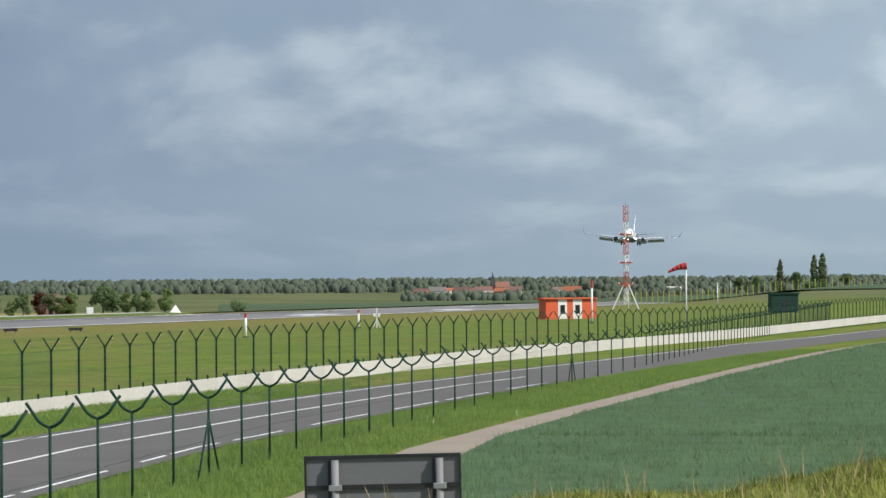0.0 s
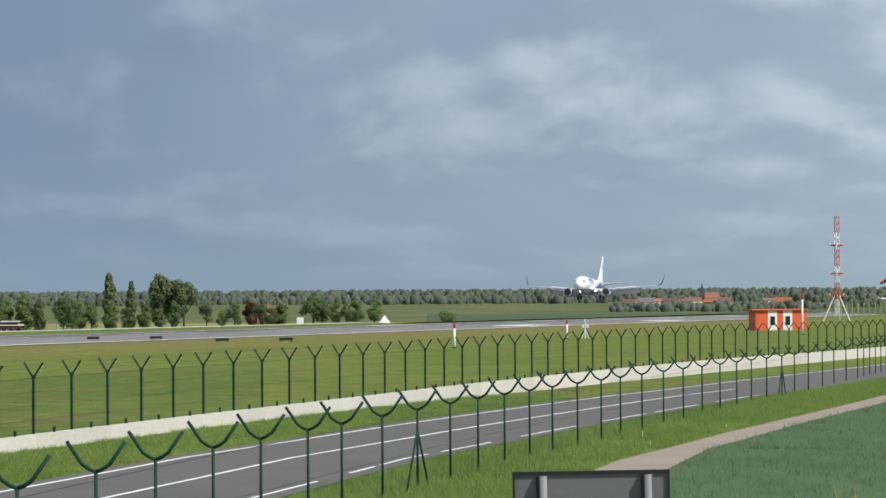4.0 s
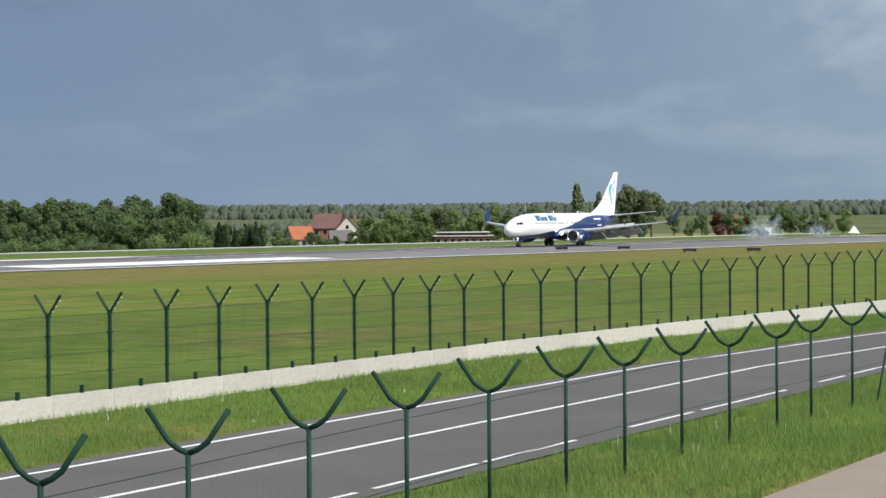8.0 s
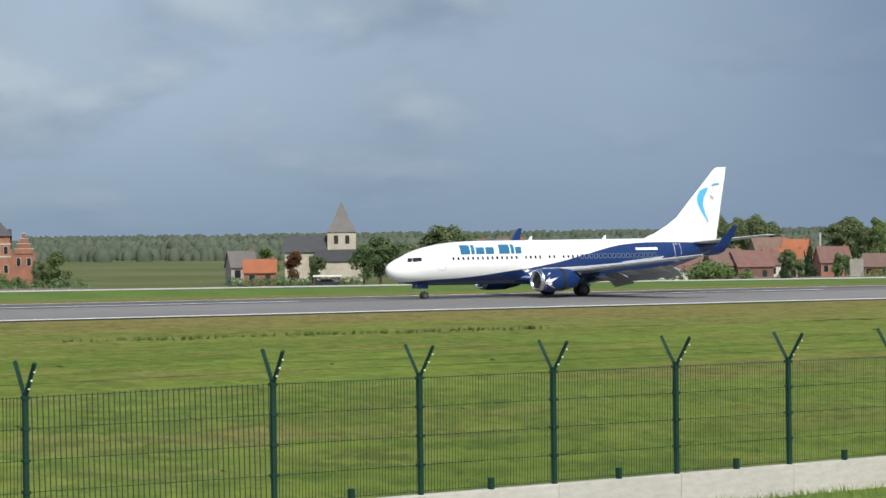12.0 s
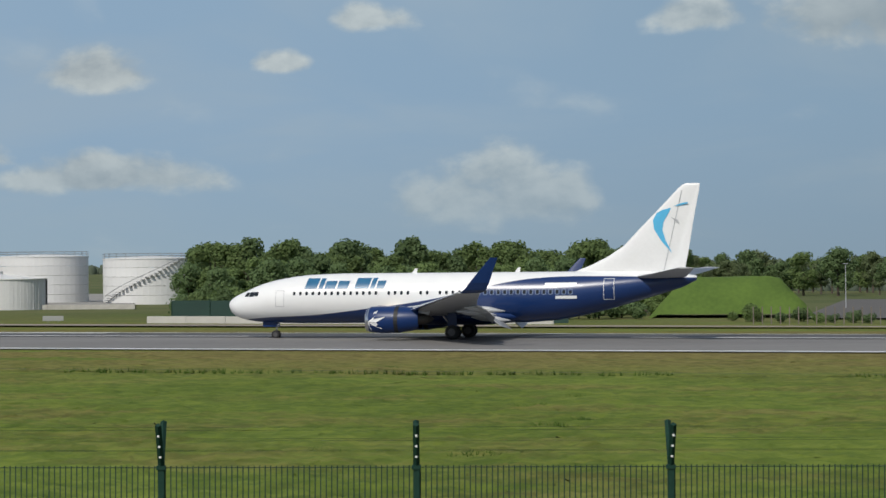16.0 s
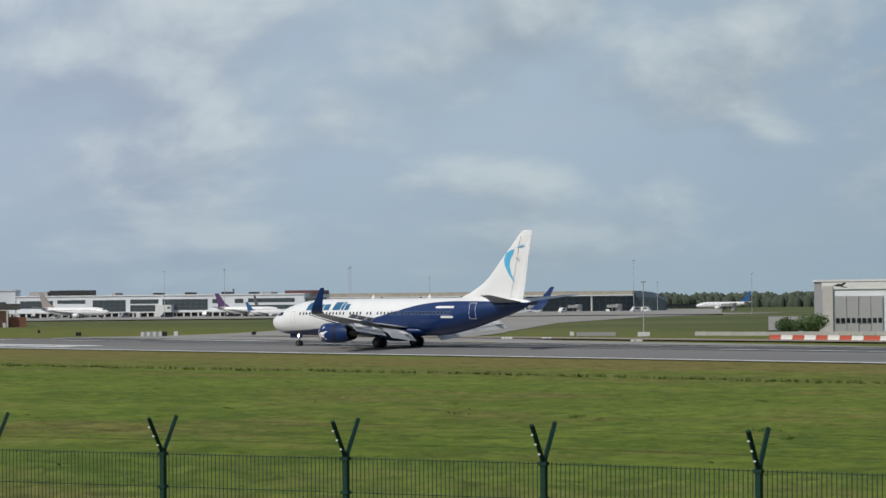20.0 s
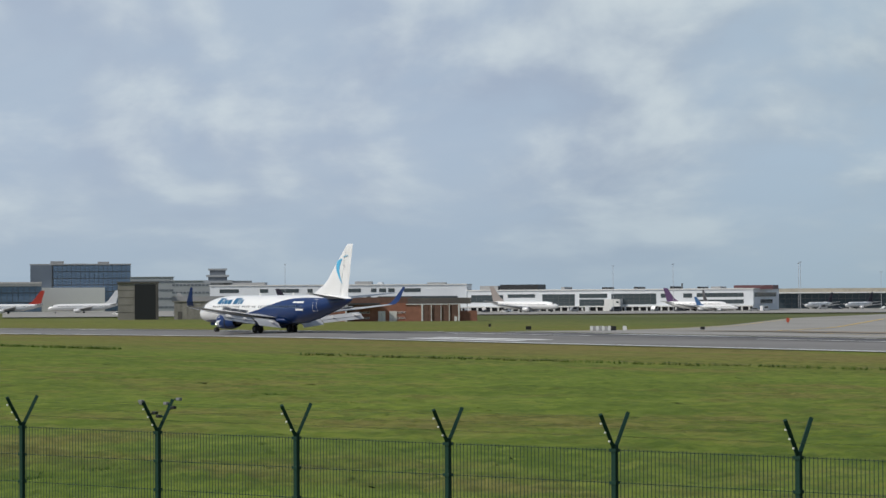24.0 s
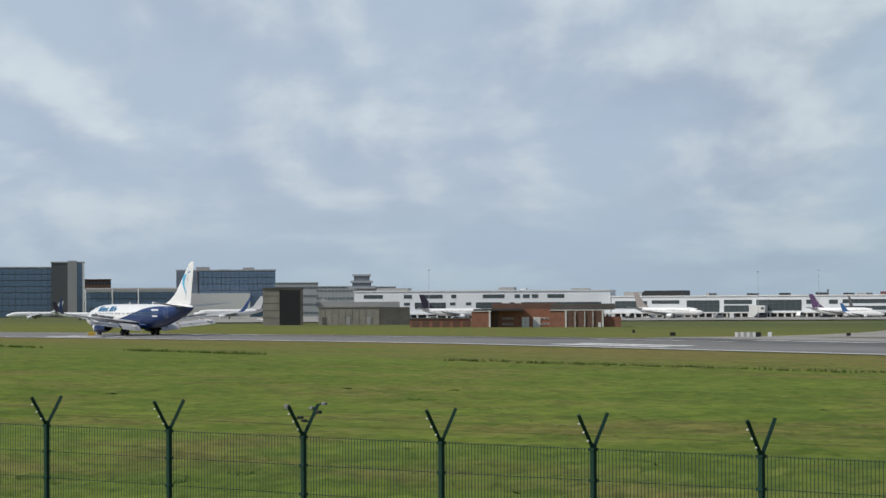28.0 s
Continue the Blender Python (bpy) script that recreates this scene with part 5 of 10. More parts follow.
            part("cabin_door_outline", bm, GREYWING if a < 20 else WHITE, jet, "thin outline of a cabin door")
        # lettering on the flank as plain slanted bars: two words, each letter a bar
        a = 6.95
        for k, (w, hgt) in enumerate(((1.03, 1.0), (0.38, 1.0), (0.92, 0.74), (0.92, 0.74), (0, 0), (1.18, 1.0), (0.38, 1.0), (0.67, 0.74))):
            if w == 0:
                a += 0.42
                continue
            part("lettering_bar", side_patch(a, a + w, 4.06, 4.06 + hgt * 0.86, sd, 0.022, 0.22), MIDBLUE, jet, "blue lettering bar")
            a += w + 0.13
        part("lettering_bar", side_patch(26.8, 29.4, 4.18, 4.42, sd), WHITE, jet, "small white lettering bar")
        part("lettering_bar", side_patch(27.7, 29.4, 3.14, 3.38, sd), WHITE, jet, "small white lettering bar")
        # cockpit panes
        for a0, a1, z0, z1, sh in ((1.62, 2.00, 3.46, 3.80, 0.55), (2.06, 2.52, 3.46, 3.84, 0.4), (2.58, 2.92, 3.50, 3.84, 0.1)):
            part("cockpit_pane", side_patch(a0, a1, z0, z1, sd, 0.015, sh), GLASS_DARK, jet, "dark cockpit window")
    # fin
    fin = part("fin", loftm([foil(NOSE_A - le, 0, z, c, th, 10, vertical=True) for z, le, c, th in ((4.9, 28.2, 9.5, 0.035), (5.35, 29.1, 8.7, 0.045), (5.8, 30.3, 7.55, 0.060), (6.5, 31.7, 6.3, 0.075), (7.3, 32.9, 5.25, 0.085), (8.85, 34.4, 4.0, 0.09), (10.0, 35.55, 3.07, 0.09), (11.7, 37.2, 1.76, 0.09), (12.05, 37.6, 1.4, 0.07), (12.18, 37.9, 1.1, 0.03))]), WHITE, jet, "tall white tail fin", smooth=True)
    for sd in (-1, 1):
        bm = bmesh.new()
        fore = [(36.08, 10.10), (35.58, 9.85), (35.28, 9.25), (35.38, 8.55), (35.93, 7.65), (36.73, 6.75)]
        aft = [(36.73, 10.25), (36.48, 9.75), (36.13, 9.15), (36.03, 8.50), (36.28, 7.70), (36.78, 6.70)]
        va = [bm.verts.new((NOSE_A - a, sd * (0.17 + 0.012 * (11 - z)), z)) for a, z in fore]
        vb = [bm.verts.new((NOSE_A - a, sd * (0.17 + 0.012 * (11 - z)), z)) for a, z in aft]
        for k in range(5):
            bm.faces.new((va[k], va[k + 1], vb[k + 1], vb[k]))
        part("fin_mark", bm, LIGHTBLUE, fin, "light blue curved mark on the fin")
        bm = bmesh.new()
        bm.faces.new([bm.verts.new((NOSE_A - a, sd * 0.19, z)) for a, z in ((36.88, 10.37), (37.53, 10.60), (38.08, 10.70), (38.03, 10.57), (37.43, 10.43))])
        part("fin_mark", bm, LIGHTBLUE, fin, "light blue stroke on the fin")
        bm = bmesh.new()
        bm.faces.new([bm.verts.new((NOSE_A - a, sd * 0.19, z)) for a, z in ((36.73, 9.50), (37.28, 9.30), (37.38, 8.95), (37.13, 9.15))])
        part("fin_mark", bm, GREYWING, fin, "small grey stroke on the fin")
        part("rudder_seam", boxm(-0.02, sd * 0.16 - 0.004, 0, 0.02, sd * 0.16 + 0.004, 6.6), GREYWING, fin, "thin rudder seam", m=Matrix.Translation((NOSE_A - 36.1, 0, 5.2)) @ Euler((0, radians(-13), 0)).to_matrix().to_4x4())
    # antennas
    for a, z in ((15.5, 5.27), (24.0, 5.27)):
        bm = bmesh.new()
        loft(bm, [[(NOSE_A - a, 0.03, z), (NOSE_A - a - 0.45, 0.0, z), (NOSE_A - a, -0.03, z)], [(NOSE_A - a - 0.3, 0.015, z + 0.38), (NOSE_A - a - 0.5, 0, z + 0.38), (NOSE_A - a - 0.3, -0.015, z + 0.38)]])
        part("antenna", bm, WHITE, jet)
    # nose gear
    x = NOSE_A - 4.0
    gear = part("nose_gear", tubem([(x - 0.1, 0, 1.6), (x, 0, 0.36)], 0.09, 8, 0.07), METAL, jet, "nose landing gear leg", smooth=True)
    for sd in (-1, 1):
        part("gear_door", boxm(x - 0.2, sd * 0.42 - 0.015, 0.98, x + 1.0, sd * 0.42 + 0.015, 1.55, 0.01), NAVY, gear)
        wheels.append((wheel(jet, x, sd * 0.2, 0.34, 0.2), 0.34))
    bm = bmesh.new()
    bmesh.ops.create_icosphere(bm, subdivisions=2, radius=0.1, matrix=pose(x + 0.15, 0, 1.15))
    part("taxi_light", bm, LAMP, gear, "lit taxi light")
    return jet, wheels


JET, WHEELS = build_airliner()


# ---------------------------------------------------------------- far side of the runway, first stretch: farms, trees and village


def far_belt(h0, h1, d, base, top, count, seed, label="far woodland in haze-greyed green along the horizon"):
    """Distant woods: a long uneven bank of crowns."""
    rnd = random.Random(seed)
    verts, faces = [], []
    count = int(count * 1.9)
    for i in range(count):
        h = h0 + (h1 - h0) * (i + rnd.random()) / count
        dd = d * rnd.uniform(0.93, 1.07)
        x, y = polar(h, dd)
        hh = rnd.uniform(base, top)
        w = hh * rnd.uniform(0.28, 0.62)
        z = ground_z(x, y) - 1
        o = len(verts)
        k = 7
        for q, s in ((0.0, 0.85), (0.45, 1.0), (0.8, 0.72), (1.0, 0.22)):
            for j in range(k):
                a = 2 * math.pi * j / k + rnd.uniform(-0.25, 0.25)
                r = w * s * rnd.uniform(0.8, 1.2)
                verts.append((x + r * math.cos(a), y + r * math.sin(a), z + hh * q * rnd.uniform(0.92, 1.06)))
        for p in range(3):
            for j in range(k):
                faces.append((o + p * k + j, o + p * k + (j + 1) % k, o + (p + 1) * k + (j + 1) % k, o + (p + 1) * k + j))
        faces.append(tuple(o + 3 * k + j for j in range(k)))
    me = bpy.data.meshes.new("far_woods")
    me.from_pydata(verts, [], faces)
    me.materials.append(HAZED_WOODS)
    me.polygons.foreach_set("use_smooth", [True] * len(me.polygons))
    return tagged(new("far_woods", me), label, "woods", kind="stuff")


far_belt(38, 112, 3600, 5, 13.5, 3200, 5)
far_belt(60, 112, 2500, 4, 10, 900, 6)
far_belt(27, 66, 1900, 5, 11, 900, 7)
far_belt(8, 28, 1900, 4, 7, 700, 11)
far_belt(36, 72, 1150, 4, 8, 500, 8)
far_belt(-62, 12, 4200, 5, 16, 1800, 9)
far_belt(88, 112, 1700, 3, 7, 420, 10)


def field(h0, h1, d0, d1, mat, label, name="field"):
    bm = bmesh.new()
    rows = []
    for i in range(13):
        h = h0 + (h1 - h0) * i / 12
        rows.append([bm.verts.new((*polar(h, d), ground_z(*polar(h, d)) + 0.35)) for d in (d0, (d0 * d1) ** 0.5, d1)])
    for a, b in zip(rows, rows[1:]):
        for j in range(2):
            bm.faces.new((a[j], b[j], b[j + 1], a[j + 1]))
    return solo(name, bm, mat, label, "field", kind="structure")


CROP = material("green_crop_field", (0.072, 0.108, 0.050), 0.9, vary=0.25, scale=0.02, fine=0.3, spec=0.15)
RAPE = material("yellow_rapeseed_field", (0.24, 0.23, 0.07), 0.9, vary=0.25, scale=0.02, fine=0.3, spec=0.15)
SOIL = material("bare_tan_soil", (0.27, 0.20, 0.12), 0.95, vary=0.2, scale=0.02, fine=0.3, spec=0.1)
field(84.0, 99.0, 900, 1500, CROP, "dark green arable field beyond the runway")
field(80.0, 87.0, 800, 930, SOIL, "tan bare soil field strip")
field(74.5, 84.0, 900, 1150, RAPE, "yellow flowering field in the distance")
field(92.5, 99.0, 1560, 1900, SOIL, "pale tan field in the distance")

# row of trees beside the runway
tree("poplar", 77.05, 690, 15.0), tree("poplar", 77.51, 690, 12.8)
tree("tall_c", 78.12, 700, 14.5), tree("round_c", 78.45, 705, 14.0), tree("round_c", 78.66, 700, 13.2)
for hh, kk, sz in ((76.13, "round_b", 9.0), (76.40, "round_a", 8.0), (76.66, "round_b", 7.2), (77.05, "round_a", 7.0), (77.44, "round_a", 6.4), (77.78, "round_a", 7.2), (78.45, "tall_b", 7.5), (79.15, "round_c", 7.4),
                   (79.49, "round_a", 5.0), (79.76, "round_b", 6.6), (80.78, "round_a", 6.6), (81.48, "round_b", 8.0), (81.68, "round_b", 7.0), (81.98, "round_a", 6.2), (82.20, "round_b", 5.6), (82.42, "round_a", 6.6), (82.82, "round_a", 7.0)):
    tree(kk, hh, 680, sz)
tree("copper", 80.12, 684, 6.8), tree("round_c", 80.34, 676, 6.4), tree("round_a", 80.55, 672, 5.2), tree("copper", 80.72, 680, 5.6)
tree("bush_b", 84.43, 900, 4.8)
tree_row(["round_a", "round_b", "tall_a"], 72.28, 73.84, 640, 690, 9, 6.0, 9.0, 31)
tree_row(["round_a", "tall_a", "round_c"], 72.92, 75.75, 680, 760, 12, 8.0, 11.0, 32)
tree("round_b", 76.06, 640, 8.8), tree("round_b", 76.25, 650, 8.2)
tree_row(["pine", "pine", "tall_b"], 68.90, 70.23, 600, 620, 16, 5.0, 7.0, 33, "conifer hedge row")
tree("round_a", 72.08, 640, 4.4)

house(70.95, 620, 5.4, 7.0, 2.6, 5.4, GREYWALL, ORANGE_TILE, "low house with a bright orange tiled roof", 18, windows=3)
house(71.59, 640, 6.4, 8.0, 5.2, 8.4, BRICK, RED_TILE, "two-storey brick house with a red tiled roof", -12, windows=3, floors=2)
house(71.96, 636, 5.8, 7.0, 4.4, 7.6, WHITEWALL, RED_TILE, "white-walled house with a red tiled roof", 6, gable="y", windows=2, floors=2)
house(71.85, 622, 5.1, 6.0, 2.0, 4.2, GREYWALL, GREY_TILE, "low grey shed beside the brick house", 4, windows=2, chimney=False, name="shed")
house(80.29, 700, 5.8, 8.0, 3.6, 6.0, BRICK, RED_TILE, "brick house half hidden behind a copper-leaved tree", 0, windows=4)
house(80.67, 690, 3.9, 5.0, 1.9, 2.7, BRICK, ORANGE_TILE, "low brick outbuilding with an orange roof", 0, windows=2, chimney=False, name="shed")

for hh, kk, sz in ((70.45, "round_a", 4.6), (70.62, "bush_b", 3.2), (70.80, "bush_a", 2.2), (71.20, "round_b", 4.0), (71.36, "round_a", 3.4), (71.52, "bush_b", 2.8), (71.74, "round_b", 3.0), (72.12, "round_a", 3.8), (72.30, "round_c", 4.8)):
    tree(kk if kk in KINDS_SPEC else "bush_b", hh, 604, sz)


def pavilion():
    x, y = polar(74.54, 640)
    p = thing("pavilion", "long low brick building with stacked white roof slabs", "building", at=put(x, y, 0, -74.54))
    w = 13.9
    part("wall", boxm(-w / 2, -3, -1.5, w / 2, 3, 2.2), BRICK, p)
    part("roof_slab", boxm(-w / 2 - 0.5, -3.8, 2.2, w / 2 + 0.5, 3.8, 2.45, 0.03), WHITEWALL, p, "white roof slab")
    part("clerestory", boxm(-w / 2 + 1, -2, 2.45, w / 2 - 1, 2, 3.1), DARKGLASS, p)
    part("roof_slab", boxm(-w / 2 + 0.4, -2.6, 3.1, w / 2 - 0.4, 2.6, 3.3, 0.03), WHITEWALL, p, "white upper roof slab")
    for i in range(8):
        window(p, -w / 2 + w * (i + 0.5) / 8, -3, 0.7, 1.2, 1.0)


pavilion()


GREYPOLE = material("pale_grey_pole_paint", (0.42, 0.43, 0.45), 0.6, vary=0.12, scale=1, fine=8)


def street_lamp(head, d, height, label="tall slim grey lamp mast"):
    x, y = polar(head, d)
    l = thing("lamp_mast", label, "lamp post", "lamp masts", at=put(x, y, 0, -head))
    part("pole", tubem([(0, 0, -0.3), (0, 0, height)], 0.11, 6, 0.06), GREYPOLE, l)
    part("lamp_head", boxm(-0.45, -0.2, height - 0.1, 0.45, 0.2, height + 0.08, 0.02), STEEL, l)
    return l


street_lamp(75.91, 640, 10.2)


def vehicle(x, y, turn, body, label, length=4.3, van=False, name="car"):
    v = thing(name, label, "car" if not van else "van", at=put(x, y, 0.0, turn))
    bm = bmesh.new()
    a, h = length / 2, 1.45 if not van else 2.3
    prof = [(-a, 0.35), (-a, 0.8), (-a * 0.8, 0.92), (-a * 0.45, h), (a * 0.35, h), (a * 0.62, 0.95), (a, 0.8), (a, 0.35)] if not van else [(-a, 0.35), (-a, h - 0.1), (-a + 0.1, h), (a * 0.45, h), (a * 0.75, 1.25), (a, 1.05), (a, 0.35)]
    rows = [[bm.verts.new((px, s, pz)) for px, pz in prof] for s in (-0.85, 0.85)]
    k = len(prof)
    for i in range(k):
        bm.faces.new((rows[0][i], rows[0][(i + 1) % k], rows[1][(i + 1) % k], rows[1][i]))
    bm.faces.new(rows[0][::-1]), bm.faces.new(rows[1])
    part("body", bm, body, v)
    for s in (-0.86, 0.86):
        bm = bmesh.new()
        z0, z1 = (0.95, 1.36) if not van else (1.35, 1.95)
        q = [bm.verts.new(p) for p in ((-a * 0.62, s, z0), (a * 0.5, s, z0), (a * 0.3, s, z1), (-a * 0.42, s, z1))]
        bm.faces.new(q)
        part("side_window", bm, GLASS_DARK, v)
        for wx in (-a * 0.62, a * 0.62):
            part("wheel", tubem([(wx, s - 0.1, 0.31), (wx, s + 0.08, 0.31)], 0.31, 12), TYRE, v)
    return v


CARWHITE = material("white_car_paint", (0.7, 0.7, 0.7), 0.3, vary=0.05, scale=1, fine=5, coat=0.5)
CARGREY = material("silver_car_paint", (0.3, 0.31, 0.32), 0.3, metal=0.3, vary=0.08, scale=1, fine=5, coat=0.5)
CARDARK = material("dark_car_paint", (0.03, 0.035, 0.05), 0.3, vary=0.1, scale=1, fine=5, coat=0.5)
vehicle(*polar(81.19, 660), 10, CARWHITE, "white delivery van parked beside a shed", 4.8, True, "van")

# white canvas tent
def tent():
    x, y = polar(83.04, 820)
    bm = bmesh.new()
    v = [bm.verts.new(p) for p in ((-2, -2, 0), (2, -2, 0), (2, 2, 0), (-2, 2, 0), (0.4, 0, 3.0))]
    bm.faces.new(v[:4])
    for i in range(4):
        bm.faces.new((v[i], v[(i + 1) % 4], v[4]))
    solo("tent", bm, WHITEPAINT, "small white pointed tent in a field", "tent", m=put(x, y))


tent()

# dark wood, conifers and farm sheds
tree_row(["tall_b", "round_b", "tall_b", "round_b", "tall_a"], 61.28, 68.75, 560, 610, 46, 9.0, 13.5, 41, "dark wood by the runway")
tree_row(["round_b", "tall_b", "round_a"], 61.40, 68.69, 535, 556, 34, 6.0, 9.5, 42, "dark wood by the runway")
tree_row(["bush_b", "bush_a"], 61.28, 69.00, 525, 535, 24, 2.0, 4.0, 43, "dark wood by the runway")
tree_row(["pine", "tall_b", "pine"], 58.55, 60.03, 540, 570, 11, 9.0, 12.0, 44, "dark conifers by the runway")
house(60.49, 575, 8.7, 8.0, 2.6, 5.8, GREYWALL, GREY_TILE, "grey-roofed farm shed between trees", 8, windows=2, chimney=False, skylights=1, name="barn")
house(61.16, 600, 5.2, 7.0, 3.4, 6.6, GREYWALL, GREY_TILE, "grey-roofed farm building behind a bush", -10, windows=2, chimney=False, name="barn")
tree("copper", 60.98, 560, 6.5), tree("round_c", 61.28, 558, 5.0)


def trailer():
    x, y = polar(61.71, 530)
    t = thing("trailer", "white box trailer parked at the grass edge", "trailer", at=put(x, y, 0, -60))
    part("box", boxm(-1.6, -1.1, 0.5, 1.6, 1.1, 2.2, 0.03), CARWHITE, t)
    for wx in (-0.6, 0.5):
        part("wheel", tubem([(wx, -1.15, 0.3), (wx, -0.95, 0.3)], 0.3, 10), TYRE, t)


trailer()
house(57.27, 560, 20.4, 10.0, 2.6, 5.2, BRICK, BROWN_TILE, "long low barn with a brown tiled roof behind a hedge", -6, windows=6, chimney=False, name="barn")
hedge(56.29, 58.20, 535, 2.2, 1.5, "clipped green hedge before the barn", LEAF_A, 51)
house(53.82, 548, 10.9, 9.0, 3.2, 6.0, WHITEWALL, RED_TILE, "white cottage with a red tiled roof", 10, windows=3)
house(54.79, 600, 5.7, 8.0, 4.5, 8.2, BRICK, ORANGE_TILE, "brick house with an orange roof behind trees", -15, windows=2, floors=2)
house(55.56, 575, 6.7, 8.0, 3.4, 6.6, BRICK, RED_TILE, "brown-red roofed brick house in the village", 12, windows=3)
x_, y_ = polar(56.08, 545)
solo("concrete_block", boxm(-1.4, -1.2, -1, 1.4, 1.2, 4.2, 0.04), OLDCONC, "tall grey concrete block beside the barn", "block", m=put(x_, y_, 0, -56))
x_, y_ = polar(55.30, 900)
solo("factory_chimney", tubem([(0, 0, -3), (0, 0, 10.0)], 0.45, 12, 0.35), GREYWALL, "slim pale chimney rising over the village", "chimney", m=put(x_, y_), smooth=True)
tree("pine", 55.07, 545, 7.0), tree("round_c", 54.62, 545, 6.5), tree("tall_b", 55.68, 552, 5.5), tree("round_b", 53.13, 540, 3.6), tree("round_b", 55.84, 560, 5.0)
tree_row(["round_b", "tall_a", "round_a"], 57.03, 58.34, 640, 680, 7, 9.5, 12.5, 52)
tree_row(["round_c", "tall_c"], 52.35, 54.25, 900, 940, 16, 12.0, 16.5, 53, "tall round grove behind the village")
tree_row(["round_c", "tall_a", "tall_c"], 55.56, 56.72, 900, 980, 9, 12.0, 17.0, 54)

# village around the church
rnd_v = random.Random(61)
VH = (50.37, 53.33, 49.51, 46.23)           # headings: hedge from and to, bushes, grove
VILLAGE = [(47.48, BROWN_TILE), (47.76, TAUPE_TILE), (48.00, ORANGE_TILE), (48.25, BROWN_TILE), (48.57, BROWN_TILE), (48.84, TAUPE_TILE), (49.19, GREY_TILE), (49.48, BROWN_TILE), (49.81, TAUPE_TILE), (50.23, BROWN_TILE), (50.51, TAUPE_TILE),
           (50.95, BROWN_TILE), (51.26, TAUPE_TILE), (51.67, GREY_TILE), (52.19, RED_TILE), (52.28, RED_TILE), (52.77, GREY_TILE), (53.21, BROWN_TILE), (53.76, RED_TILE), (54.20, BROWN_TILE), (54.63, ORANGE_TILE)]
for i, (hh, rf) in enumerate(VILLAGE):
    back = i % 3 == 1
    rg = rnd_v.uniform(5.2, 7.2) + (1.5 if back else 0)
    house(hh, rnd_v.uniform(575, 620) if back else rnd_v.uniform(515, 560), rnd_v.uniform(5.5, 9.5), 8.0, rg * rnd_v.uniform(0.42, 0.55), rg, rnd_v.choice([WHITEWALL, TANWALL, BROWNBRICK, GREYWALL]), rf, "village house with a tiled pitched roof", rnd_v.uniform(-25, 25), gable=rnd_v.choice("xxy"), windows=2, floors=1)
    if i % 2 == 0:
        tree(rnd_v.choice(["bush_a", "bush_b", "round_c", "round_a"]), hh + rnd_v.uniform(-0.25, 0.25), rnd_v.uniform(500, 512), rnd_v.uniform(2.2, 4.6))
    if i % 4 == 1:
        tree(rnd_v.choice(["round_c", "round_b", "tall_c"]), hh + rnd_v.uniform(-0.25, 0.25), rnd_v.uniform(640, 700), rnd_v.uniform(8, 11))
hedge(VH[0], VH[1], 498, 3.0, 2.2, "long clipped green hedge before the village houses", LEAF_B, 61)
for hh, kk, sz in ((VH[2], "bush_a", 4.4), (VH[2] + 0.35, "bush_a", 4.8), (VH[2] + 0.7, "bush_b", 3.6), (VH[1] - 0.5, "bush_a", 4.6), (VH[1] - 0.15, "bush_a", 4.0), (VH[1] + 1.2, "pine", 5.0), (VH[1] + 1.5, "round_c", 4.6)):
    tree(kk, hh, 494, sz)
tree_row(["round_c", "tall_c", "round_a"], VH[3], VH[3] + 1.5, 500, 520, 8, 5.0, 9.0, 62)
house(43.06, 520, 6.3, 7.0, 2.6, 5.0, BRICK, ORANGE_TILE, "low house with a vivid orange roof near the church", 0, windows=2)
house(42.65, 530, 5.2, 7.0, 3.6, 6.6, GREYWALL, GREY_TILE, "grey slate-roofed house near the church", 10, windows=2)


def church():
    hd_, d = 44.86, 560
    x, y = polar(hd_, d)
    c = thing("church", "pale stone village church with a slate pyramid spire", "church", at=put(x, y, 0, -hd_))
    w = 6.1 / 2
    part("tower", boxm(-w, -w, -2, w, w, 10.6, 0.05), STONE, c)
    bm = bmesh.new()
    v = [bm.verts.new((sx * (w + 0.25), sy * (w + 0.25), 10.5)) for sx, sy in ((-1, -1), (1, -1), (1, 1), (-1, 1))]
    v2 = [bm.verts.new((sx * (w * 0.55), sy * (w * 0.55), 13.2)) for sx, sy in ((-1, -1), (1, -1), (1, 1), (-1, 1))]
    top = bm.verts.new((0, 0, 17.2))
    bm.faces.new(v)
    for i in range(4):
        bm.faces.new((v[i], v[(i + 1) % 4], v2[(i + 1) % 4], v2[i])), bm.faces.new((v2[i], v2[(i + 1) % 4], top))
    part("spire", bm, GREY_TILE, c, "slate pyramid spire")
    for sx in (-1.2, 1.2):
        part("belfry_opening", boxm(sx - 0.45, -w - 0.02, 8.0, sx + 0.45, -w + 0.06, 9.8), BLACKM, c)
    bm = bmesh.new()
    nl = 9.1
    box(bm, -w - nl, -3.2, -2, -w, 3.2, 6.4)
    part("nave", bm, STONE, c)
    bm = bmesh.new()
    r = [[(xx, -3.6, 6.3), (xx, 0, 9.8), (xx, 3.6, 6.3)] for xx in (-w - nl - 0.3, -w)]
    loft(bm, r)
    part("nave_roof", bm, SLATE, c)
    bm = bmesh.new()
    box(bm, -w - 2.5, -6.5, -2, w + 1.5, -3.2, 4.5)
    part("side_aisle", bm, STONE, c)
    bm = bmesh.new()
    loft(bm, [[(xx, -6.9, 4.3), (xx, -3.2, 6.8), (xx, -3.2, 4.3)] for xx in (-w - 2.8, w + 1.8)])
    part("aisle_roof", bm, SLATE, c)


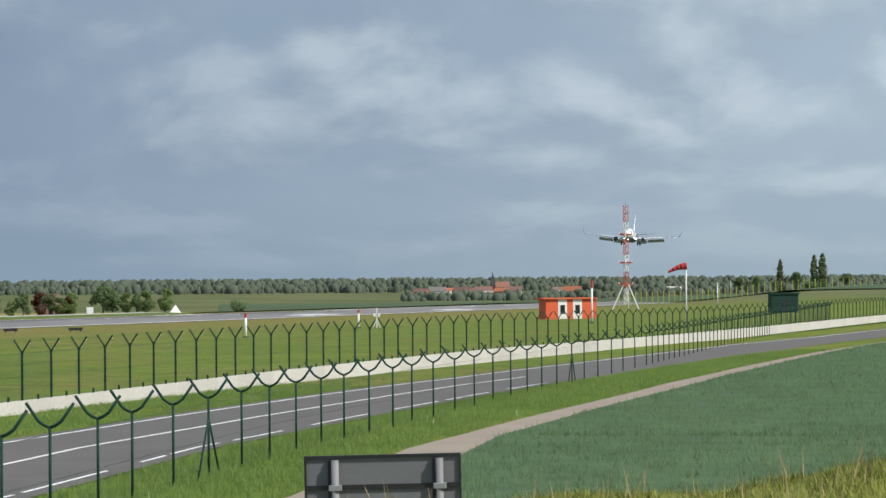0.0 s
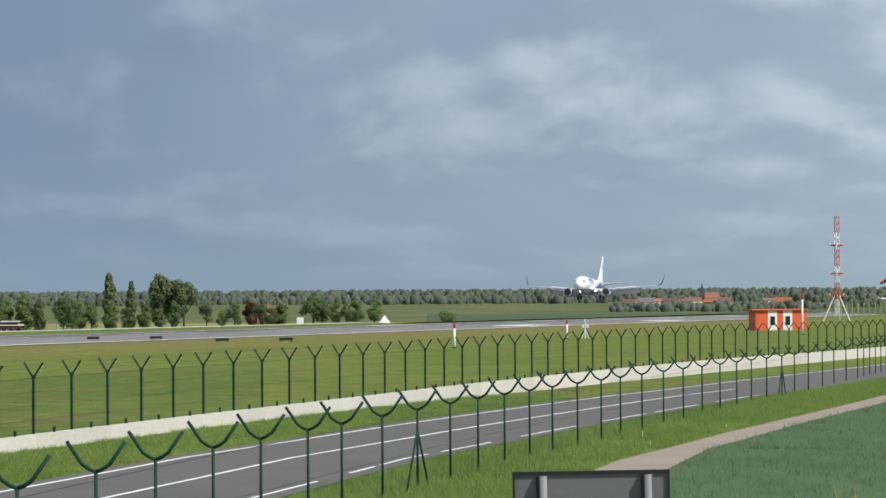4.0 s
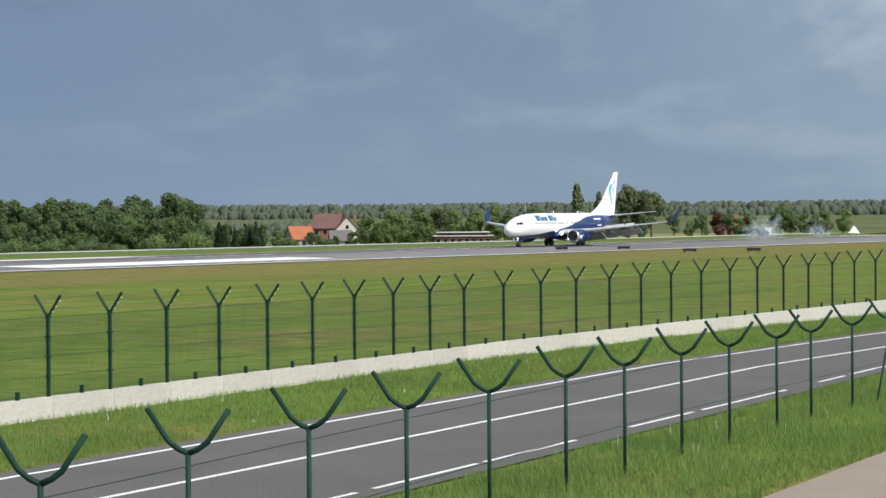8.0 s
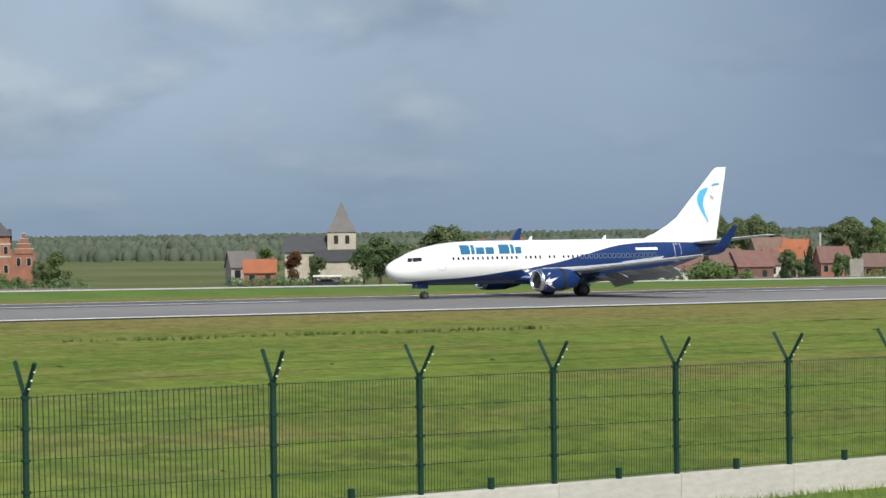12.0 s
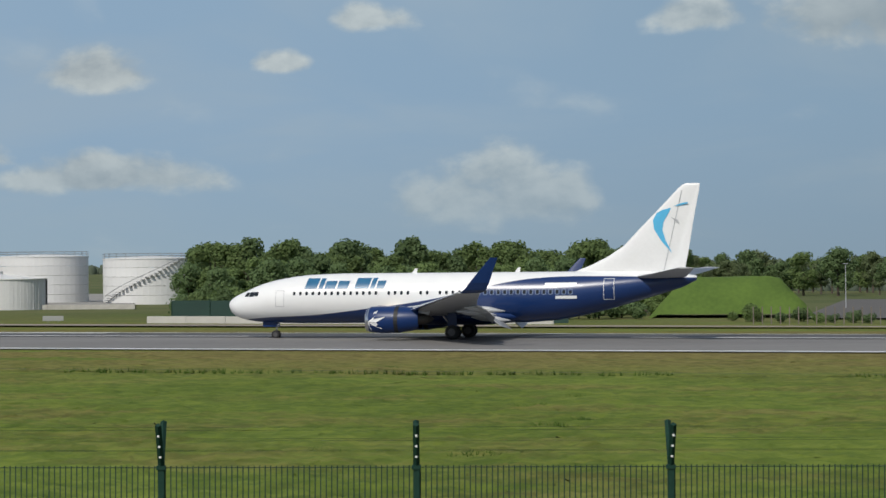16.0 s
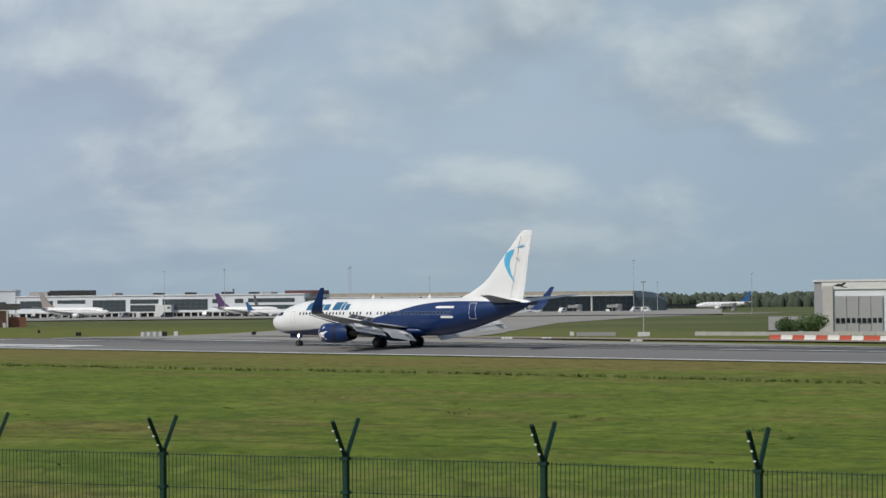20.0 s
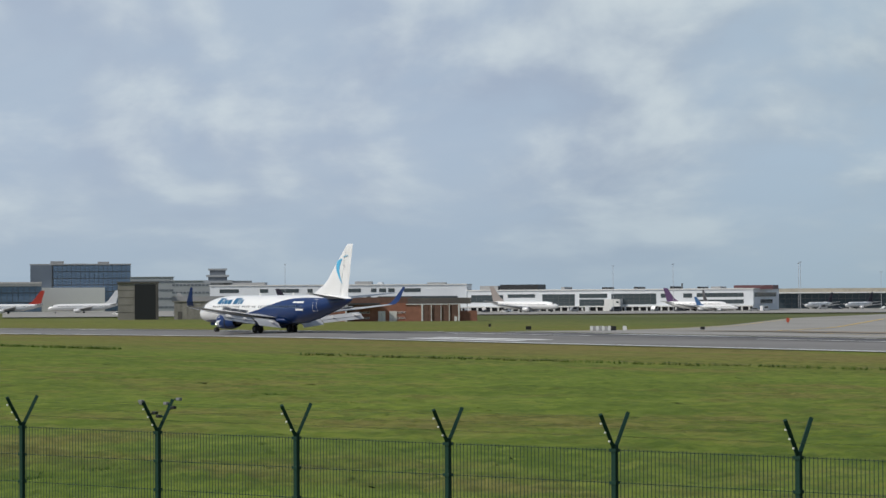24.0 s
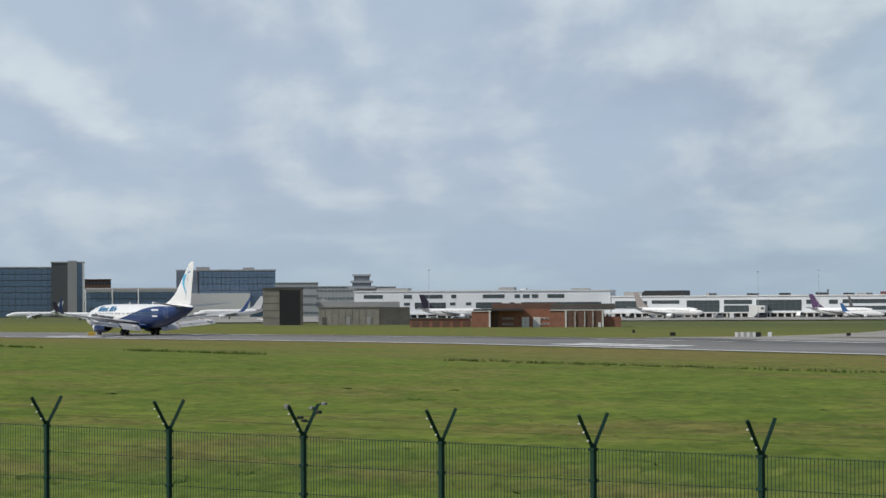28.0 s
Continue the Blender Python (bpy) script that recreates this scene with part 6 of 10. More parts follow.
church()
tree("round_b", 45.70, 510, 9.5), tree("round_b", 45.34, 505, 8.0), tree("round_b", 46.13, 508, 8.2), tree("round_c", 47.14, 515, 12.0), tree("round_c", 46.87, 518, 10.5), tree("tall_b", 47.42, 512, 10.0)
tree("copper", 43.81, 520, 6.8), tree("round_c", 44.30, 512, 6.0), tree("round_a", 43.23, 560, 7.6), tree("round_b", 46.68, 505, 6.5)
tree("round_a", 49.98, 505, 4.4), tree("round_a", 50.23, 506, 4.2), tree("pine", 50.80, 520, 6.6), tree("bush_a", 48.84, 502, 2.6), tree("round_c", 49.15, 505, 3.2)
hedge(49.52, 51.42, 500, 2.6, 1.6, "green garden hedge beside the runway", LEAF_B, 62)
hedge(42.48, 45.15, 500, 1.8, 1.2, "low garden hedge beside the runway", LEAF_B, 63)


def garden_fence(h0, h1, d, mat, height, label, step=2.2):
    (x0, y0), (x1, y1) = polar(h0, d), polar(h1, d)
    ln = math.hypot(x1 - x0, y1 - y0)
    k = int(ln / step)
    f = thing("garden_fence", label, "fence", at=Matrix())
    for i in range(k):
        xa, ya = x0 + (x1 - x0) * i / k, y0 + (y1 - y0) * i / k
        xb, yb = x0 + (x1 - x0) * (i + 1) / k, y0 + (y1 - y0) * (i + 1) / k
        bm = boxm(0, -0.03, -0.2, ln / k - 0.12, 0.03, height, 0.01)
        part("board_panel", bm, mat, f, m=pose(xa, ya, ground_z(xa, ya), 0, 0, math.degrees(math.atan2(yb - ya, xb - xa))))
        part("post", boxm(-0.06, -0.06, -0.2, 0.06, 0.06, height + 0.15), OLDCONC, f, m=pose(xa, ya, ground_z(xa, ya)))
    return f


GREYWOOD = material("weathered_grey_wood", (0.20, 0.17, 0.14), 0.85, vary=0.3, scale=1, fine=9, tint=0.15)
garden_fence(46.50, 48.59, 498, GREYWOOD, 1.7, "weathered grey board fence behind gardens")
garden_fence(53.43, 58.44, 520, GREYWOOD, 1.0, "low weathered fence along the gardens", 4.0)
for hh in (44.54, 48.69):
    x_, y_ = polar(hh, 498)
    cp = thing("carport", "small open carport with a white roof", "carport", "carports", at=put(x_, y_, 0, -hh))
    part("roof", boxm(-2.8, -2, 1.9, 2.8, 2, 2.15, 0.03), WHITEPAINT, cp, "white roof")
    for px in (-2.5, 2.5):
        for py in (-1.7, 1.7):
            part("post", boxm(px - 0.06, py - 0.06, -0.2, px + 0.06, py + 0.06, 1.92), GREYWOOD, cp)
    vehicle(x_, y_, -hh, CARDARK, "dark car parked under a carport")

# trees, gabled brick mansion and garden houses
tree_row(["round_a", "round_b", "round_c", "tall_c", "round_b"], 30.09, 34.87, 450, 500, 22, 11.5, 16.0, 71, "grove behind the gardens")
tree_row(["round_b", "bush_b", "round_a"], 29.87, 35.79, 420, 440, 18, 4.0, 7.5, 72, "grove behind the gardens")
tree("poplar", 33.77, 440, 16.2), tree("round_a", 36.46, 470, 9.4), tree("round_a", 35.98, 480, 8.6)


def mansion():
    hd_ = 37.40
    x, y = polar(hd_, 470)
    m = thing("mansion", "ornate red brick mansion with stepped gable and slate tower roof", "house", at=put(x, y, 0, -hd_))
    part("wall", boxm(-5.2, -4, -2, 2.5, 4, 8.2), BRICK, m)
    part("wing", boxm(2.5, -3.4, -2, 6.6, 3, 6.8), BRICK, m)
    part("tower", boxm(-2.4, -4.6, -2, 2.2, -0.6, 10.0), BRICK, m, "square brick tower")
    for z in (6.2, 8.4, 9.9):
        part("stone_band", boxm(-2.5, -4.72, z, 2.3, -4.58, z + 0.3), STONE, m, "pale stone band")
    bm = bmesh.new()
    v = [bm.verts.new(p) for p in ((-2.8, -5.0, 10.0), (2.6, -5.0, 10.0), (2.6, -0.2, 10.0), (-2.8, -0.2, 10.0))]
    t = bm.verts.new((-0.1, -2.6, 13.2))
    bm.faces.new(v)
    for i in range(4):
        bm.faces.new((v[i], v[(i + 1) % 4], t))
    part("tower_roof", bm, SLATE, m, "slate pyramid roof")
    bm = bmesh.new()
    loft(bm, [[(xx, -4.4, 8.1), (xx, 0, 11.2), (xx, 4.4, 8.1)] for xx in (-5.5, 2.5)])
    part("roof", bm, SLATE, m)
    for i in range(4):
        part("gable_step", boxm(2.9 + 0.45 * i, -3.55, 6.8 + 0.9 * i, 6.2 - 0.45 * i, -3.1, 7.7 + 0.9 * i), BRICK, m)
        part("stone_cap", boxm(2.85 + 0.45 * i, -3.6, 7.62 + 0.9 * i, 6.25 - 0.45 * i, -3.05, 7.75 + 0.9 * i), STONE, m)
    for wx in (-1.5, 0, 1.4):
        window(m, wx, -4.6, 6.7, 0.8, 1.5, frame_mat=STONE), window(m, wx, -4.6, 3.4, 0.8, 1.5, frame_mat=STONE)
    for wx in (3.6, 5.4):
        window(m, wx, -3.4, 4.6, 0.8, 1.5, frame_mat=STONE)


mansion()
for hh_, kk_, dd_, sz_ in ((36.95, "round_a", 440, 7.6), (36.55, "bush_b", 436, 3.6), (37.40, "bush_a", 440, 3.8), (37.86, "bush_b", 442, 3.2), (38.29, "round_c", 442, 6.0), (38.61, "round_a", 446, 7.4)):
    tree(kk_, hh_, dd_, sz_)
hedge(34.08, 39.31, 408, 1.9, 1.6, "dark wild hedge behind the garden fence", LEAF_B, 85)
house(36.26, 440, 5.9, 7.0, 3.0, 6.4, WHITEWALL, ORANGE_TILE, "garden house with an orange tiled roof", -20, gable="y", windows=2)
house(35.98, 415, 7.2, 6.0, 1.9, 3.6, GREYWALL, BROWN_TILE, "low brown-roofed shed among bushes", 5, windows=2, chimney=False, name="shed")
house(31.42, 436, 4.7, 7.0, 3.0, 6.2, BRICK, ORANGE_TILE, "brick cottage with an orange gable roof", 35, gable="y", windows=2)
house(32.00, 432, 5.4, 7.0, 2.8, 5.2, WHITEWALL, BROWN_TILE, "bungalow with dark solar panels on its brown roof", 0, windows=3)
house(33.03, 430, 8.4, 8.0, 2.8, 5.4, BRICK, RED_TILE, "red-roofed bungalow behind a hedge", 8, windows=3)
house(33.46, 445, 7.7, 8.0, 3.6, 7.0, BRICK, RED_TILE, "larger red-roofed brick house behind the hedge", -10, windows=3)
x_, y_ = polar(32.00, 428.2)
bm = bmesh.new()
for i in range(4):
    v = [bm.verts.new(p) for p in ((-2.2 + 1.12 * i, -2.9, 3.32), (-1.14 + 1.12 * i, -2.9, 3.32), (-1.14 + 1.12 * i, -0.9, 4.75), (-2.2 + 1.12 * i, -0.9, 4.75))]
    bm.faces.new(v)
solo("solar_panels", bm, CARDARK, "dark blue solar panels on a bungalow roof", "solar panel", m=put(x_, y_, 0.2, -32.00))
hedge(35.06, 36.89, 412, 2.0, 1.6, "wild green garden hedge", LEAF_A, 73)
hedge(36.71, 39.07, 410, 3.0, 1.8, "tall clipped hedge beside the runway", LEAF_B, 74)
garden_fence(34.69, 39.31, 402, GREYWOOD, 1.3, "low grey garden fence beside the runway", 2.6)


# ---------------------------------------------------------------- airport side: buildings


def facade_building(head, d, w, H, depth, wall, label, floors=2, bays=8, glass=None, name="building", turn=0.0, band=0.5, parapet=None, fill=0.72, skip=()):
    """A flat-roofed building: body, roof edge and single panes in rows; its front stands at the given distance."""
    x, y = polar(head, d)
    b = thing(name, label, "building", at=put(x, y, 0, -head + turn))
    part("body", boxm(-w / 2, 0, -2, w / 2, depth, H), wall, b)
    part("roof_edge", boxm(-w / 2 - 0.3, -0.3, H, w / 2 + 0.3, depth + 0.3, H + 0.35), parapet or wall, b)
    fh = H / floors
    bw = w / bays
    pane = mesh_ob("pane", boxm(-bw * fill / 2, -0.10, 0, bw * fill / 2, 0.02, fh * band), glass or DARKGLASS)
    for fl in range(floors):
        if fl in skip:
            continue
        for i in range(bays):
            part("pane", pane, None, b, m=Matrix.Translation((-w / 2 + bw * (i + 0.5), 0, fl * fh + fh * (1 - band) * 0.45)))
    return b


def prism(parent, name, mat, x0, y0, x1, y1, z0, z1, label=""):
    return part(name, boxm(x0, y0, z0, x1, y1, z1), mat, parent, label)


# village on the far side of the runway
for hh, dd, w_, H_, rf, wl, lb in (
        (22.45, 378, 5.8, 6.7, BROWN_TILE, BROWNBRICK, "end-of-terrace brown brick house with a brown tiled roof"),
        (23.29, 381, 5.4, 6.7, GREY_TILE, BROWNBRICK, "two-storey brick terraced house with a grey roof"),
        (24.10, 384, 5.7, 6.4, SLATE, BRICK, "two-storey brick terraced house with a slate roof"),
        (24.87, 387, 4.8, 6.0, SLATE, GREYWALL, "end-of-terrace house with a black slate roof")):
    house(hh, dd + 3, w_ / 0.93, 8.0, H_ * 0.60, H_, wl, rf, lb, 22, windows=3, floors=2, skylights=2 if rf == SLATE else 0, door=False)
house(25.88, 396, 6.9, 6.0, 2.6, 4.2, GREYWALL, RED_TILE, "low shed with a red tiled roof", 0, windows=2, chimney=False, name="shed")


def bungalow(head, d, w, H, wall, roof, label, turn=0, hip=2.5, windows=4, depth=10.0, eave=0.48, gable="x"):
    h = house(head, d + depth / 2, w, depth, H * eave, H, wall, roof, label, turn, gable=gable, hip=hip if gable == "x" else 0, windows=windows)
    part("fascia", boxm(-w / 2 - 0.3, -depth / 2 - 0.42, H * eave - 0.36, w / 2 + 0.3, -depth / 2 - 0.36, H * eave - 0.20), WHITEPAINT, h, "white painted eaves board")
    return h


bungalow(20.38, 382, 12.4, 4.5, TANWALL, TAUPE_TILE, "tan bungalow with a wide grey-brown hipped roof", 5, 4.8, 5, 9.0, 0.42)
bungalow(19.61, 404, 6.9, 5.8, GREYWALL, GREY_TILE, "two-storey grey house with a grey tiled roof", -6, 0, 3, 8.0, 0.66)
bungalow(20.67, 430, 7.4, 7.2, BRICK, ORANGE_TILE, "brick house with a large orange hipped roof", 8, 3.4, 3, 8.0, 0.56)
bungalow(19.97, 440, 2.9, 6.4, BRICK, ORANGE_TILE, "small house with an orange roof among trees", 0, 1.0, 2, 6.0, 0.6)
bungalow(21.26, 425, 1.7, 5.1, BRICK, RED_TILE, "narrow brick house with a red roof", 0, 0, 2, 6.0, 0.6)
bungalow(18.44, 386, 8.3, 5.7, WHITEWALL, TAUPE_TILE, "white house with a brown-grey hipped tile roof", 30, 3.2, 3, 8.0, 0.5)
bungalow(16.36, 394, 16.9, 5.6, GREYWALL, SLATE, "long bungalow with a dark slate hipped roof", -4, 5.0, 6, 11.0)
for hh, kk, dd, sz in ((21.83, "bush_a", 383, 2.3), (20.07, "bush_a", 382, 2.6), (18.47, "bush_a", 383, 3.4), (19.17, "bush_b", 384, 2.2), (15.02, "tall_a", 392, 6.0), (14.77, "bush_b", 392, 3.4), (17.63, "round_a", 398, 4.6), (19.47, "bush_b", 386, 2.2), (19.74, "tall_c", 640, 10.8), (19.91, "tall_c", 645, 10.0),
                       (25.53, "round_b", 400, 4.0), (26.77, "round_b", 410, 8.0), (27.39, "round_a", 420, 9.5), (28.01, "round_c", 420, 10.0), (28.63, "round_b", 410, 9.0), (29.25, "round_a", 430, 11.0), (29.81, "round_b", 425, 11.0)):
    tree(kk, hh, dd, sz)
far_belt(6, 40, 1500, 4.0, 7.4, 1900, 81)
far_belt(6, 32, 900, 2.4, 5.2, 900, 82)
house(25.53, 425, 5.5, 7.0, 4.6, 7.4, BRICK, BROWN_TILE, "brick house with a brown roof behind the terrace", -20, windows=2, floors=2)
for px_, hh_, rl_, lb_ in ((25.16, 6.4, ORANGE_TILE, "small distant house with an orange roof"), (25.78, 7.0, RED_TILE, "distant brick house with a red roof"), (26.09, 6.2, ORANGE_TILE, "small distant house with an orange roof"), (24.45, 7.0, RED_TILE, "distant brick house with a red roof")):
    house(px_, 560, 4.1, 6.0, hh_ * 0.6, hh_, BRICK, rl_, lb_, 8, windows=2, chimney=False)
solo("garden_wall", boxm(-2.3, -0.12, -0.3, 2.3, 0.12, 1.9), WHITEWALL, "low white garden wall beside the terrace", "wall", m=put(*polar(21.75, 384), 0, -21.75))
hedge(15.94, 19.39, 386, 1.3, 1.0, "low clipped garden hedge before the houses", LEAF_B, 82)


def black_hall():
    h, d, w, H = 22.61, 780, 32.4, 9.0
    x, y = polar(h, d)
    b = thing("hall", "black angular modern hall with a lime green panel", "building", at=put(x, y, 0, -h))
    bm = bmesh.new()
    prof = [(-w / 2, -2), (-w / 2, H), (-w * 0.14, H * 0.80), (w * 0.05, H * 0.80), (w / 2, H * 0.92), (w / 2, -2)]
    loft(bm, [[(px, py, pz) for px, pz in prof] for py in (0, 22)])
    part("body", bm, CLADDARK, b)
    part("grey_roof", boxm(w * 0.08, 3, H * 0.86, w * 0.42, 20, H * 1.0), CLADGREY, b, "grey raised roof light")
    prism(b, "lime_panel", LIME, -w * 0.02, 2, w * 0.12, 2.3, H * 0.86, H * 0.97, "lime green cladding panel")


black_hall()
hedge(21.04, 23.16, 560, 3.4, 3.0, "wild green hedge behind the terrace", LEAF_B, 83)
hedge(18.66, 21.22, 560, 2.6, 3.0, "wild green hedge behind the village", LEAF_A, 84)


def spire_church():
    h, d, w, H = 26.58, 1300, 5.2, 13.0
    x, y = polar(h, d)
    c = thing("church", "distant stone church tower with a slim slate spire", "church", at=put(x, y, 0, -h))
    prism(c, "tower", GREYWALL, -w / 2, -w / 2, w / 2, w / 2, -2, H)
    top = H + 13.2
    bm = bmesh.new()
    q = [bm.verts.new((sx * w * 0.52, sy * w * 0.52, H)) for sx, sy in ((-1, -1), (1, -1), (1, 1), (-1, 1))]
    q2 = [bm.verts.new((sx * w * 0.26, sy * w * 0.26, H + 3.5)) for sx, sy in ((-1, -1), (1, -1), (1, 1), (-1, 1))]
    t = bm.verts.new((0, 0, top))
    bm.faces.new(q)
    for i in range(4):
        bm.faces.new((q[i], q[(i + 1) % 4], q2[(i + 1) % 4], q2[i])), bm.faces.new((q2[i], q2[(i + 1) % 4], t))
    part("spire", bm, SLATE, c, "slim slate spire")
    for sx in (-0.22, 0.22):
        part("belfry_opening", boxm(w * sx - 0.5, -w / 2 - 0.05, H - 4, w * sx + 0.5, -w / 2 + 0.05, H - 1.5), BLACKM, c)


spire_church()


TOWERGREY = material("pale_grey_tower_concrete", (0.50, 0.52, 0.54), 0.7, vary=0.12, scale=0.3, fine=3)


def control_tower():
    h, d, w, H = 16.11, 900, 14.2, 38.9
    x, y = polar(h, d)
    c = thing("control_tower", "white airport control tower with green-tinted glass cab", "tower", at=put(x, y, 0, -h + 20))
    k = 8

    def drum(name, mat, r0, r1, z0, z1, label=""):
        part(name, loftm([[(r * math.cos(6.2832 * (j + 0.5) / k), r * math.sin(6.2832 * (j + 0.5) / k), z) for j in range(k)] for r, z in ((r0, z0), (r1, z1))]), mat, c, label)
    R = w / 2 * 1.04
    drum("shaft_core", CLADDARK, R * 0.30, R * 0.30, -2, H - 18)
    for a in (0.49, 1.95, 3.63, 5.10):
        part("shaft_pillar", boxm(R * 0.22, -R * 0.19, -2, R * 0.60, R * 0.19, H - 18), TOWERGREY, c, "white concrete pillar", m=Euler((0, 0, a)).to_matrix().to_4x4())
    drum("lower_ring", CLADGREY, R * 0.80, R * 0.80, H - 18.6, H - 17.8)
    drum("neck", CLADGREY, R * 0.50, R * 0.50, H - 18, H - 12.6)
    drum("plant_band", CLADDARK, R * 0.60, R * 0.60, H - 16.8, H - 15.4, "dark louvre band")
    drum("upper_ring", CLADGREY, R * 0.84, R * 0.84, H - 14.6, H - 13.8)
    for i in range(3):
        z = H - 13.0 + 2.2 * i
        drum("white_deck", TOWERGREY, R * 0.98, R * 0.98, z, z + 1.65, "white deck band")
        drum("deck_recess", CLADDARK, R * 0.84, R * 0.84, z + 1.65, z + 2.2)
    drum("cab_glass", GREENGLASS, R * 0.66, R * 0.94, H - 6.4, H - 1.3, "dark green cab glazing")
    drum("cab_floor", CLADDARK, R * 0.70, R * 0.70, H - 6.6, H - 6.3)
    for j in range(8):
        a = 6.2832 * (j + 0.5) / 8
        part("mullion", tubem([(R * 0.665 * math.cos(a), R * 0.665 * math.sin(a), H - 6.4), (R * 0.945 * math.cos(a), R * 0.945 * math.sin(a), H - 1.3)], 0.16, 4), CLADDARK, c)
    drum("cab_roof", CLADGREY, R * 1.0, R * 0.96, H - 1.3, H - 0.3)
    drum("roof_hatch", CLADGREY, R * 0.30, R * 0.26, H - 0.3, H + 1.0)
    part("radar", boxm(-1.2, -0.3, H + 1.6, 1.2, 0.3, H + 2.4), CLADGREY, c, "small grey rotating aerial")
    part("radar_stem", tubem([(0, 0, H + 0.9), (0, 0, H + 1.7)], 0.15, 6), STEEL, c)


GREENGLASS = material("green_tinted_glass", (0.02, 0.07, 0.068), 0.1, vary=0.2, scale=0.3, fine=2)
control_tower()


def glass_office():
    h, d, w, H = 13.78, 860, 99.6, 6.9
    x, y = polar(h, d)
    c = thing("glass_office", "long dark glass office with a white portal frame", "building", at=put(x, y, 0, -h))
    prism(c, "body", DARKGLASS, -w / 2, 0, w / 2, 20, -2, H - 1.2)
    prism(c, "roof_slab", WHITEWALL, -w / 2 - 1, -1.5, w / 2 + 1, 21, H - 1.2, H - 0.3, "white roof slab")
    n = 22
    for i in range(n + 1):
        px = -w / 2 + w * i / n
        part("column", boxm(px - 0.25, -0.9, -1, px + 0.25, -0.4, H - 1.2), WHITEWALL, c)
        if i < n:
            for z in (H * 0.33, H * 0.66):
                part("floor_band", boxm(px + 0.3, -0.12, z, px + w / n - 0.3, 0.02, z + 0.45), CLADGREY, c)
    for a, b in ((-0.30, -0.06), (0.08, 0.26)):
        for q in (a, b):
            prism(c, "portal_post", CLADWHITE, w * q - 0.7, -3.0, w * q + 0.7, -1.6, -1, H + 0.8)
        prism(c, "portal_beam", CLADWHITE, w * a, -3.0, w * b, -1.6, H + 0.8, H + 1.9, "white portal beam")
    prism(c, "end_block", GREYWALL, w / 2, 2, w / 2 + 7, 16, -2, H - 0.4)


glass_office()


def light_poles():
    """Banded masts with a platform, and plain grey ones between them."""
    banded = plain = None
    for i, px in enumerate((17.42, 17.66, 17.94, 18.18, 18.32, 18.44, 18.55)):
        dd = 640 + 8 * (i % 3)
        x, y = polar(px, dd)
        m = put(x, y, 0, -px)
        if i in (0, 2, 6):
            if banded:
                copy_thing(banded, m)
                continue
            p = banded = thing("beacon_mast", "red and white banded steel mast with a red platform", "mast", "masts behind the village", at=m)
            for z0, z1, r, mt in ((-1, 6.1, 0.40, MASTRED), (6.1, 9.1, 0.36, WHITEPAINT), (9.1, 13.0, 0.30, MASTRED)):
                part("pole", tubem([(0, 0, z0), (0, 0, z1)], r, 10, r * 0.93), mt, p)
            part("platform", tubem([(0, 0, 12.7), (0, 0, 13.15)], 0.75, 10, 1.25), MASTRED, p)
            for q in range(6):
                ang = math.tau * q / 6
                part("rail_post", tubem([(math.cos(ang), math.sin(ang), 13.1), (math.cos(ang), math.sin(ang), 13.9)], 0.05, 5), MASTRED, p)
            continue
        if plain:
            copy_thing(plain, m)
            continue
        p = plain = thing("floodlight_mast", "slim grey steel mast with a cross arm", "mast", "masts behind the village", at=m)
        part("pole", tubem([(0, 0, -1), (0, 0, 12.8)], 0.30, 10, 0.20), STEEL, p)
        part("cross_arm", boxm(-0.9, -0.2, 12.7, 0.9, 0.2, 12.9), STEEL, p)
        for q in (-0.7, 0, 0.7):
            part("lamp", boxm(q - 0.18, -0.35, 12.9, q + 0.18, 0.15, 13.2, 0.03), STEEL, p)


light_poles()


def earth_mound(head, d, w, H, depth, mat, label, flat=0.35, seed=3):
    rnd = random.Random(seed)
    x, y = polar(head, d)
    bm = bmesh.new()
    rows = []
    for i in range(15):
        u = -1 + 2 * i / 14
        row = []
        for j in range(9):
            v = -1 + 2 * j / 8
            k = clamp((1 - max(abs(u), abs(v) * 0.95)) / (1 - flat), 0, 1) ** 0.9
            row.append(bm.verts.new((u * w / 2, v * depth / 2 + depth / 2, H * k * rnd.uniform(0.97, 1.03) - 0.3)))
        rows.append(row)
    for a, b in zip(rows, rows[1:]):
        for j in range(8):
            bm.faces.new((a[j], b[j], b[j + 1], a[j + 1]))
    return solo("earth_mound", bm, mat, label, "mound", smooth=True, m=put(x, y, 0, -head))


earth_mound(19.29, 620, 15.3, 7.5, 22, MOUNDGRASS, "grassy earth mound behind the houses", 0.3)
earth_mound(7.04, 440, 28.6, 7.1, 26, MOUNDGRASS, "flat-topped green embankment beside the wood", 0.55, 4)
x_, y_ = polar(7.17, 452)
solo("concrete_hut", boxm(-1.5, -1.2, -1, 1.5, 1.2, 5.6, 0.05), OLDCONC, "small concrete hut on the embankment", "hut", m=put(x_, y_, 0, -10))

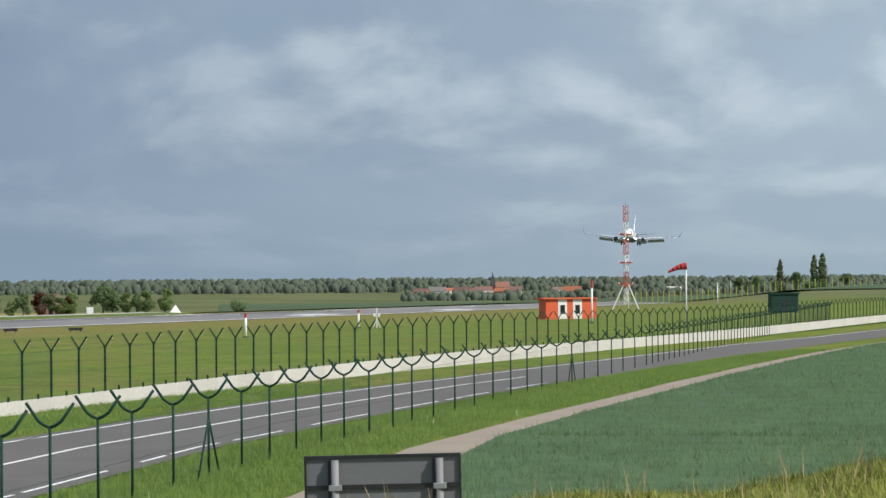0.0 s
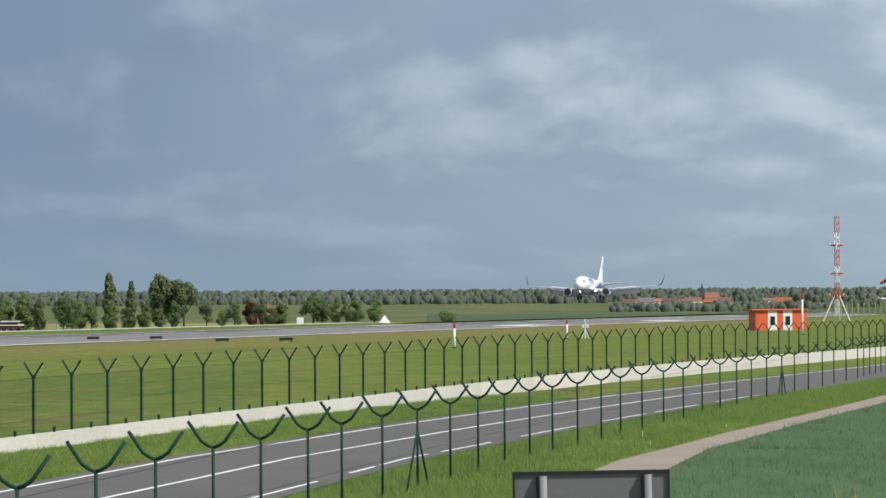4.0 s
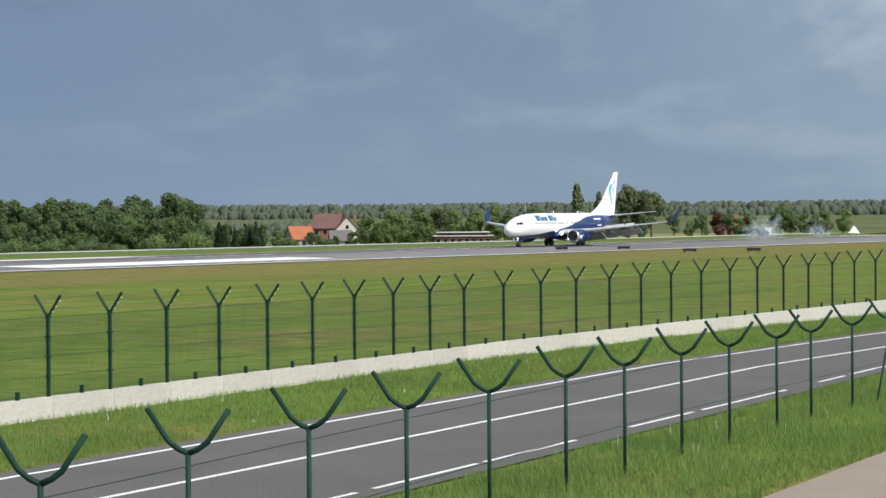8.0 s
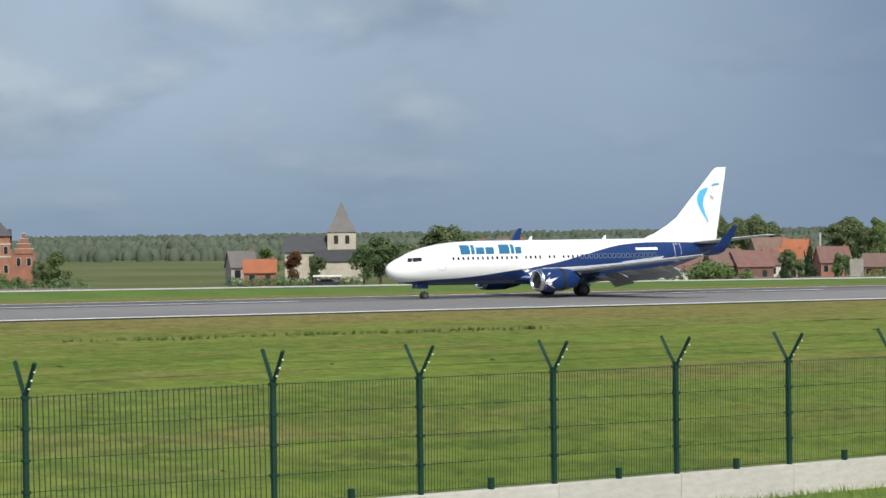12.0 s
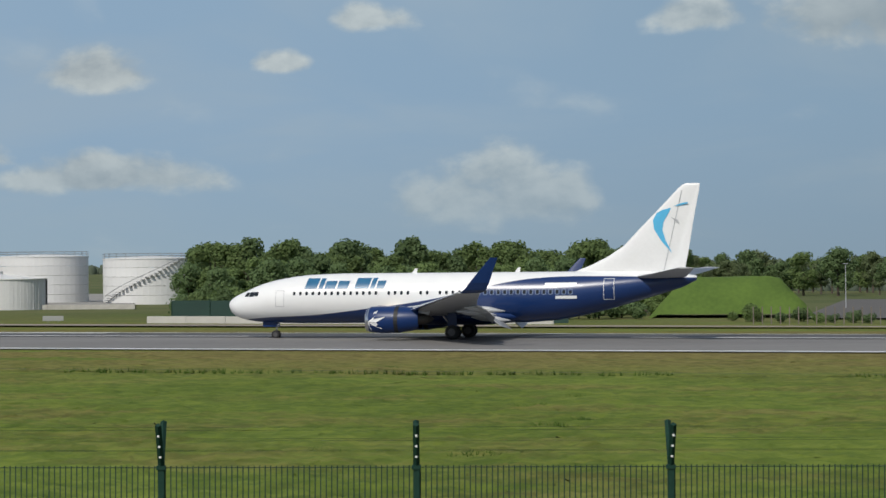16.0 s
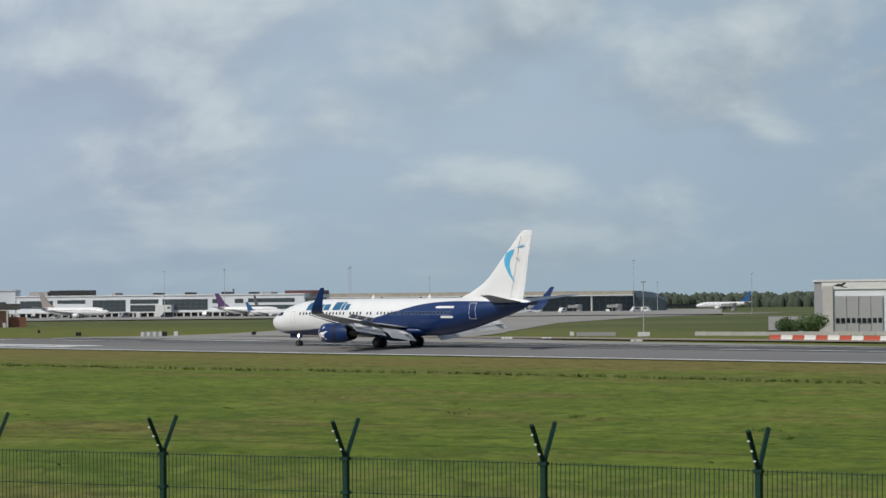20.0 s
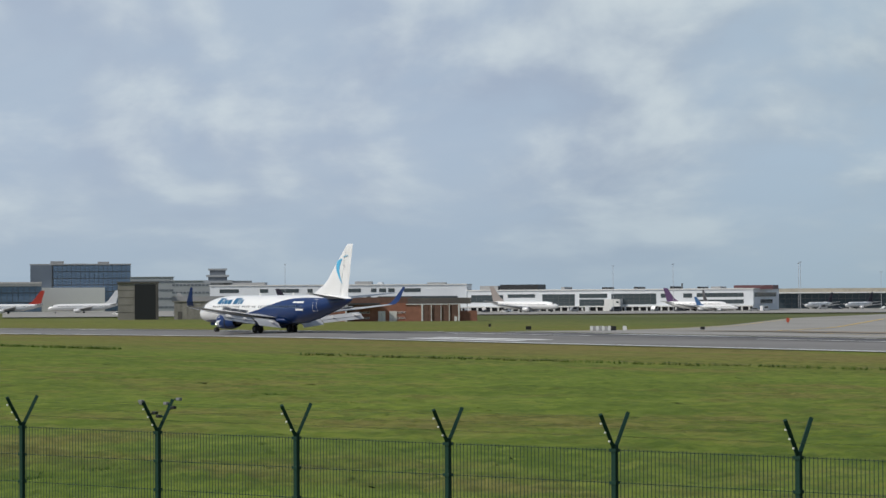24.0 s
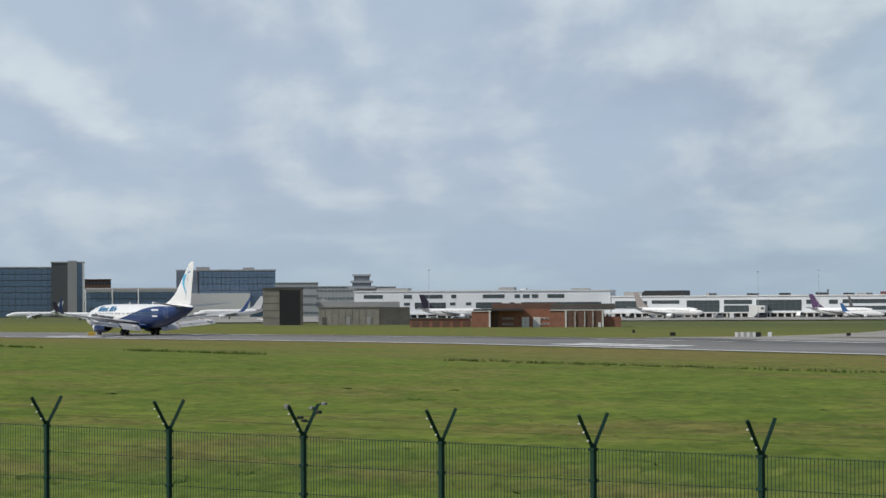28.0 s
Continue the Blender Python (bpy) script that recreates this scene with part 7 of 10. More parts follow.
# wood beside the runway, green fence and white wall
tree_row(["round_a", "round_b", "tall_a", "round_a", "tall_b"], -4.63, 5.79, 480, 560, 66, 10.5, 14.6, 91, "wood beside the runway")
tree_row(["round_a", "tall_a", "round_b"], -4.93, 5.54, 452, 476, 52, 6.0, 10.5, 92, "wood beside the runway")
tree_row(["bush_a", "bush_b", "round_b"], -5.19, 5.04, 430, 448, 44, 2.6, 5.5, 93, "wood beside the runway")
tree_row(["round_b", "round_a", "round_c"], 3.80, 11.10, 700, 820, 40, 8.0, 14.0, 94, "far treeline")
tree_row(["bush_a", "bush_b"], 6.78, 15.22, 400, 420, 22, 1.5, 3.2, 95, "scrub along the car park")


def wall_fence():
    NETTING = material("green_wind_netting", (0.012, 0.045, 0.035), 0.7, vary=0.25, scale=0.3, fine=4)
    w = thing("boundary_wall", "low white concrete wall beside the runway", "wall")
    f = thing("screen_fence", "dark green netting fence behind the white wall", "fence")
    s = -139.0
    while s < -79:
        x, y = rw(s, 352)
        m = pose(x, y, ground_z(x, y), 0, 0, -math.degrees(TURN))
        part("wall_block", boxm(0, 0, -0.5, 5.96, 0.35, 1.0, 0.02), WHITEWALL, w, m=m)
        x, y = rw(s, 362)
        m = pose(x, y, ground_z(x, y), 0, 0, -math.degrees(TURN))
        if s < -84:
            part("netting", boxm(0.08, 0, 0.1, 5.9, 0.04, 3.3), NETTING, f, m=m)
            part("post", boxm(-0.06, -0.06, -0.5, 0.06, 0.06, 3.5), GREEN, f, m=m)
        s += 6.0


wall_fence()


def perimeter_strip():
    """Pale service road beyond the runway."""
    bm = bmesh.new()
    rows = []
    for i in range(42):
        s = -320 + 9.0 * i
        n = 290 + 0.10 * max(0, s)
        w = along([(-320, 15), (-60, 13), (40, 5), (600, 4)], s)
        rows.append([bm.verts.new((*rw(s, q), ground_z(*rw(s, q)) + 0.2)) for q in (n - w, n, n + w)])
    for a, b in zip(rows, rows[1:]):
        for j in (0, 1):
            bm.faces.new((a[j], b[j], b[j + 1], a[j + 1]))
    solo("service_road", bm, PATHMAT, "pale concrete service road beyond the runway", "road", kind="structure")


def bank_road():
    """The same road further on, carried on a low grass bank beside the runway."""
    road, bank = bmesh.new(), bmesh.new()
    ra, ba = [], []
    for i in range(80):
        s = 20 + 7.5 * i
        n = along([(20, 299), (180, 281), (230, 271), (620, 262)], s)
        top = max(rw_z(s) - 0.15, ground_z(*rw(s, n)) + 0.1) if s > 60 else ground_z(*rw(s, n)) + 0.15
        lie = lambda q, z: (*rw(s, q), z)
        ra.append([road.verts.new(lie(n + e, top + 0.05)) for e in (-4, 4)])
        ba.append([bank.verts.new(lie(n + e, ground_z(*rw(s, n + e)) - 0.1 if abs(e) > 5 else top)) for e in (-13, -4.4, 4.4, 15)])
    for a, b in zip(ra, ra[1:]):
        road.faces.new((a[0], b[0], b[1], a[1]))
    for a, b in zip(ba, ba[1:]):
        for j in range(3):
            bank.faces.new((a[j], b[j], b[j + 1], a[j + 1]))
    solo("road_bank", bank, MOUNDGRASS, "low grass bank that carries a service road", "bank", kind="structure")
    solo("service_road", road, CONCRETE, "pale concrete service road beyond the runway", "road", kind="structure")


perimeter_strip()
bank_road()


def car_park():
    bm = bmesh.new()
    q = [bm.verts.new((*polar(h, d), ground_z(*polar(h, d)) + 0.3)) for h, d in ((8.5, 430), (15.5, 420), (15.5, 640), (9.5, 640))]
    bm.faces.new(q)
    solo("car_park", bm, ROAD, "grey asphalt yard behind a post fence", "yard", kind="structure")
    f = thing("post_fence", "thin wire fence on slim dark posts", "fence")
    for i in range(44):
        h = 7.5 + 8.4 * i / 43
        x, y = polar(h, 372)
        part("post", boxm(-0.07, -0.07, -0.3, 0.07, 0.07, 2.5), GREYWOOD, f, m=put(x, y))
    for i in range(5):
        street_lamp(9.5 + 1.3 * i, 520, 9.0)


car_park()

# ---------------------------------------------------------------- tanks, hangar, barriers


def frontage(h0, d, turn=0.0):
    """Place of a front at heading h0; the other two turn a heading into metres along it and an elevation into metres over its foot."""
    x, y = polar(h0, d)
    g, t = ground_z(x, y), radians(turn)

    def run(h):
        k = math.tan(radians(h - h0))
        return d * k / (math.cos(t) - math.sin(t) * k)

    def rise(h, e):
        q = radians(h - h0)
        return (d + run(h) * math.sin(t)) / math.cos(q) * math.tan(radians(e)) - g
    return put(x, y, 0, -h0 + turn), run, rise


def glazing(parent, run, rise, h0, h1, e0, e1, bays, mat, rows=1, proud=0.0):
    """A glazed opening: panes set in a dark recess, between thin mullions."""
    a, b, z1, z0 = run(h0), run(h1), rise((h0 + h1) / 2, e0), rise((h0 + h1) / 2, e1)
    rec = part("window_recess", boxm(a, -0.08 - proud, z0, b, 0.02, z1), MULLION, parent)
    w, h = (b - a) / bays, (z1 - z0) / rows
    pane = mesh_ob("pane", boxm(0.09, -0.13 - proud, 0.07, w - 0.09, -0.06 - proud, h - 0.07), mat)
    for i in range(bays):
        for j in range(rows):
            part("pane", pane, None, rec, m=Matrix.Translation((a + w * i, 0, z0 + h * j)))


MULLION = material("dark_grey_window_frames", (0.10, 0.105, 0.11), 0.5, vary=0.15, scale=0.5, fine=5)
TERMGLASS = material("grey_green_terminal_glass", (0.10, 0.125, 0.135), 0.2, metal=0.3, vary=0.3, scale=0.12, fine=1.0)
MAROON = material("dull_maroon_cladding", (0.13, 0.055, 0.06), 0.6, vary=0.2, scale=0.3, fine=3)


def tank(head, d, w, H, stair=False):
    x, y = polar(head, d + w / 2)
    t = thing("storage_tank", "white cylindrical steel storage tank" + (" with a spiral stair" if stair else ""), "storage tank", "storage tanks", at=put(x, y, 0, -head))
    R, k = w / 2, 48
    for i in range(5):
        part("shell_course", loftm([[(r * math.cos(6.2832 * j / k), r * math.sin(6.2832 * j / k), z) for j in range(k)] for r, z in ((R, H * i / 5 - (1.0 if i == 0 else 0)), (R, H * (i + 1) / 5 - 0.06))]), TANKWHITE, t, smooth=False)
    part("top_rim", loftm([[(r * math.cos(6.2832 * j / k), r * math.sin(6.2832 * j / k), z) for j in range(k)] for r, z in ((R + 0.12, H - 0.25), (R + 0.12, H))]), WHITEPAINT, t)
    part("roof", loftm([[(r * math.cos(6.2832 * j / k), r * math.sin(6.2832 * j / k), z) for j in range(k)] for r, z in ((R, H), (R * 0.5, H + 0.35), (0.4, H + 0.5))]), TANKWHITE, t)
    rail = bmesh.new()
    for j in range(24):
        a, b = 6.2832 * j / 24, 6.2832 * (j + 1) / 24
        tube(rail, [(R * math.cos(a), R * math.sin(a), H), (R * math.cos(a), R * math.sin(a), H + 1.1)], 0.05, 4)
        for z in (0.55, 1.1):
            tube(rail, [(R * math.cos(a), R * math.sin(a), H + z), (R * math.cos(b), R * math.sin(b), H + z)], 0.045, 4)
    part("guard_rail", rail, STEEL, t)
    if stair:
        for i in range(22):
            a = -2.7 + 1.9 * i / 21
            part("step", boxm(R, -0.35, 0, R + 1.1, 0.35, 0.14), STEEL, t, m=Euler((0, 0, a)).to_matrix().to_4x4() @ Matrix.Translation((0, 0, 0.4 + (H - 0.6) * i / 21)))
        rl = bmesh.new()
        tube(rl, [((R + 1.1) * math.cos(-2.7 + 1.9 * i / 21), (R + 1.1) * math.sin(-2.7 + 1.9 * i / 21), 1.4 + (H - 0.6) * i / 21) for i in range(22)], 0.07, 4)
        part("stair_rail", rl, STEEL, t)
    return t


tank(-16.97, 600, 22.9, 10.6)
tank(-14.79, 592, 12.7, 10.9, True)
tank(-13.07, 596, 23.1, 10.4)
tank(-11.32, 660, 14.9, 11.0)
tank(-9.91, 610, 17.4, 10.8)
tank(-8.02, 620, 22.5, 11.2)
tank(-5.69, 606, 21.5, 10.7, True)
tank(-16.51, 600, 7.8, 11.2)


def cone_tank():
    """A smaller, nearer tank: upright shell sheets under a ribbed shallow cone."""
    d, R = 540, 9.15
    x, y = polar(-8.87, d + R)
    at, run, rise = frontage(-8.87, d)
    H = rise(-8.87, -0.17)
    t = thing("storage_tank", "smaller white tank with a shallow conical roof and dark edge", "storage tank", "storage tanks", at=put(x, y, 0, 8.87))
    k = 36
    ring = lambda r, z: [(r * math.cos(6.2832 * j / k), r * math.sin(6.2832 * j / k), z) for j in range(k)]
    part("shell", loftm([ring(R, -1), ring(R, H)]), TANKWHITE, t)
    part("cone_roof", loftm([ring(R + 0.15, H), ring(R * 0.5, H + 0.55), ring(0.5, H + 1.05)]), TANKWHITE, t, "shallow white conical roof")
    part("roof_rim", loftm([ring(R + 0.2, H - 0.12), ring(R + 0.2, H + 0.06)]), WHITEPAINT, t)
    for j in range(12):
        a = 6.2832 * j / 12
        part("roof_rib", tubem([((R + 0.1) * math.cos(a), (R + 0.1) * math.sin(a), H + 0.1), (0.6 * math.cos(a), 0.6 * math.sin(a), H + 1.15)], 0.10, 5), WHITEPAINT, t)
    for j in range(18):
        a = math.pi + math.pi * (j + 0.5) / 18
        part("shell_seam", boxm(-0.03, -0.03, 0, 0.03, 0.03, H - 0.1), TANKWHITE, t, m=Matrix.Translation((R * math.cos(a), R * math.sin(a), 0)) @ Euler((0, 0, a)).to_matrix().to_4x4())
    part("corner_post", tubem([(R * 0.99, -1.0, -1), (R * 0.99, -1.0, H + 0.1)], 0.35, 8), DARKCONC, t, "dark standpipe on the shell")
    part("vent", tubem([(0, 0, H + 1.0), (0, 0, H + 1.6)], 0.3, 8), STEEL, t)


cone_tank()
facade_building(-18.53, 640, 10.8, 10.5, 12, CLADGREY, "grey pump house beside the tanks", 2, 5)
x_, y_ = polar(-15.73, 575)
solo("pump_shed", boxm(-5, -3, -1, 5, 3, 3.4, 0.03), OLDCONC, "low grey concrete shed between the tanks", "shed", m=put(x_, y_, 0, 15))


def bund_wall():
    w = thing("bund_wall", "low pale concrete wall before the tanks", "wall")
    for i in range(46):
        h = -20.5 + 14.5 * i / 46
        h2 = -20.5 + 14.5 * (i + 1) / 46
        (x, y), (x2, y2) = polar(h, 545), polar(h2, 545)
        part("wall_block", boxm(0, 0, -0.5, math.hypot(x2 - x, y2 - y) - 0.03, 0.3, 1.0), CONCRETE, w, m=pose(x, y, ground_z(x, y), 0, 0, math.degrees(math.atan2(y2 - y, x2 - x))))


bund_wall()


def barriers():
    """Red and white plastic blocks set end to end beyond the runway."""
    bm = bmesh.new()
    ring = lambda y, k: [(-1.02, -0.32 * k, y), (1.02, -0.32 * k, y), (1.02, 0.32 * k, y), (-1.02, 0.32 * k, y)]
    loft(bm, [ring(0, 1), ring(0.22, 1), ring(0.4, 0.6), ring(0.8, 0.5)])
    meshes = []
    for m_ in (SIGNRED, WHITEPAINT):
        me = mesh_ob("barrier", bm.copy(), m_)
        meshes.append(me)
    bm.free()
    for h0, h1 in ((-20.84, -16.48), (-15.57, -10.39), (-18.71, -16.75)):
        h = h0
        k = 0
        while h < h1:
            a = radians(h) + 0.0
            n = 310.0
            d = n / math.cos(a - TURN)
            x, y = polar(h, d)
            ob = new("barrier_block", meshes[k % 2])
            ob.matrix_basis = put(x, y, 0.02, -math.degrees(TURN))
            tagged(ob, ("red" if k % 2 == 0 else "white") + " plastic barrier block standing on the grass", "barrier", "barrier row")
            s0 = n * math.tan(a - TURN)
            h = math.degrees(math.atan2(s0 + 2.08, n) + TURN)
            k += 1


barriers()


def hangar():
    h, d, w, H = -19.12, 540, 13.2, 10.0
    x, y = polar(h, d)
    g = thing("hangar", "white hangar with grey sliding doors and a dark emblem", "hangar", at=put(x, y, 0, -h - 12))
    prism(g, "body", CLADWHITE, -w / 2, 0, w / 2, 26, -2, H)
    prism(g, "roof_edge", WHITEPAINT, -w / 2 - 0.3, -0.3, w / 2 + 0.3, 26.3, H - 1.2, H + 0.2)
    for i in range(4):
        q = -w / 2 + 2.4 + (w - 3.2) * i / 4
        prism(g, "door_panel", CLADGREY, q, -0.25 - 0.1 * (i % 2), q + (w - 3.2) / 4 - 0.15, -0.02, 0, H * 0.74)
    prism(g, "corner_column", WHITEWALL, -w / 2 - 0.1, -0.5, -w / 2 + 2.0, 0.02, -1, H * 0.95)
    for i in range(9):
        q = -w / 2 + 2.6 + (w - 3.4) * i / 9
        prism(g, "door_window", GLASS_DARK, q, -0.42, q + 0.75, -0.30, 1.9, 2.9)
    h2, d2, w2, H2 = -19.15, 620, 18.5, 10.5
    x, y = polar(h2, d2)
    g2 = thing("hangar", "grey and white hangar behind another hangar", "hangar", at=put(x, y, 0, -h2))
    prism(g2, "body", CLADGREY, -w2 / 2, 0, w2 / 2, 30, -2, H2)
    prism(g2, "side_block", CLADWHITE, w2 / 2, -2, w2 / 2 + 10, 24, -2, H2 * 1.02)
    prism(g2, "roof_edge", WHITEPAINT, -w2 / 2 - 0.3, -0.4, w2 / 2 + 0.3, 30.3, H2, H2 + 0.5)
    bm = bmesh.new()
    for pts in (((-2.6, 0.2), (-0.4, 1.0), (0.2, 0.3), (-0.6, -0.2)), ((-0.6, 0.4), (1.5, 1.4), (2.0, 1.0), (0.4, -0.1)), ((0.0, 0.2), (2.4, -0.5), (1.6, -0.7), (-0.2, -0.2))):
        a = [bm.verts.new((-w / 2 + 3.6 + p[0] * 0.6, -0.33, H - 0.55 + p[1] * 0.55)) for p in pts]
        bm.faces.new(a)
    part("emblem", bm, BLACKM, g, "dark emblem")


hangar()
for hh, kk, sz in ((-20.60, "bush_b", 3.6), (-20.45, "bush_b", 3.2), (-20.12, "bush_b", 4.4), (-19.98, "bush_b", 4.0)):
    tree(kk, hh, 530, sz)
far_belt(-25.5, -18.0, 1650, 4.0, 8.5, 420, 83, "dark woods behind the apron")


def low_wall():
    w = thing("yard_wall", "low white concrete wall beside the hangar", "wall")
    for i in range(20):
        h, h2 = -22.6 + 0.26 * i, -22.6 + 0.26 * (i + 1)
        (x, y), (x2, y2) = polar(h, 505), polar(h2, 505)
        part("wall_block", boxm(0, 0, -0.5, math.hypot(x2 - x, y2 - y) - 0.03, 0.3, 0.75), WHITEWALL, w, m=pose(x, y, ground_z(x, y), 0, 0, math.degrees(math.atan2(y2 - y, x2 - x))))


low_wall()

# ---------------------------------------------------------------- terminal, pier and offices


def terminal_main():
    at, run, rise = frontage(-40.2, 1115, -6)
    t = thing("terminal", "long white terminal with dark window bands and grey roof plant", "terminal", at=at)
    a, b = run(-43.02), run(-37.40)
    H = rise(-40.2, 0.292)
    prism(t, "body", CLADWHITE, a, 0, b, 40, -2, H)
    prism(t, "roof_edge", WHITEPAINT, a - 0.3, -0.35, b + 0.3, 40, H, H + 0.45)
    for h0, h1, n in ((-42.81, -42.39, 4), (-41.93, -41.75, 2), (-41.54, -41.08, 5), (-40.89, -40.78, 1), (-40.20, -39.72, 5), (-39.50, -39.38, 1), (-39.32, -39.17, 1), (-39.12, -38.98, 1), (-38.78, -38.41, 4)):
        glazing(t, run, rise, h0, h1, 0.222, 0.140, n, TERMGLASS)
    for h0, h1, n in ((-42.9, -42.1, 7), (-41.69, -41.01, 6), (-40.35, -39.78, 5), (-39.35, -37.60, 14)):
        glazing(t, run, rise, h0, h1, 0.050, -0.085, n, TERMGLASS, 2)
    for h0, h1 in ((-41.93, -41.80), (-40.92, -40.80), (-40.57, -40.45), (-39.60, -39.50)):
        glazing(t, run, rise, h0, h1, 0.050, -0.015, 1, TERMGLASS)
    for i in range(26):
        q = a + (b - a) * (i + 0.5) / 26
        prism(t, "pillar", WHITEPAINT, q - 0.35, -1.2, q + 0.35, -0.5, -1, rise(-40.2, -0.215))
    # black sheet on the front, the undercroft's shade put into its colour
    prism(t, "ground_floor_opening", CLADDARK, a + 1, -0.1, b - 1, 0.02, 0.0, rise(-40.2, -0.22))
    prism(t, "canopy", WHITEPAINT, a, -1.5, b, -0.05, rise(-40.2, -0.215), rise(-40.2, -0.195))
    for h0, h1, e, mt in ((-42.6, -41.9, 0.35, CLADGREY), (-39.9, -39.55, 0.36, CLADGREY), (-39.4, -39.3, 0.34, CLADWHITE), (-38.3, -37.9, 0.33, CLADGREY)):
        prism(t, "roof_unit", mt, run(h0), 10, run(h1), 20, H + 0.1, rise(h0, e) + 0.4)


def terminal_wing():
    at, run, rise = frontage(-31.14, 1075, -12)
    t = thing("terminal", "white terminal wing with large glazed bays and a stair tower", "terminal", at=at)
    a = run(-37.38)
    H = rise(-34, 0.152)
    prism(t, "body", CLADWHITE, a, 0, 0, 52, -2, H)
    prism(t, "roof_edge", WHITEPAINT, a - 0.3, -0.35, 0.3, 52.3, H, H + 0.5)
    for h0, h1, e0, e1, n, r in ((-37.30, -36.60, 0.062, -0.10, 6, 2), (-36.5, -35.9, 0.075, 0.0, 5, 1), (-35.74, -35.03, 0.070, -0.20, 6, 3), (-34.93, -34.32, 0.078, -0.016, 5, 1), (-34.23, -33.25, 0.076, -0.162, 8, 3),
                                 (-33.15, -32.97, 0.072, -0.02, 1, 1), (-32.66, -32.47, 0.072, -0.02, 1, 1), (-32.37, -31.35, 0.080, -0.009, 9, 1), (-32.37, -31.35, -0.067, -0.155, 9, 1), (-34.93, -34.36, -0.045, -0.19, 5, 2)):
        glazing(t, run, rise, h0, h1, e0, e1, n, TERMGLASS, r)
    low = rise(-34, -0.215)
    # undercroft shade again as a black sheet, set behind the pillars
    prism(t, "ground_floor_opening", CLADDARK, a + 1, -0.1, -0.4, 0.02, 0.0, low)
    prism(t, "canopy", WHITEPAINT, a, -1.5, 0, -0.05, low, low + 0.5)
    for i in range(40):
        q = a + (0 - a) * (i + 0.5) / 40
        prism(t, "pillar", WHITEPAINT, q - 0.3, -1.2, q + 0.3, -0.5, -1, low)
    prism(t, "stair_tower", WHITEPAINT, run(-34.32), -5.0, run(-33.98), 0.02, -1, rise(-34.1, -0.045), "white stair tower standing before the front")
    prism(t, "stair_window", TERMGLASS, run(-34.06), -5.12, run(-34.00), -4.9, rise(-34.1, -0.13), rise(-34.1, -0.09))
    # the end wall, in shade, with two bands of panes
    for z0, z1, y0, y1 in ((rise(-31, -0.005), rise(-31, 0.085), 2, 46), (rise(-31, -0.155), rise(-31, -0.07), 14, 38)):
        part("end_glazing", boxm(-0.02, y0, z0, 0.12, y1, z1), TERMGLASS, t, "band of panes in the end wall")
    for h0, h1, e, mt in ((-36.85, -36.02, 0.27, CLADDARK), (-37.3, -36.9, 0.245, CLADGREY), (-31.70, -30.85, 0.225, MAROON), (-35.5, -35.43, 0.21, CLADGREY), (-34.6, -34.5, 0.20, CLADDARK), (-33.9, -33.8, 0.205, CLADDARK), (-33.1, -33.0, 0.21, CLADDARK), (-32.5, -32.4, 0.20, CLADDARK), (-32.2, -32.0, 0.20, CLADGREY)):
        prism(t, "roof_unit", mt, run(h0), 12, run(h1), 24, H + 0.1, rise(h0, e) + 0.4)
    part("flue", tubem([(run(-32.87), 15, H), (run(-32.87), 15, rise(-32.87, 0.30))], 0.35, 8), MULLION, t)


terminal_main()
terminal_wing()


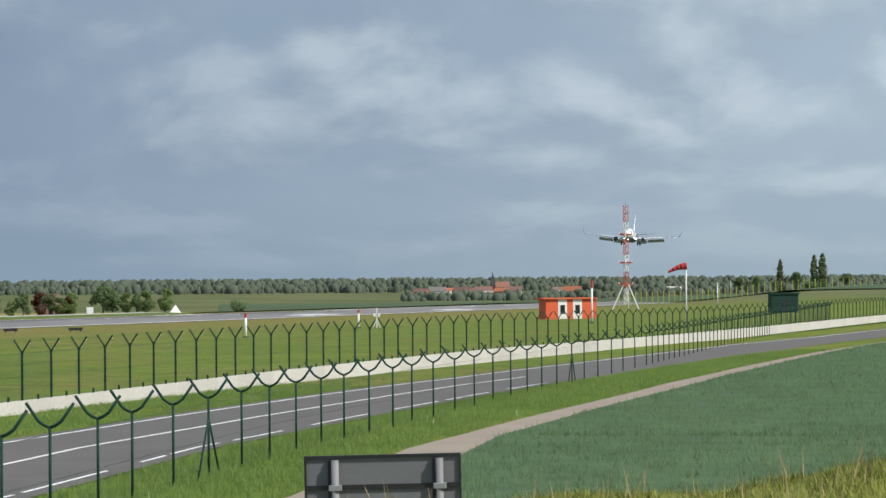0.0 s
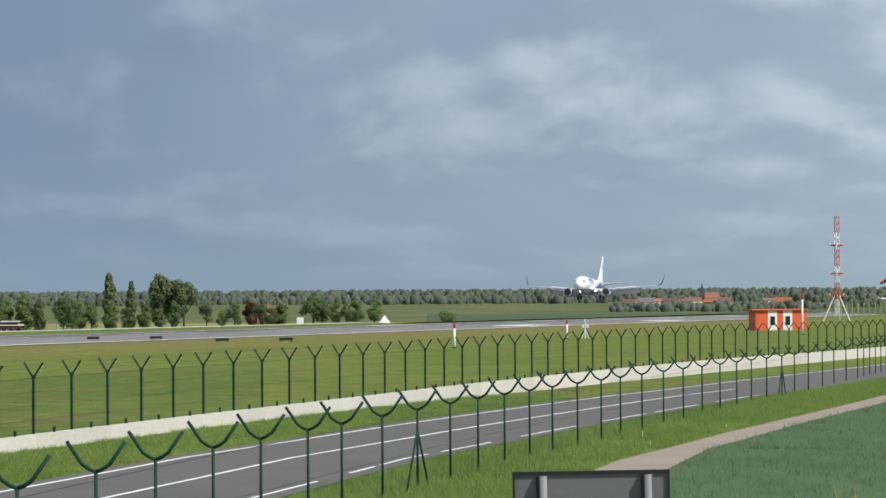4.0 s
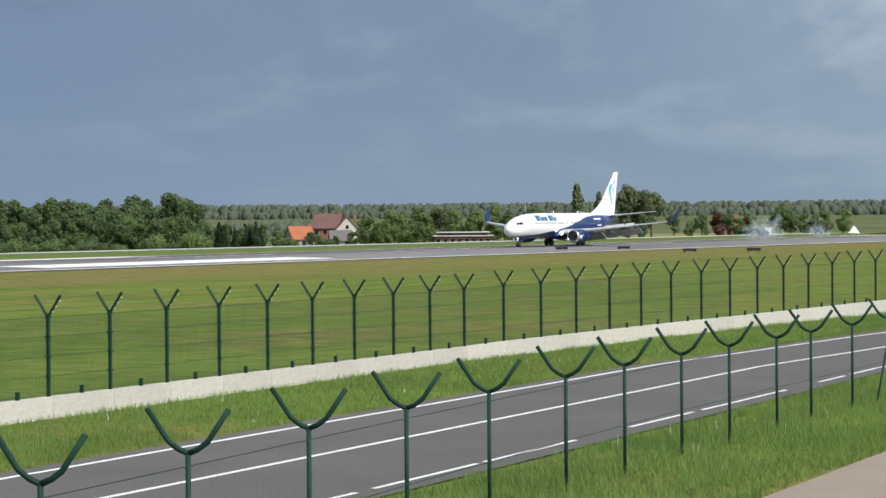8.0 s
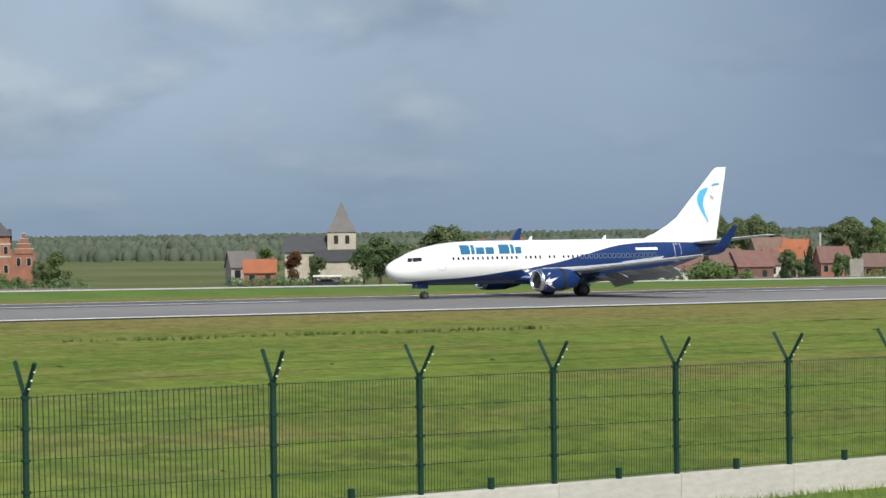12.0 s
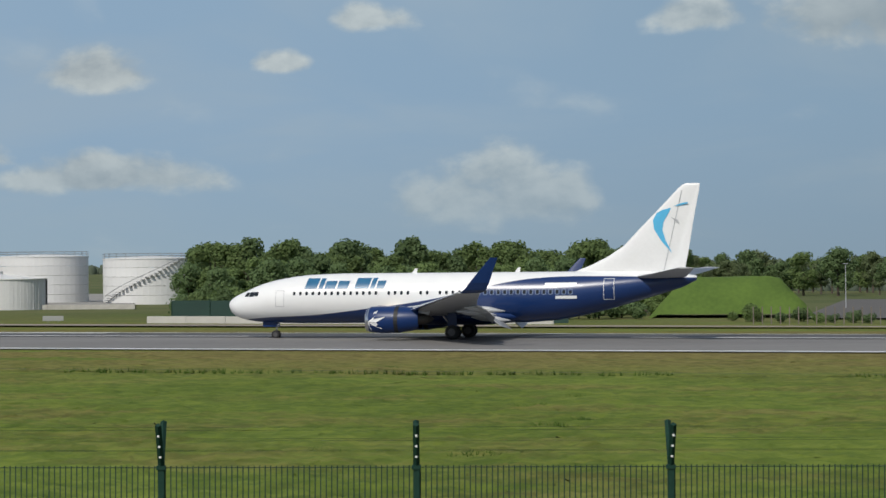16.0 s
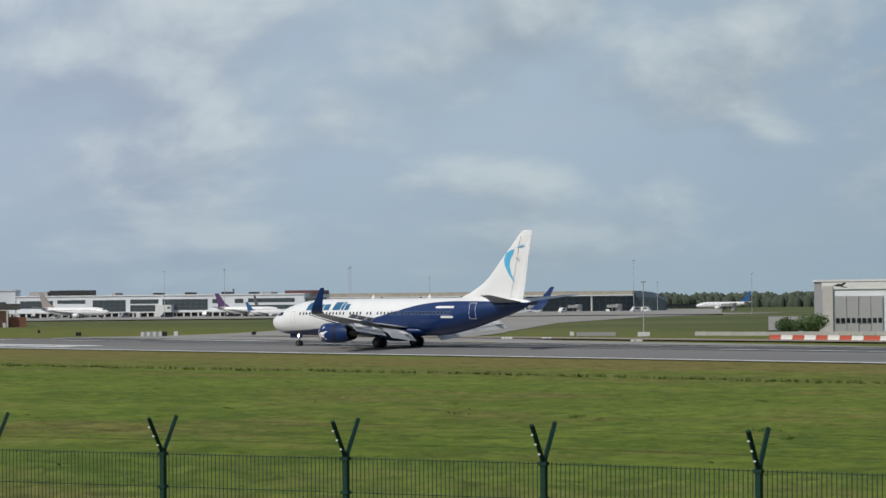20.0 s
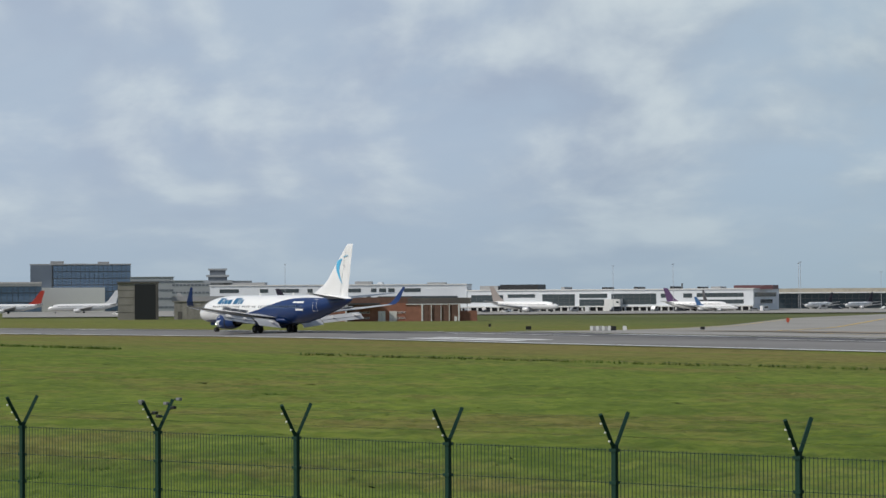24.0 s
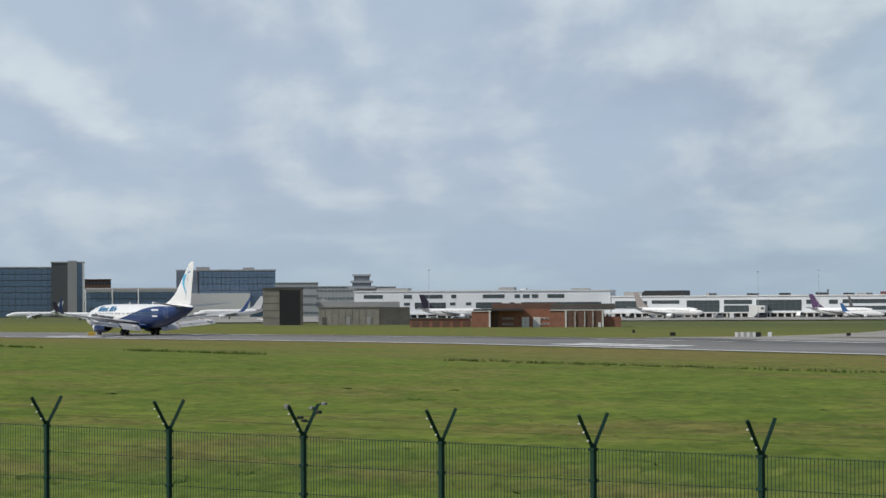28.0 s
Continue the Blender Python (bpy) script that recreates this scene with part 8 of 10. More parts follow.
def pier():
    at, run, rise = frontage(-27.3, 1190, 0)
    p = thing("pier", "long dark glazed boarding pier under a thick pale roof", "pier", at=at)
    a, b = run(-30.60), run(-23.95)
    top, edge, low = rise(-27.3, 0.165), rise(-27.3, 0.085), rise(-27.3, 0.058)
    prism(p, "core", CLADDARK, a, 2.5, run(-23.3), 26, -2, edge)
    prism(p, "roof", STONE, a - 2, -3, b, 30, edge, top, "thick pale tan roof")
    prism(p, "roof_rim", WHITEPAINT, a - 2.4, -4.2, b + 0.4, 30, low, edge, "bright white roof rim")
    n, rows = 46, 3
    w, h = (b - a) / n, low / rows
    pane = mesh_ob("pane", boxm(0.10, -0.06, 0.08, w - 0.10, 0.06, h - 0.08), PIERGLASS)
    prism(p, "glass_backing", MULLION, a, 0.1, b, 2.4, -1, low)
    for i in range(n):
        for j in range(rows):
            part("pane", pane, None, p, m=Matrix.Translation((a + w * i, 0, h * j)))
    # rounded glazed head at the far end, under a drooping roof
    R = (run(-23.2) - b)
    rings = []
    for k in range(9):
        q = math.pi / 2 * k / 8
        x, z = b + R * math.sin(q), rise(-23.6, 0.165) - (1 - math.cos(q)) * 4.0
        rings.append([(x, -2 * math.cos(q), -1), (x, -2 * math.cos(q), z * 0.72), (x, 3, z), (x, 26, z), (x, 26, -1)])
    part("rounded_head", loftm(rings), PIERGLASS, p, "rounded dark glass head of the pier")
    for hh in (-28.13, -26.30, -24.85):
        prism(p, "column", WHITEPAINT, run(hh) - 0.35, -3.6, run(hh) + 0.35, -2.9, -1, low)
    for h0, h1 in ((-27.49, -26.97), (-26.26, -25.91), (-25.39, -25.06), (-24.55, -24.2), (-22.1, -21.75)):
        q0, q1 = run(h0), run(h1)
        br = part("boarding_bridge", boxm(q0, -20, rise(h0, -0.20), q1 - 2.2, -16.5, rise(h0, -0.135), 0.1), CLADGREY, p, "grey boarding bridge cabin")
        part("tunnel", boxm(q0 + 1, -16.5, rise(h0, -0.195), q0 + 4, 0.0, rise(h0, -0.145)), CLADWHITE, br)
        part("rotunda", tubem([(q1 - 2, -18, 0), (q1 - 2, -18, rise(h0, -0.12))], 1.6, 12), CLADGREY, br)
        part("support_leg", boxm(q0 + 2, -18.5, -1, q0 + 2.8, -17.7, rise(h0, -0.20)), STEEL, br)


PIERGLASS = material("blue_grey_pier_glass", (0.095, 0.125, 0.145), 0.18, metal=0.35, vary=0.45, scale=0.035, fine=0.5)
pier()
facade_building(-22.82, 1500, 58.4, 2.0, 14, CLADDARK, "dark low service building far behind the apron", 1, 14)
facade_building(-20.62, 1300, 45.0, -0.7, 14, OLDCONC, "grey low cargo shed far behind the apron", 1, 10)

# brick and concrete buildings by the runway's far end
def brick_station():
    """A utility building of red brick in several blocks, with white corner frames and dark parapets."""
    at, run, rise = frontage(-38.9, 690)
    b = thing("brick_building", "red brick utility building with white-framed panels and steel doors", "building", at=at)

    def blockwall(name, h0, h1, e, y0, y1, mat, label=""):
        return prism(b, name, mat, run(h0), y0, run(h1), y1, -1.5, rise((h0 + h1) / 2, e), label)
    blockwall("middle_block", -40.00, -38.60, 0.028, 0, 12, BROWNBRICK, "darker brown upper brickwork")
    blockwall("wall", -39.86, -38.73, -0.10, -0.35, 0.02, BRICK)
    blockwall("annex", -40.44, -40.04, -0.135, -4.0, 8, BRICK)
    # return wall on the shadow side, its shade put in as darker brick
    blockwall("annex_return", -40.04, -39.86, -0.15, -1.0, 8, BROWNBRICK)
    prism(b, "dark_roof", SLATE, run(-40.40), -4.2, run(-39.30), 9, rise(-39.9, -0.135), rise(-39.9, -0.095), "dark flat roof")
    blockwall("gate_block", -38.74, -37.55, -0.125, -4.0, 10, BRICK)
    prism(b, "dark_parapet", DARKCONC, run(-38.70), -3.0, run(-37.31), 10, rise(-38, -0.12), rise(-38, 0.012), "dark stained parapet")
    blockwall("end_block", -37.55, -37.18, -0.275, -3.0, 8, BRICK)
    for h0 in (-40.06, -38.40, -37.60):
        prism(b, "corner_frame", WHITEPAINT, run(h0), -4.25, run(h0) + 0.42, -3.9, -0.5, rise(h0, -0.125))
    prism(b, "top_frame", WHITEPAINT, run(-38.74), -4.2, run(-37.55), -3.9, rise(-38, -0.137), rise(-38, -0.118))
    prism(b, "top_frame", WHITEPAINT, run(-40.44), -4.2, run(-40.05), -3.9, rise(-40.2, -0.15), rise(-40.2, -0.132))
    for i in range(6):
        h0 = -38.36 + 0.125 * i
        prism(b, "gate_leaf", BROWNBRICK, run(h0), -4.12, run(h0 + 0.115), -3.95, 0, rise(h0, -0.145))
    for h0 in (-38.19, -37.98, -37.80):
        prism(b, "rib", WHITEPAINT, run(h0), -4.4, run(h0) + 0.18, -4.1, 0, rise(h0, -0.15), "thin pale upright rib")
    prism(b, "small_door", WHITEPAINT, run(-37.68), -4.3, run(-37.62), -4.05, 0, rise(-37.6, -0.40))
    for h0 in (-39.345, -39.10):
        d = prism(b, "steel_door", WHITEPAINT, run(h0), -0.50, run(h0) + 1.92, -0.30, 0, rise(h0, -0.275), "pale steel double door")
        part("door_gap", boxm(run(h0) + 0.93, -0.54, 0.05, run(h0) + 0.99, -0.48, rise(h0, -0.28)), CLADGREY, d)
    for h0 in (-39.77, -39.685, -39.60, -38.94, -38.855, -38.77):
        for e0, e1 in ((-0.285, -0.325), (-0.405, -0.445)):
            z1, z0 = rise(h0, e0), rise(h0, e1)
            f = prism(b, "window_frame", WHITEPAINT, run(h0), -0.45, run(h0) + 0.80, -0.3, z0, z1)
            part("pane", boxm(run(h0) + 0.14, -0.48, z0 + 0.12, run(h0) + 0.66, -0.42, z1 - 0.10), GLASS_DARK, f)


brick_station()


def garage_row():
    at, run, rise = frontage(-41.1, 694)
    g = thing("garage_row", "low red brick garage row with a dark roof edge", "garage", at=at)
    a, b, H = run(-41.80), run(-40.46), rise(-41.1, -0.31)
    prism(g, "wall", BRICK, a, 0, b, 8, -1, H)
    prism(g, "roof_edge", DARKCONC, a - 0.2, -0.2, b + 0.2, 8, H, H + 0.3)
    for i in range(6):
        q = a + (b - a) * (i + 0.2) / 6
        prism(g, "garage_door", BROWNBRICK, q, -0.06, q + 1.9, 0.02, 0, H * 0.8)


garage_row()


def bunker():
    """Low stained concrete store with a recessed upper slab, and a taller block beside it."""
    at, run, rise = frontage(-42.8, 800)
    b = thing("concrete_store", "weathered low concrete store with stained wall panels", "building", at=at)
    H = rise(-42.8, -0.05)
    prism(b, "body", OLDCONC, run(-43.80), 0, run(-42.46), 14, -1.5, H)
    prism(b, "dark_end", DARKCONC, run(-42.46), -0.5, run(-41.80), 14, -1.5, H + 0.1)
    prism(b, "upper_slab", CLADGREY, run(-43.86), 3, run(-42.02), 16, H, rise(-42.8, 0.075), "grey recessed upper storey")
    prism(b, "roof_edge", OLDCONC, run(-43.84), -0.3, run(-42.40), 14, H, H + 0.35)
    for i in range(9):
        q = run(-43.80) + (run(-42.46) - run(-43.80)) * i / 9
        prism(b, "wall_panel", OLDCONC, q + 0.06, -0.14, q + 1.95, 0.02, 0, H - 0.25 - 0.05 * (i % 3))
    for hh in (-43.72, -43.2, -42.75):
        prism(b, "steel_door", DARKCONC if hh < -43.5 else CLADGREY, run(hh), -0.22, run(hh) + 1.3, -0.1, 0, 2.4)
    at, run, rise = frontage(-44.6, 800)
    c = thing("concrete_block", "tall weathered concrete block with a dark gate", "building", at=at)
    H = rise(-44.6, 0.37)
    prism(c, "body", OLDCONC, run(-45.02), 0, run(-44.15), 14, -1.5, H)
    prism(c, "gate", CLADDARK, run(-44.655), -0.3, run(-44.20), 0.02, 0, H - 0.4, "dark gate as high as the block")
    prism(c, "gate_post", DARKCONC, run(-44.20), -0.5, run(-44.14), 0.1, 0, H)
    prism(c, "roof_edge", DARKCONC, run(-45.04), -0.3, run(-44.12), 14.2, H, H + 0.4)
    for i in range(4):
        prism(c, "lift_joint", DARKCONC, run(-45.02), -0.05, run(-44.66), 0.01, H * (i + 1) / 5, H * (i + 1) / 5 + 0.12)


bunker()


BLUEGREY = material("blue_grey_facade", (0.17, 0.205, 0.255), 0.5, vary=0.12, scale=0.2, fine=2)
# panes of the far blocks lightened to mid-grey, distance haze in the colour
HAZEGLASS = material("haze_grey_window_glass", (0.20, 0.22, 0.25), 0.3, vary=0.2, scale=0.2, fine=2)
FARGREY = material("far_grey_concrete", (0.40, 0.42, 0.44), 0.8, vary=0.12, scale=0.2, fine=2)


def glass_block(h0, h1, d, e_top, label, bays, rows, dark=None, lid=None, depth=26):
    """An office block whose front is a grid of blue panes between dark frames; a stretch of it may be plain."""
    at, run, rise = frontage((h0 + h1) / 2, d)
    g = thing("glass_office", label, "office building", at=at)
    mid = (h0 + h1) / 2
    H = rise(mid, e_top)
    a, b = run(h0), run(h1)
    prism(g, "frame", MULLION, a, 0, b, depth, -2, H)
    prism(g, "roof_edge", lid or CLADGREY, a - 0.3, -0.3, b + 0.3, depth + 0.3, H, H + 0.7)
    w, h = (b - a) / bays, H / rows
    pane = mesh_ob("pane", boxm(0.12, -0.12, 0.22, w - 0.12, 0.02, h - 0.22), BLUEGLASS)
    for i in range(bays):
        if dark and dark[0] <= i < dark[1]:
            continue
        for j in range(rows):
            part("pane", pane, None, g, m=Matrix.Translation((a + w * i, 0, h * j)))
    return g, run, rise, H


g_, run_, rise_, H_ = glass_block(-53.0, -49.40, 1500, 0.84, "tall dark blue glass office block", 26, 8)
g_, run_, rise_, H_ = glass_block(-49.60, -48.89, 1490, 0.95, "grey stair tower beside a glass office block", 3, 9, (0, 2), CLADGREY)
prism(g_, "concrete_shaft", CLADGREY, run_(-49.25), -1.0, run_(-49.05), 0.02, -1, H_ + 1.2)
prism(g_, "white_edge", WHITEPAINT, run_(-48.93), -0.8, run_(-48.89), 0.05, -1, H_)
g_, run_, rise_, H_ = glass_block(-48.86, -46.67, 1380, 0.375, "glazed concourse with a pale roof edge and slim masts", 18, 3, None, WHITEWALL)
prism(g_, "roof_slab", CLADGREY, run_(-48.84), -1.5, run_(-46.66), 20, rise_(-47.7, 0.31), rise_(-47.7, 0.375), "pale grey overhanging roof slab")
for hh_ in (-48.86, -48.28, -47.72):
    part("mast", tubem([(run_(hh_), -2.5, -1), (run_(hh_), -2.5, H_)], 0.35, 8), WHITEPAINT, g_)
g_, run_, rise_, H_ = glass_block(-46.90, -44.74, 1420, 0.765, "dark blue glass office block with roof plant", 22, 7, (0, 5))
prism(g_, "grey_wall", BLUEGREY, run_(-46.90), -0.4, run_(-46.44), 0.03, -1, H_, "plain grey-blue end stretch")
prism(g_, "white_base", WHITEPAINT, run_(-46.65), -6, run_(-45.3), -0.2, -1, rise_(-46, 0.275), "white low front building")
for h0_, h1_, e_ in ((-46.47, -46.18, 0.855), (-45.45, -45.2, 0.84), (-46.0, -45.7, 0.80)):
    prism(g_, "roof_unit", CLADGREY, run_(h0_), 4, run_(h1_), 14, H_ + 0.5, rise_(-46, e_))
facade_building(-48.60, 1560, 15.5, rise_(-48.6, 0.56) * 1.1, 12, BROWNBRICK, "far brown apartment block with a stepped roof", 6, 8, band=0.45)
facade_building(-44.28, 1400, 23.0, rise_(-44.3, 0.485), 20, FARGREY, "grey office block with a flat roof", 4, 9, band=0.25, fill=0.9, glass=HAZEGLASS)
facade_building(-43.20, 1400, 32.0, rise_(-43.2, 0.40), 20, FARGREY, "pale low office behind the terminal", 4, 16, band=0.25, glass=HAZEGLASS)
facade_building(-42.55, 1330, 20.5, rise_(-42.6, 0.40) * 0.95, 14, FARGREY, "grey block under the old control tower", 3, 8, band=0.25, glass=HAZEGLASS)


def old_tower():
    h, d, w, H = -42.85, 1320, 9.5, 21.6
    x, y = polar(h, d)
    t = thing("old_control_tower", "older white stepped control tower above the terminal", "tower", at=put(x, y, 0, -h))
    prism(t, "shaft", FARGREY, -w * 0.3, 0, w * 0.3, 8, -2, H - 3.6)
    prism(t, "deck", FARGREY, -w * 0.75, -2, w * 0.75, 10, H - 7.2, H - 6.2)
    prism(t, "lower_glass", HAZEGLASS, -w * 0.5, -1, w * 0.5, 9, H - 6.2, H - 4.2)
    prism(t, "middle_deck", FARGREY, -w * 0.6, -1.5, w * 0.6, 9.5, H - 4.2, H - 3.2)
    prism(t, "cab", HAZEGLASS, -w * 0.42, -0.8, w * 0.42, 8.8, H - 3.2, H - 0.9)
    prism(t, "cab_roof", FARGREY, -w * 0.5, -1.2, w * 0.5, 9.2, H - 0.9, H)


old_tower()
for t_, hh, dd, H_ in ((0, -34.19, 1000, 18.0), (0, -32.88, 1000, 18.5), (0, -30.12, 1000, 19), (0, -23.71, 470, 9.8), (0, -21.35, 900, 14), (0, -23.92, 900, 19), (0, -30.16, 960, 18), (0, -41.38, 1050, 20), (0, -23.40, 980, 12), (0, -28.39, 1000, 15)):
    street_lamp(hh, dd, H_)

# ---------------------------------------------------------------- paved areas of the airfield


def paved(pts, mat, label, name="taxiway"):
    bm = bmesh.new()
    step = []
    for (s, n), (s2, n2) in zip(pts, pts[1:] + pts[:1]):
        k = max(1, int(math.hypot(s2 - s, n2 - n) / 25))
        for i in range(k):
            step.append((s + (s2 - s) * i / k, n + (n2 - n) * i / k))
    vs = [bm.verts.new((*rw(s, n), 0)) for s, n in step]
    f = bm.faces.new(vs)
    bmesh.ops.triangulate(bm, faces=[f])
    for _ in range(3):
        long = [e for e in bm.edges if e.calc_length() > 22]
        if long:
            bmesh.ops.subdivide_edges(bm, edges=long, cuts=1)
            bmesh.ops.triangulate(bm, faces=bm.faces[:])
    for v in bm.verts:
        v.co.z = ground_z(v.co.x, v.co.y) + 0.10
    return solo(name, bm, mat, label, name, kind="structure")


TAX = paved([(-300, 229.7), (-325, 265), (-410, 368), (-511, 490), (-619, 653), (-690, 790), (-590, 800), (-525, 640), (-455, 516), (-378, 413), (-288, 304), (-226, 258), (-165, 236), (-150, 229.7)], TAXI, "pale concrete taxiway leading off the runway")
field(-47.5, -22.0, 900, 1330, TAXI, "pale concrete apron before the terminal", "apron")
field(-21.0, -6.0, 545, 800, TAXI, "pale concrete apron round the storage tanks", "apron")


def yellow_line(pts, w=0.5):
    bm = bmesh.new()
    q = []
    for (s, n), (s2, n2) in zip(pts, pts[1:]):
        k = max(1, int(math.hypot(s2 - s, n2 - n) / 12))
        q += [(s + (s2 - s) * i / k, n + (n2 - n) * i / k) for i in range(k)]
    q.append(pts[-1])
    rows = []
    for s, n in q:
        rows.append([bm.verts.new((*rw(s + e, n), ground_z(*rw(s + e, n)) + 0.14)) for e in (-w, w)])
    for a, b in zip(rows, rows[1:]):
        bm.faces.new((a[0], b[0], b[1], a[1]))
    part("yellow_line", bm, YELLOW, TAX, "yellow painted guide line")


yellow_line([(-215, 232), (-310, 290), (-400, 398), (-485, 500), (-575, 650)])
yellow_line([(-322, 262), (-420, 385), (-505, 486)], 0.3)


# ---------------------------------------------------------------- parked airliners
def parked_meshes():
    k = 14
    rings = []
    for a in (0.0, 0.2, 0.6, 1.2, 2.2, 3.2, 5.0, 8.0, 16.0, 25.0, 28.0, 31.0, 34.0, 36.6, 38.0):
        w, top, bot = hull_section(a)
        rings.append([(19.6 - a, w * math.cos(6.2832 * j / k), (top + bot) / 2 + (top - bot) / 2 * math.sin(6.2832 * j / k)) for j in range(k)])
    out = {"hull": (loftm(rings), WHITE)}

    def slab(root, tip, th0, th1):
        r0 = [(x, y, z + th0) for x, y, z in root] + [(x, y, z - th0) for x, y, z in root[::-1]]
        r1 = [(x, y, z + th1) for x, y, z in tip] + [(x, y, z - th1) for x, y, z in tip[::-1]]
        return loftm([r0, r1])
    for sg in (-1, 1):
        out["wing%d" % sg] = (slab([(4.6, sg * 1.6, 2.1), (-3.2, sg * 1.6, 2.1)], [(-3.4, sg * 17.0, 3.7), (-5.0, sg * 17.0, 3.7)], 0.35, 0.08), GREYWING)
        out["tailplane%d" % sg] = (slab([(-13.6, sg * 0.5, 4.7), (-17.6, sg * 0.5, 4.7)], [(-17.2, sg * 7.0, 5.5), (-18.8, sg * 7.0, 5.5)], 0.14, 0.06), GREYWING)
        out["engine%d" % sg] = (loftm([[(x, sg * 4.9 + r * math.cos(6.2832 * j / 12), 1.35 + r * math.sin(6.2832 * j / 12)) for j in range(12)] for x, r in ((5.6, 0.82), (5.2, 0.98), (3.6, 1.0), (1.6, 0.68))]), WHITE)
        bm = bmesh.new()
        for i in range(34):
            x = 13.6 - 0.8 * i
            box(bm, x, sg * 1.9 - 0.03, 3.75, x + 0.28, sg * 1.9 + 0.03, 4.1)
        out["window_row%d" % sg] = (bm, GLASS_DARK)
        out["main_gear%d" % sg] = (tubem([(0, sg * 2.9 - 0.3, 0.55), (0, sg * 2.9 + 0.3, 0.55)], 0.55, 12), TYRE)
        out["gear_leg%d" % sg] = (tubem([(0, sg * 2.9, 0.5), (0.1, sg * 2.5, 2.2)], 0.14, 6), STEEL)
    out["nose_gear"] = (tubem([(15.6, -0.25, 0.35), (15.6, 0.25, 0.35)], 0.35, 10), TYRE)
    out["nose_leg"] = (tubem([(15.6, 0, 0.3), (15.6, 0, 1.9)], 0.10, 6), STEEL)
    out["windscreen"] = (loftm([[(19.6 - a, y, z) for y, z in ((-w, z0), (-w * 0.5, z1), (w * 0.5, z1), (w, z0))] for a, w, z0, z1 in ((2.0, 1.25, 3.85, 4.28), (2.6, 1.40, 4.05, 4.66))]), GLASS_DARK)
    fin = [[(-10.6, -0.16, 5.2), (-17.4, -0.16, 4.9), (-17.4, 0.16, 4.9), (-10.6, 0.16, 5.2)], [(-13.2, -0.13, 6.9), (-17.9, -0.13, 6.9), (-17.9, 0.13, 6.9), (-13.2, 0.13, 6.9)], [(-17.3, -0.07, 12.5), (-19.6, -0.07, 12.5), (-19.6, 0.07, 12.5), (-17.3, 0.07, 12.5)]]
    out["fin"] = (loftm(fin), WHITE)
    return {n: mesh_ob(n.rstrip("-1"), bm, m, smooth=n in ("hull", "engine1", "engine-1")) for n, (bm, m) in out.items()}


PARKED = parked_meshes()


def parked_airliner(head, d, turn, fin_mat, label, scale=0.68):
    x, y = polar(head, d)
    t = thing("parked_airliner", label, "airliner", "parked airliners", at=put(x, y, 0.3, turn) @ Matrix.Diagonal((scale, scale, scale, 1)))
    for n, me in PARKED.items():
        nm = n.rstrip("-1")
        if n == "fin":
            me = me.copy()
            me.materials[0] = fin_mat
        part(nm, me, None, t)
    return t


# turn: nose direction, 0 points along +x
green_jet = parked_airliner(-11.90, 440, -90 + 12.3 - 30, TAILGREEN, "white parked airliner with a green patterned tail", 1.0)
PALEGREEN = material("bright_green_swirl_paint", (0.10, 0.42, 0.16), 0.4, vary=0.2, scale=0.4, fine=3)
for sg in (-1, 1):
    for pts_, mt_ in ((((-13.2, 6.6), (-15.2, 8.8), (-17.6, 12.2), (-18.4, 12.2), (-16.6, 8.6), (-15.4, 6.2)), PALEGREEN), (((-15.0, 5.4), (-16.8, 8.0), (-18.6, 10.6), (-18.3, 8.2), (-17.3, 5.4)), SKYBLUE)):
        bm = bmesh.new()
        bm.faces.new([bm.verts.new((a_, sg * 0.185, z_)) for a_, z_ in pts_])
        part("fin_swirl", bm, mt_, green_jet, "curved swirl on the tail fin")
    for i in range(6):
        part("lettering_bar", boxm(12.2 - 0.95 * i, sg * 1.90 - 0.03, 3.25 if i < 3 else 3.4, 12.9 - 0.95 * i, sg * 1.90 + 0.03, 4.35 if i < 3 else 4.1), CARDARK if i < 3 else TAILGREEN, green_jet, "dark lettering bar")
    part("winglet", loftm([[(-3.6, sg * 17.0, 3.6), (-5.0, sg * 17.0, 3.6), (-5.0, sg * 17.08, 3.6), (-3.6, sg * 17.08, 3.6)], [(-5.0, sg * 17.5, 6.0), (-5.7, sg * 17.5, 6.0), (-5.7, sg * 17.56, 6.0), (-5.0, sg * 17.56, 6.0)]]), CARDARK, green_jet, "dark upturned wing tip")
DARKTAIL = material("dark_purple_tail_paint", (0.022, 0.018, 0.035), 0.55, vary=0.2, scale=0.4, fine=3, spec=0.3)
GREYTAIL = material("grey_tail_paint", (0.32, 0.28, 0.26), 0.4, vary=0.2, scale=0.4, fine=3)
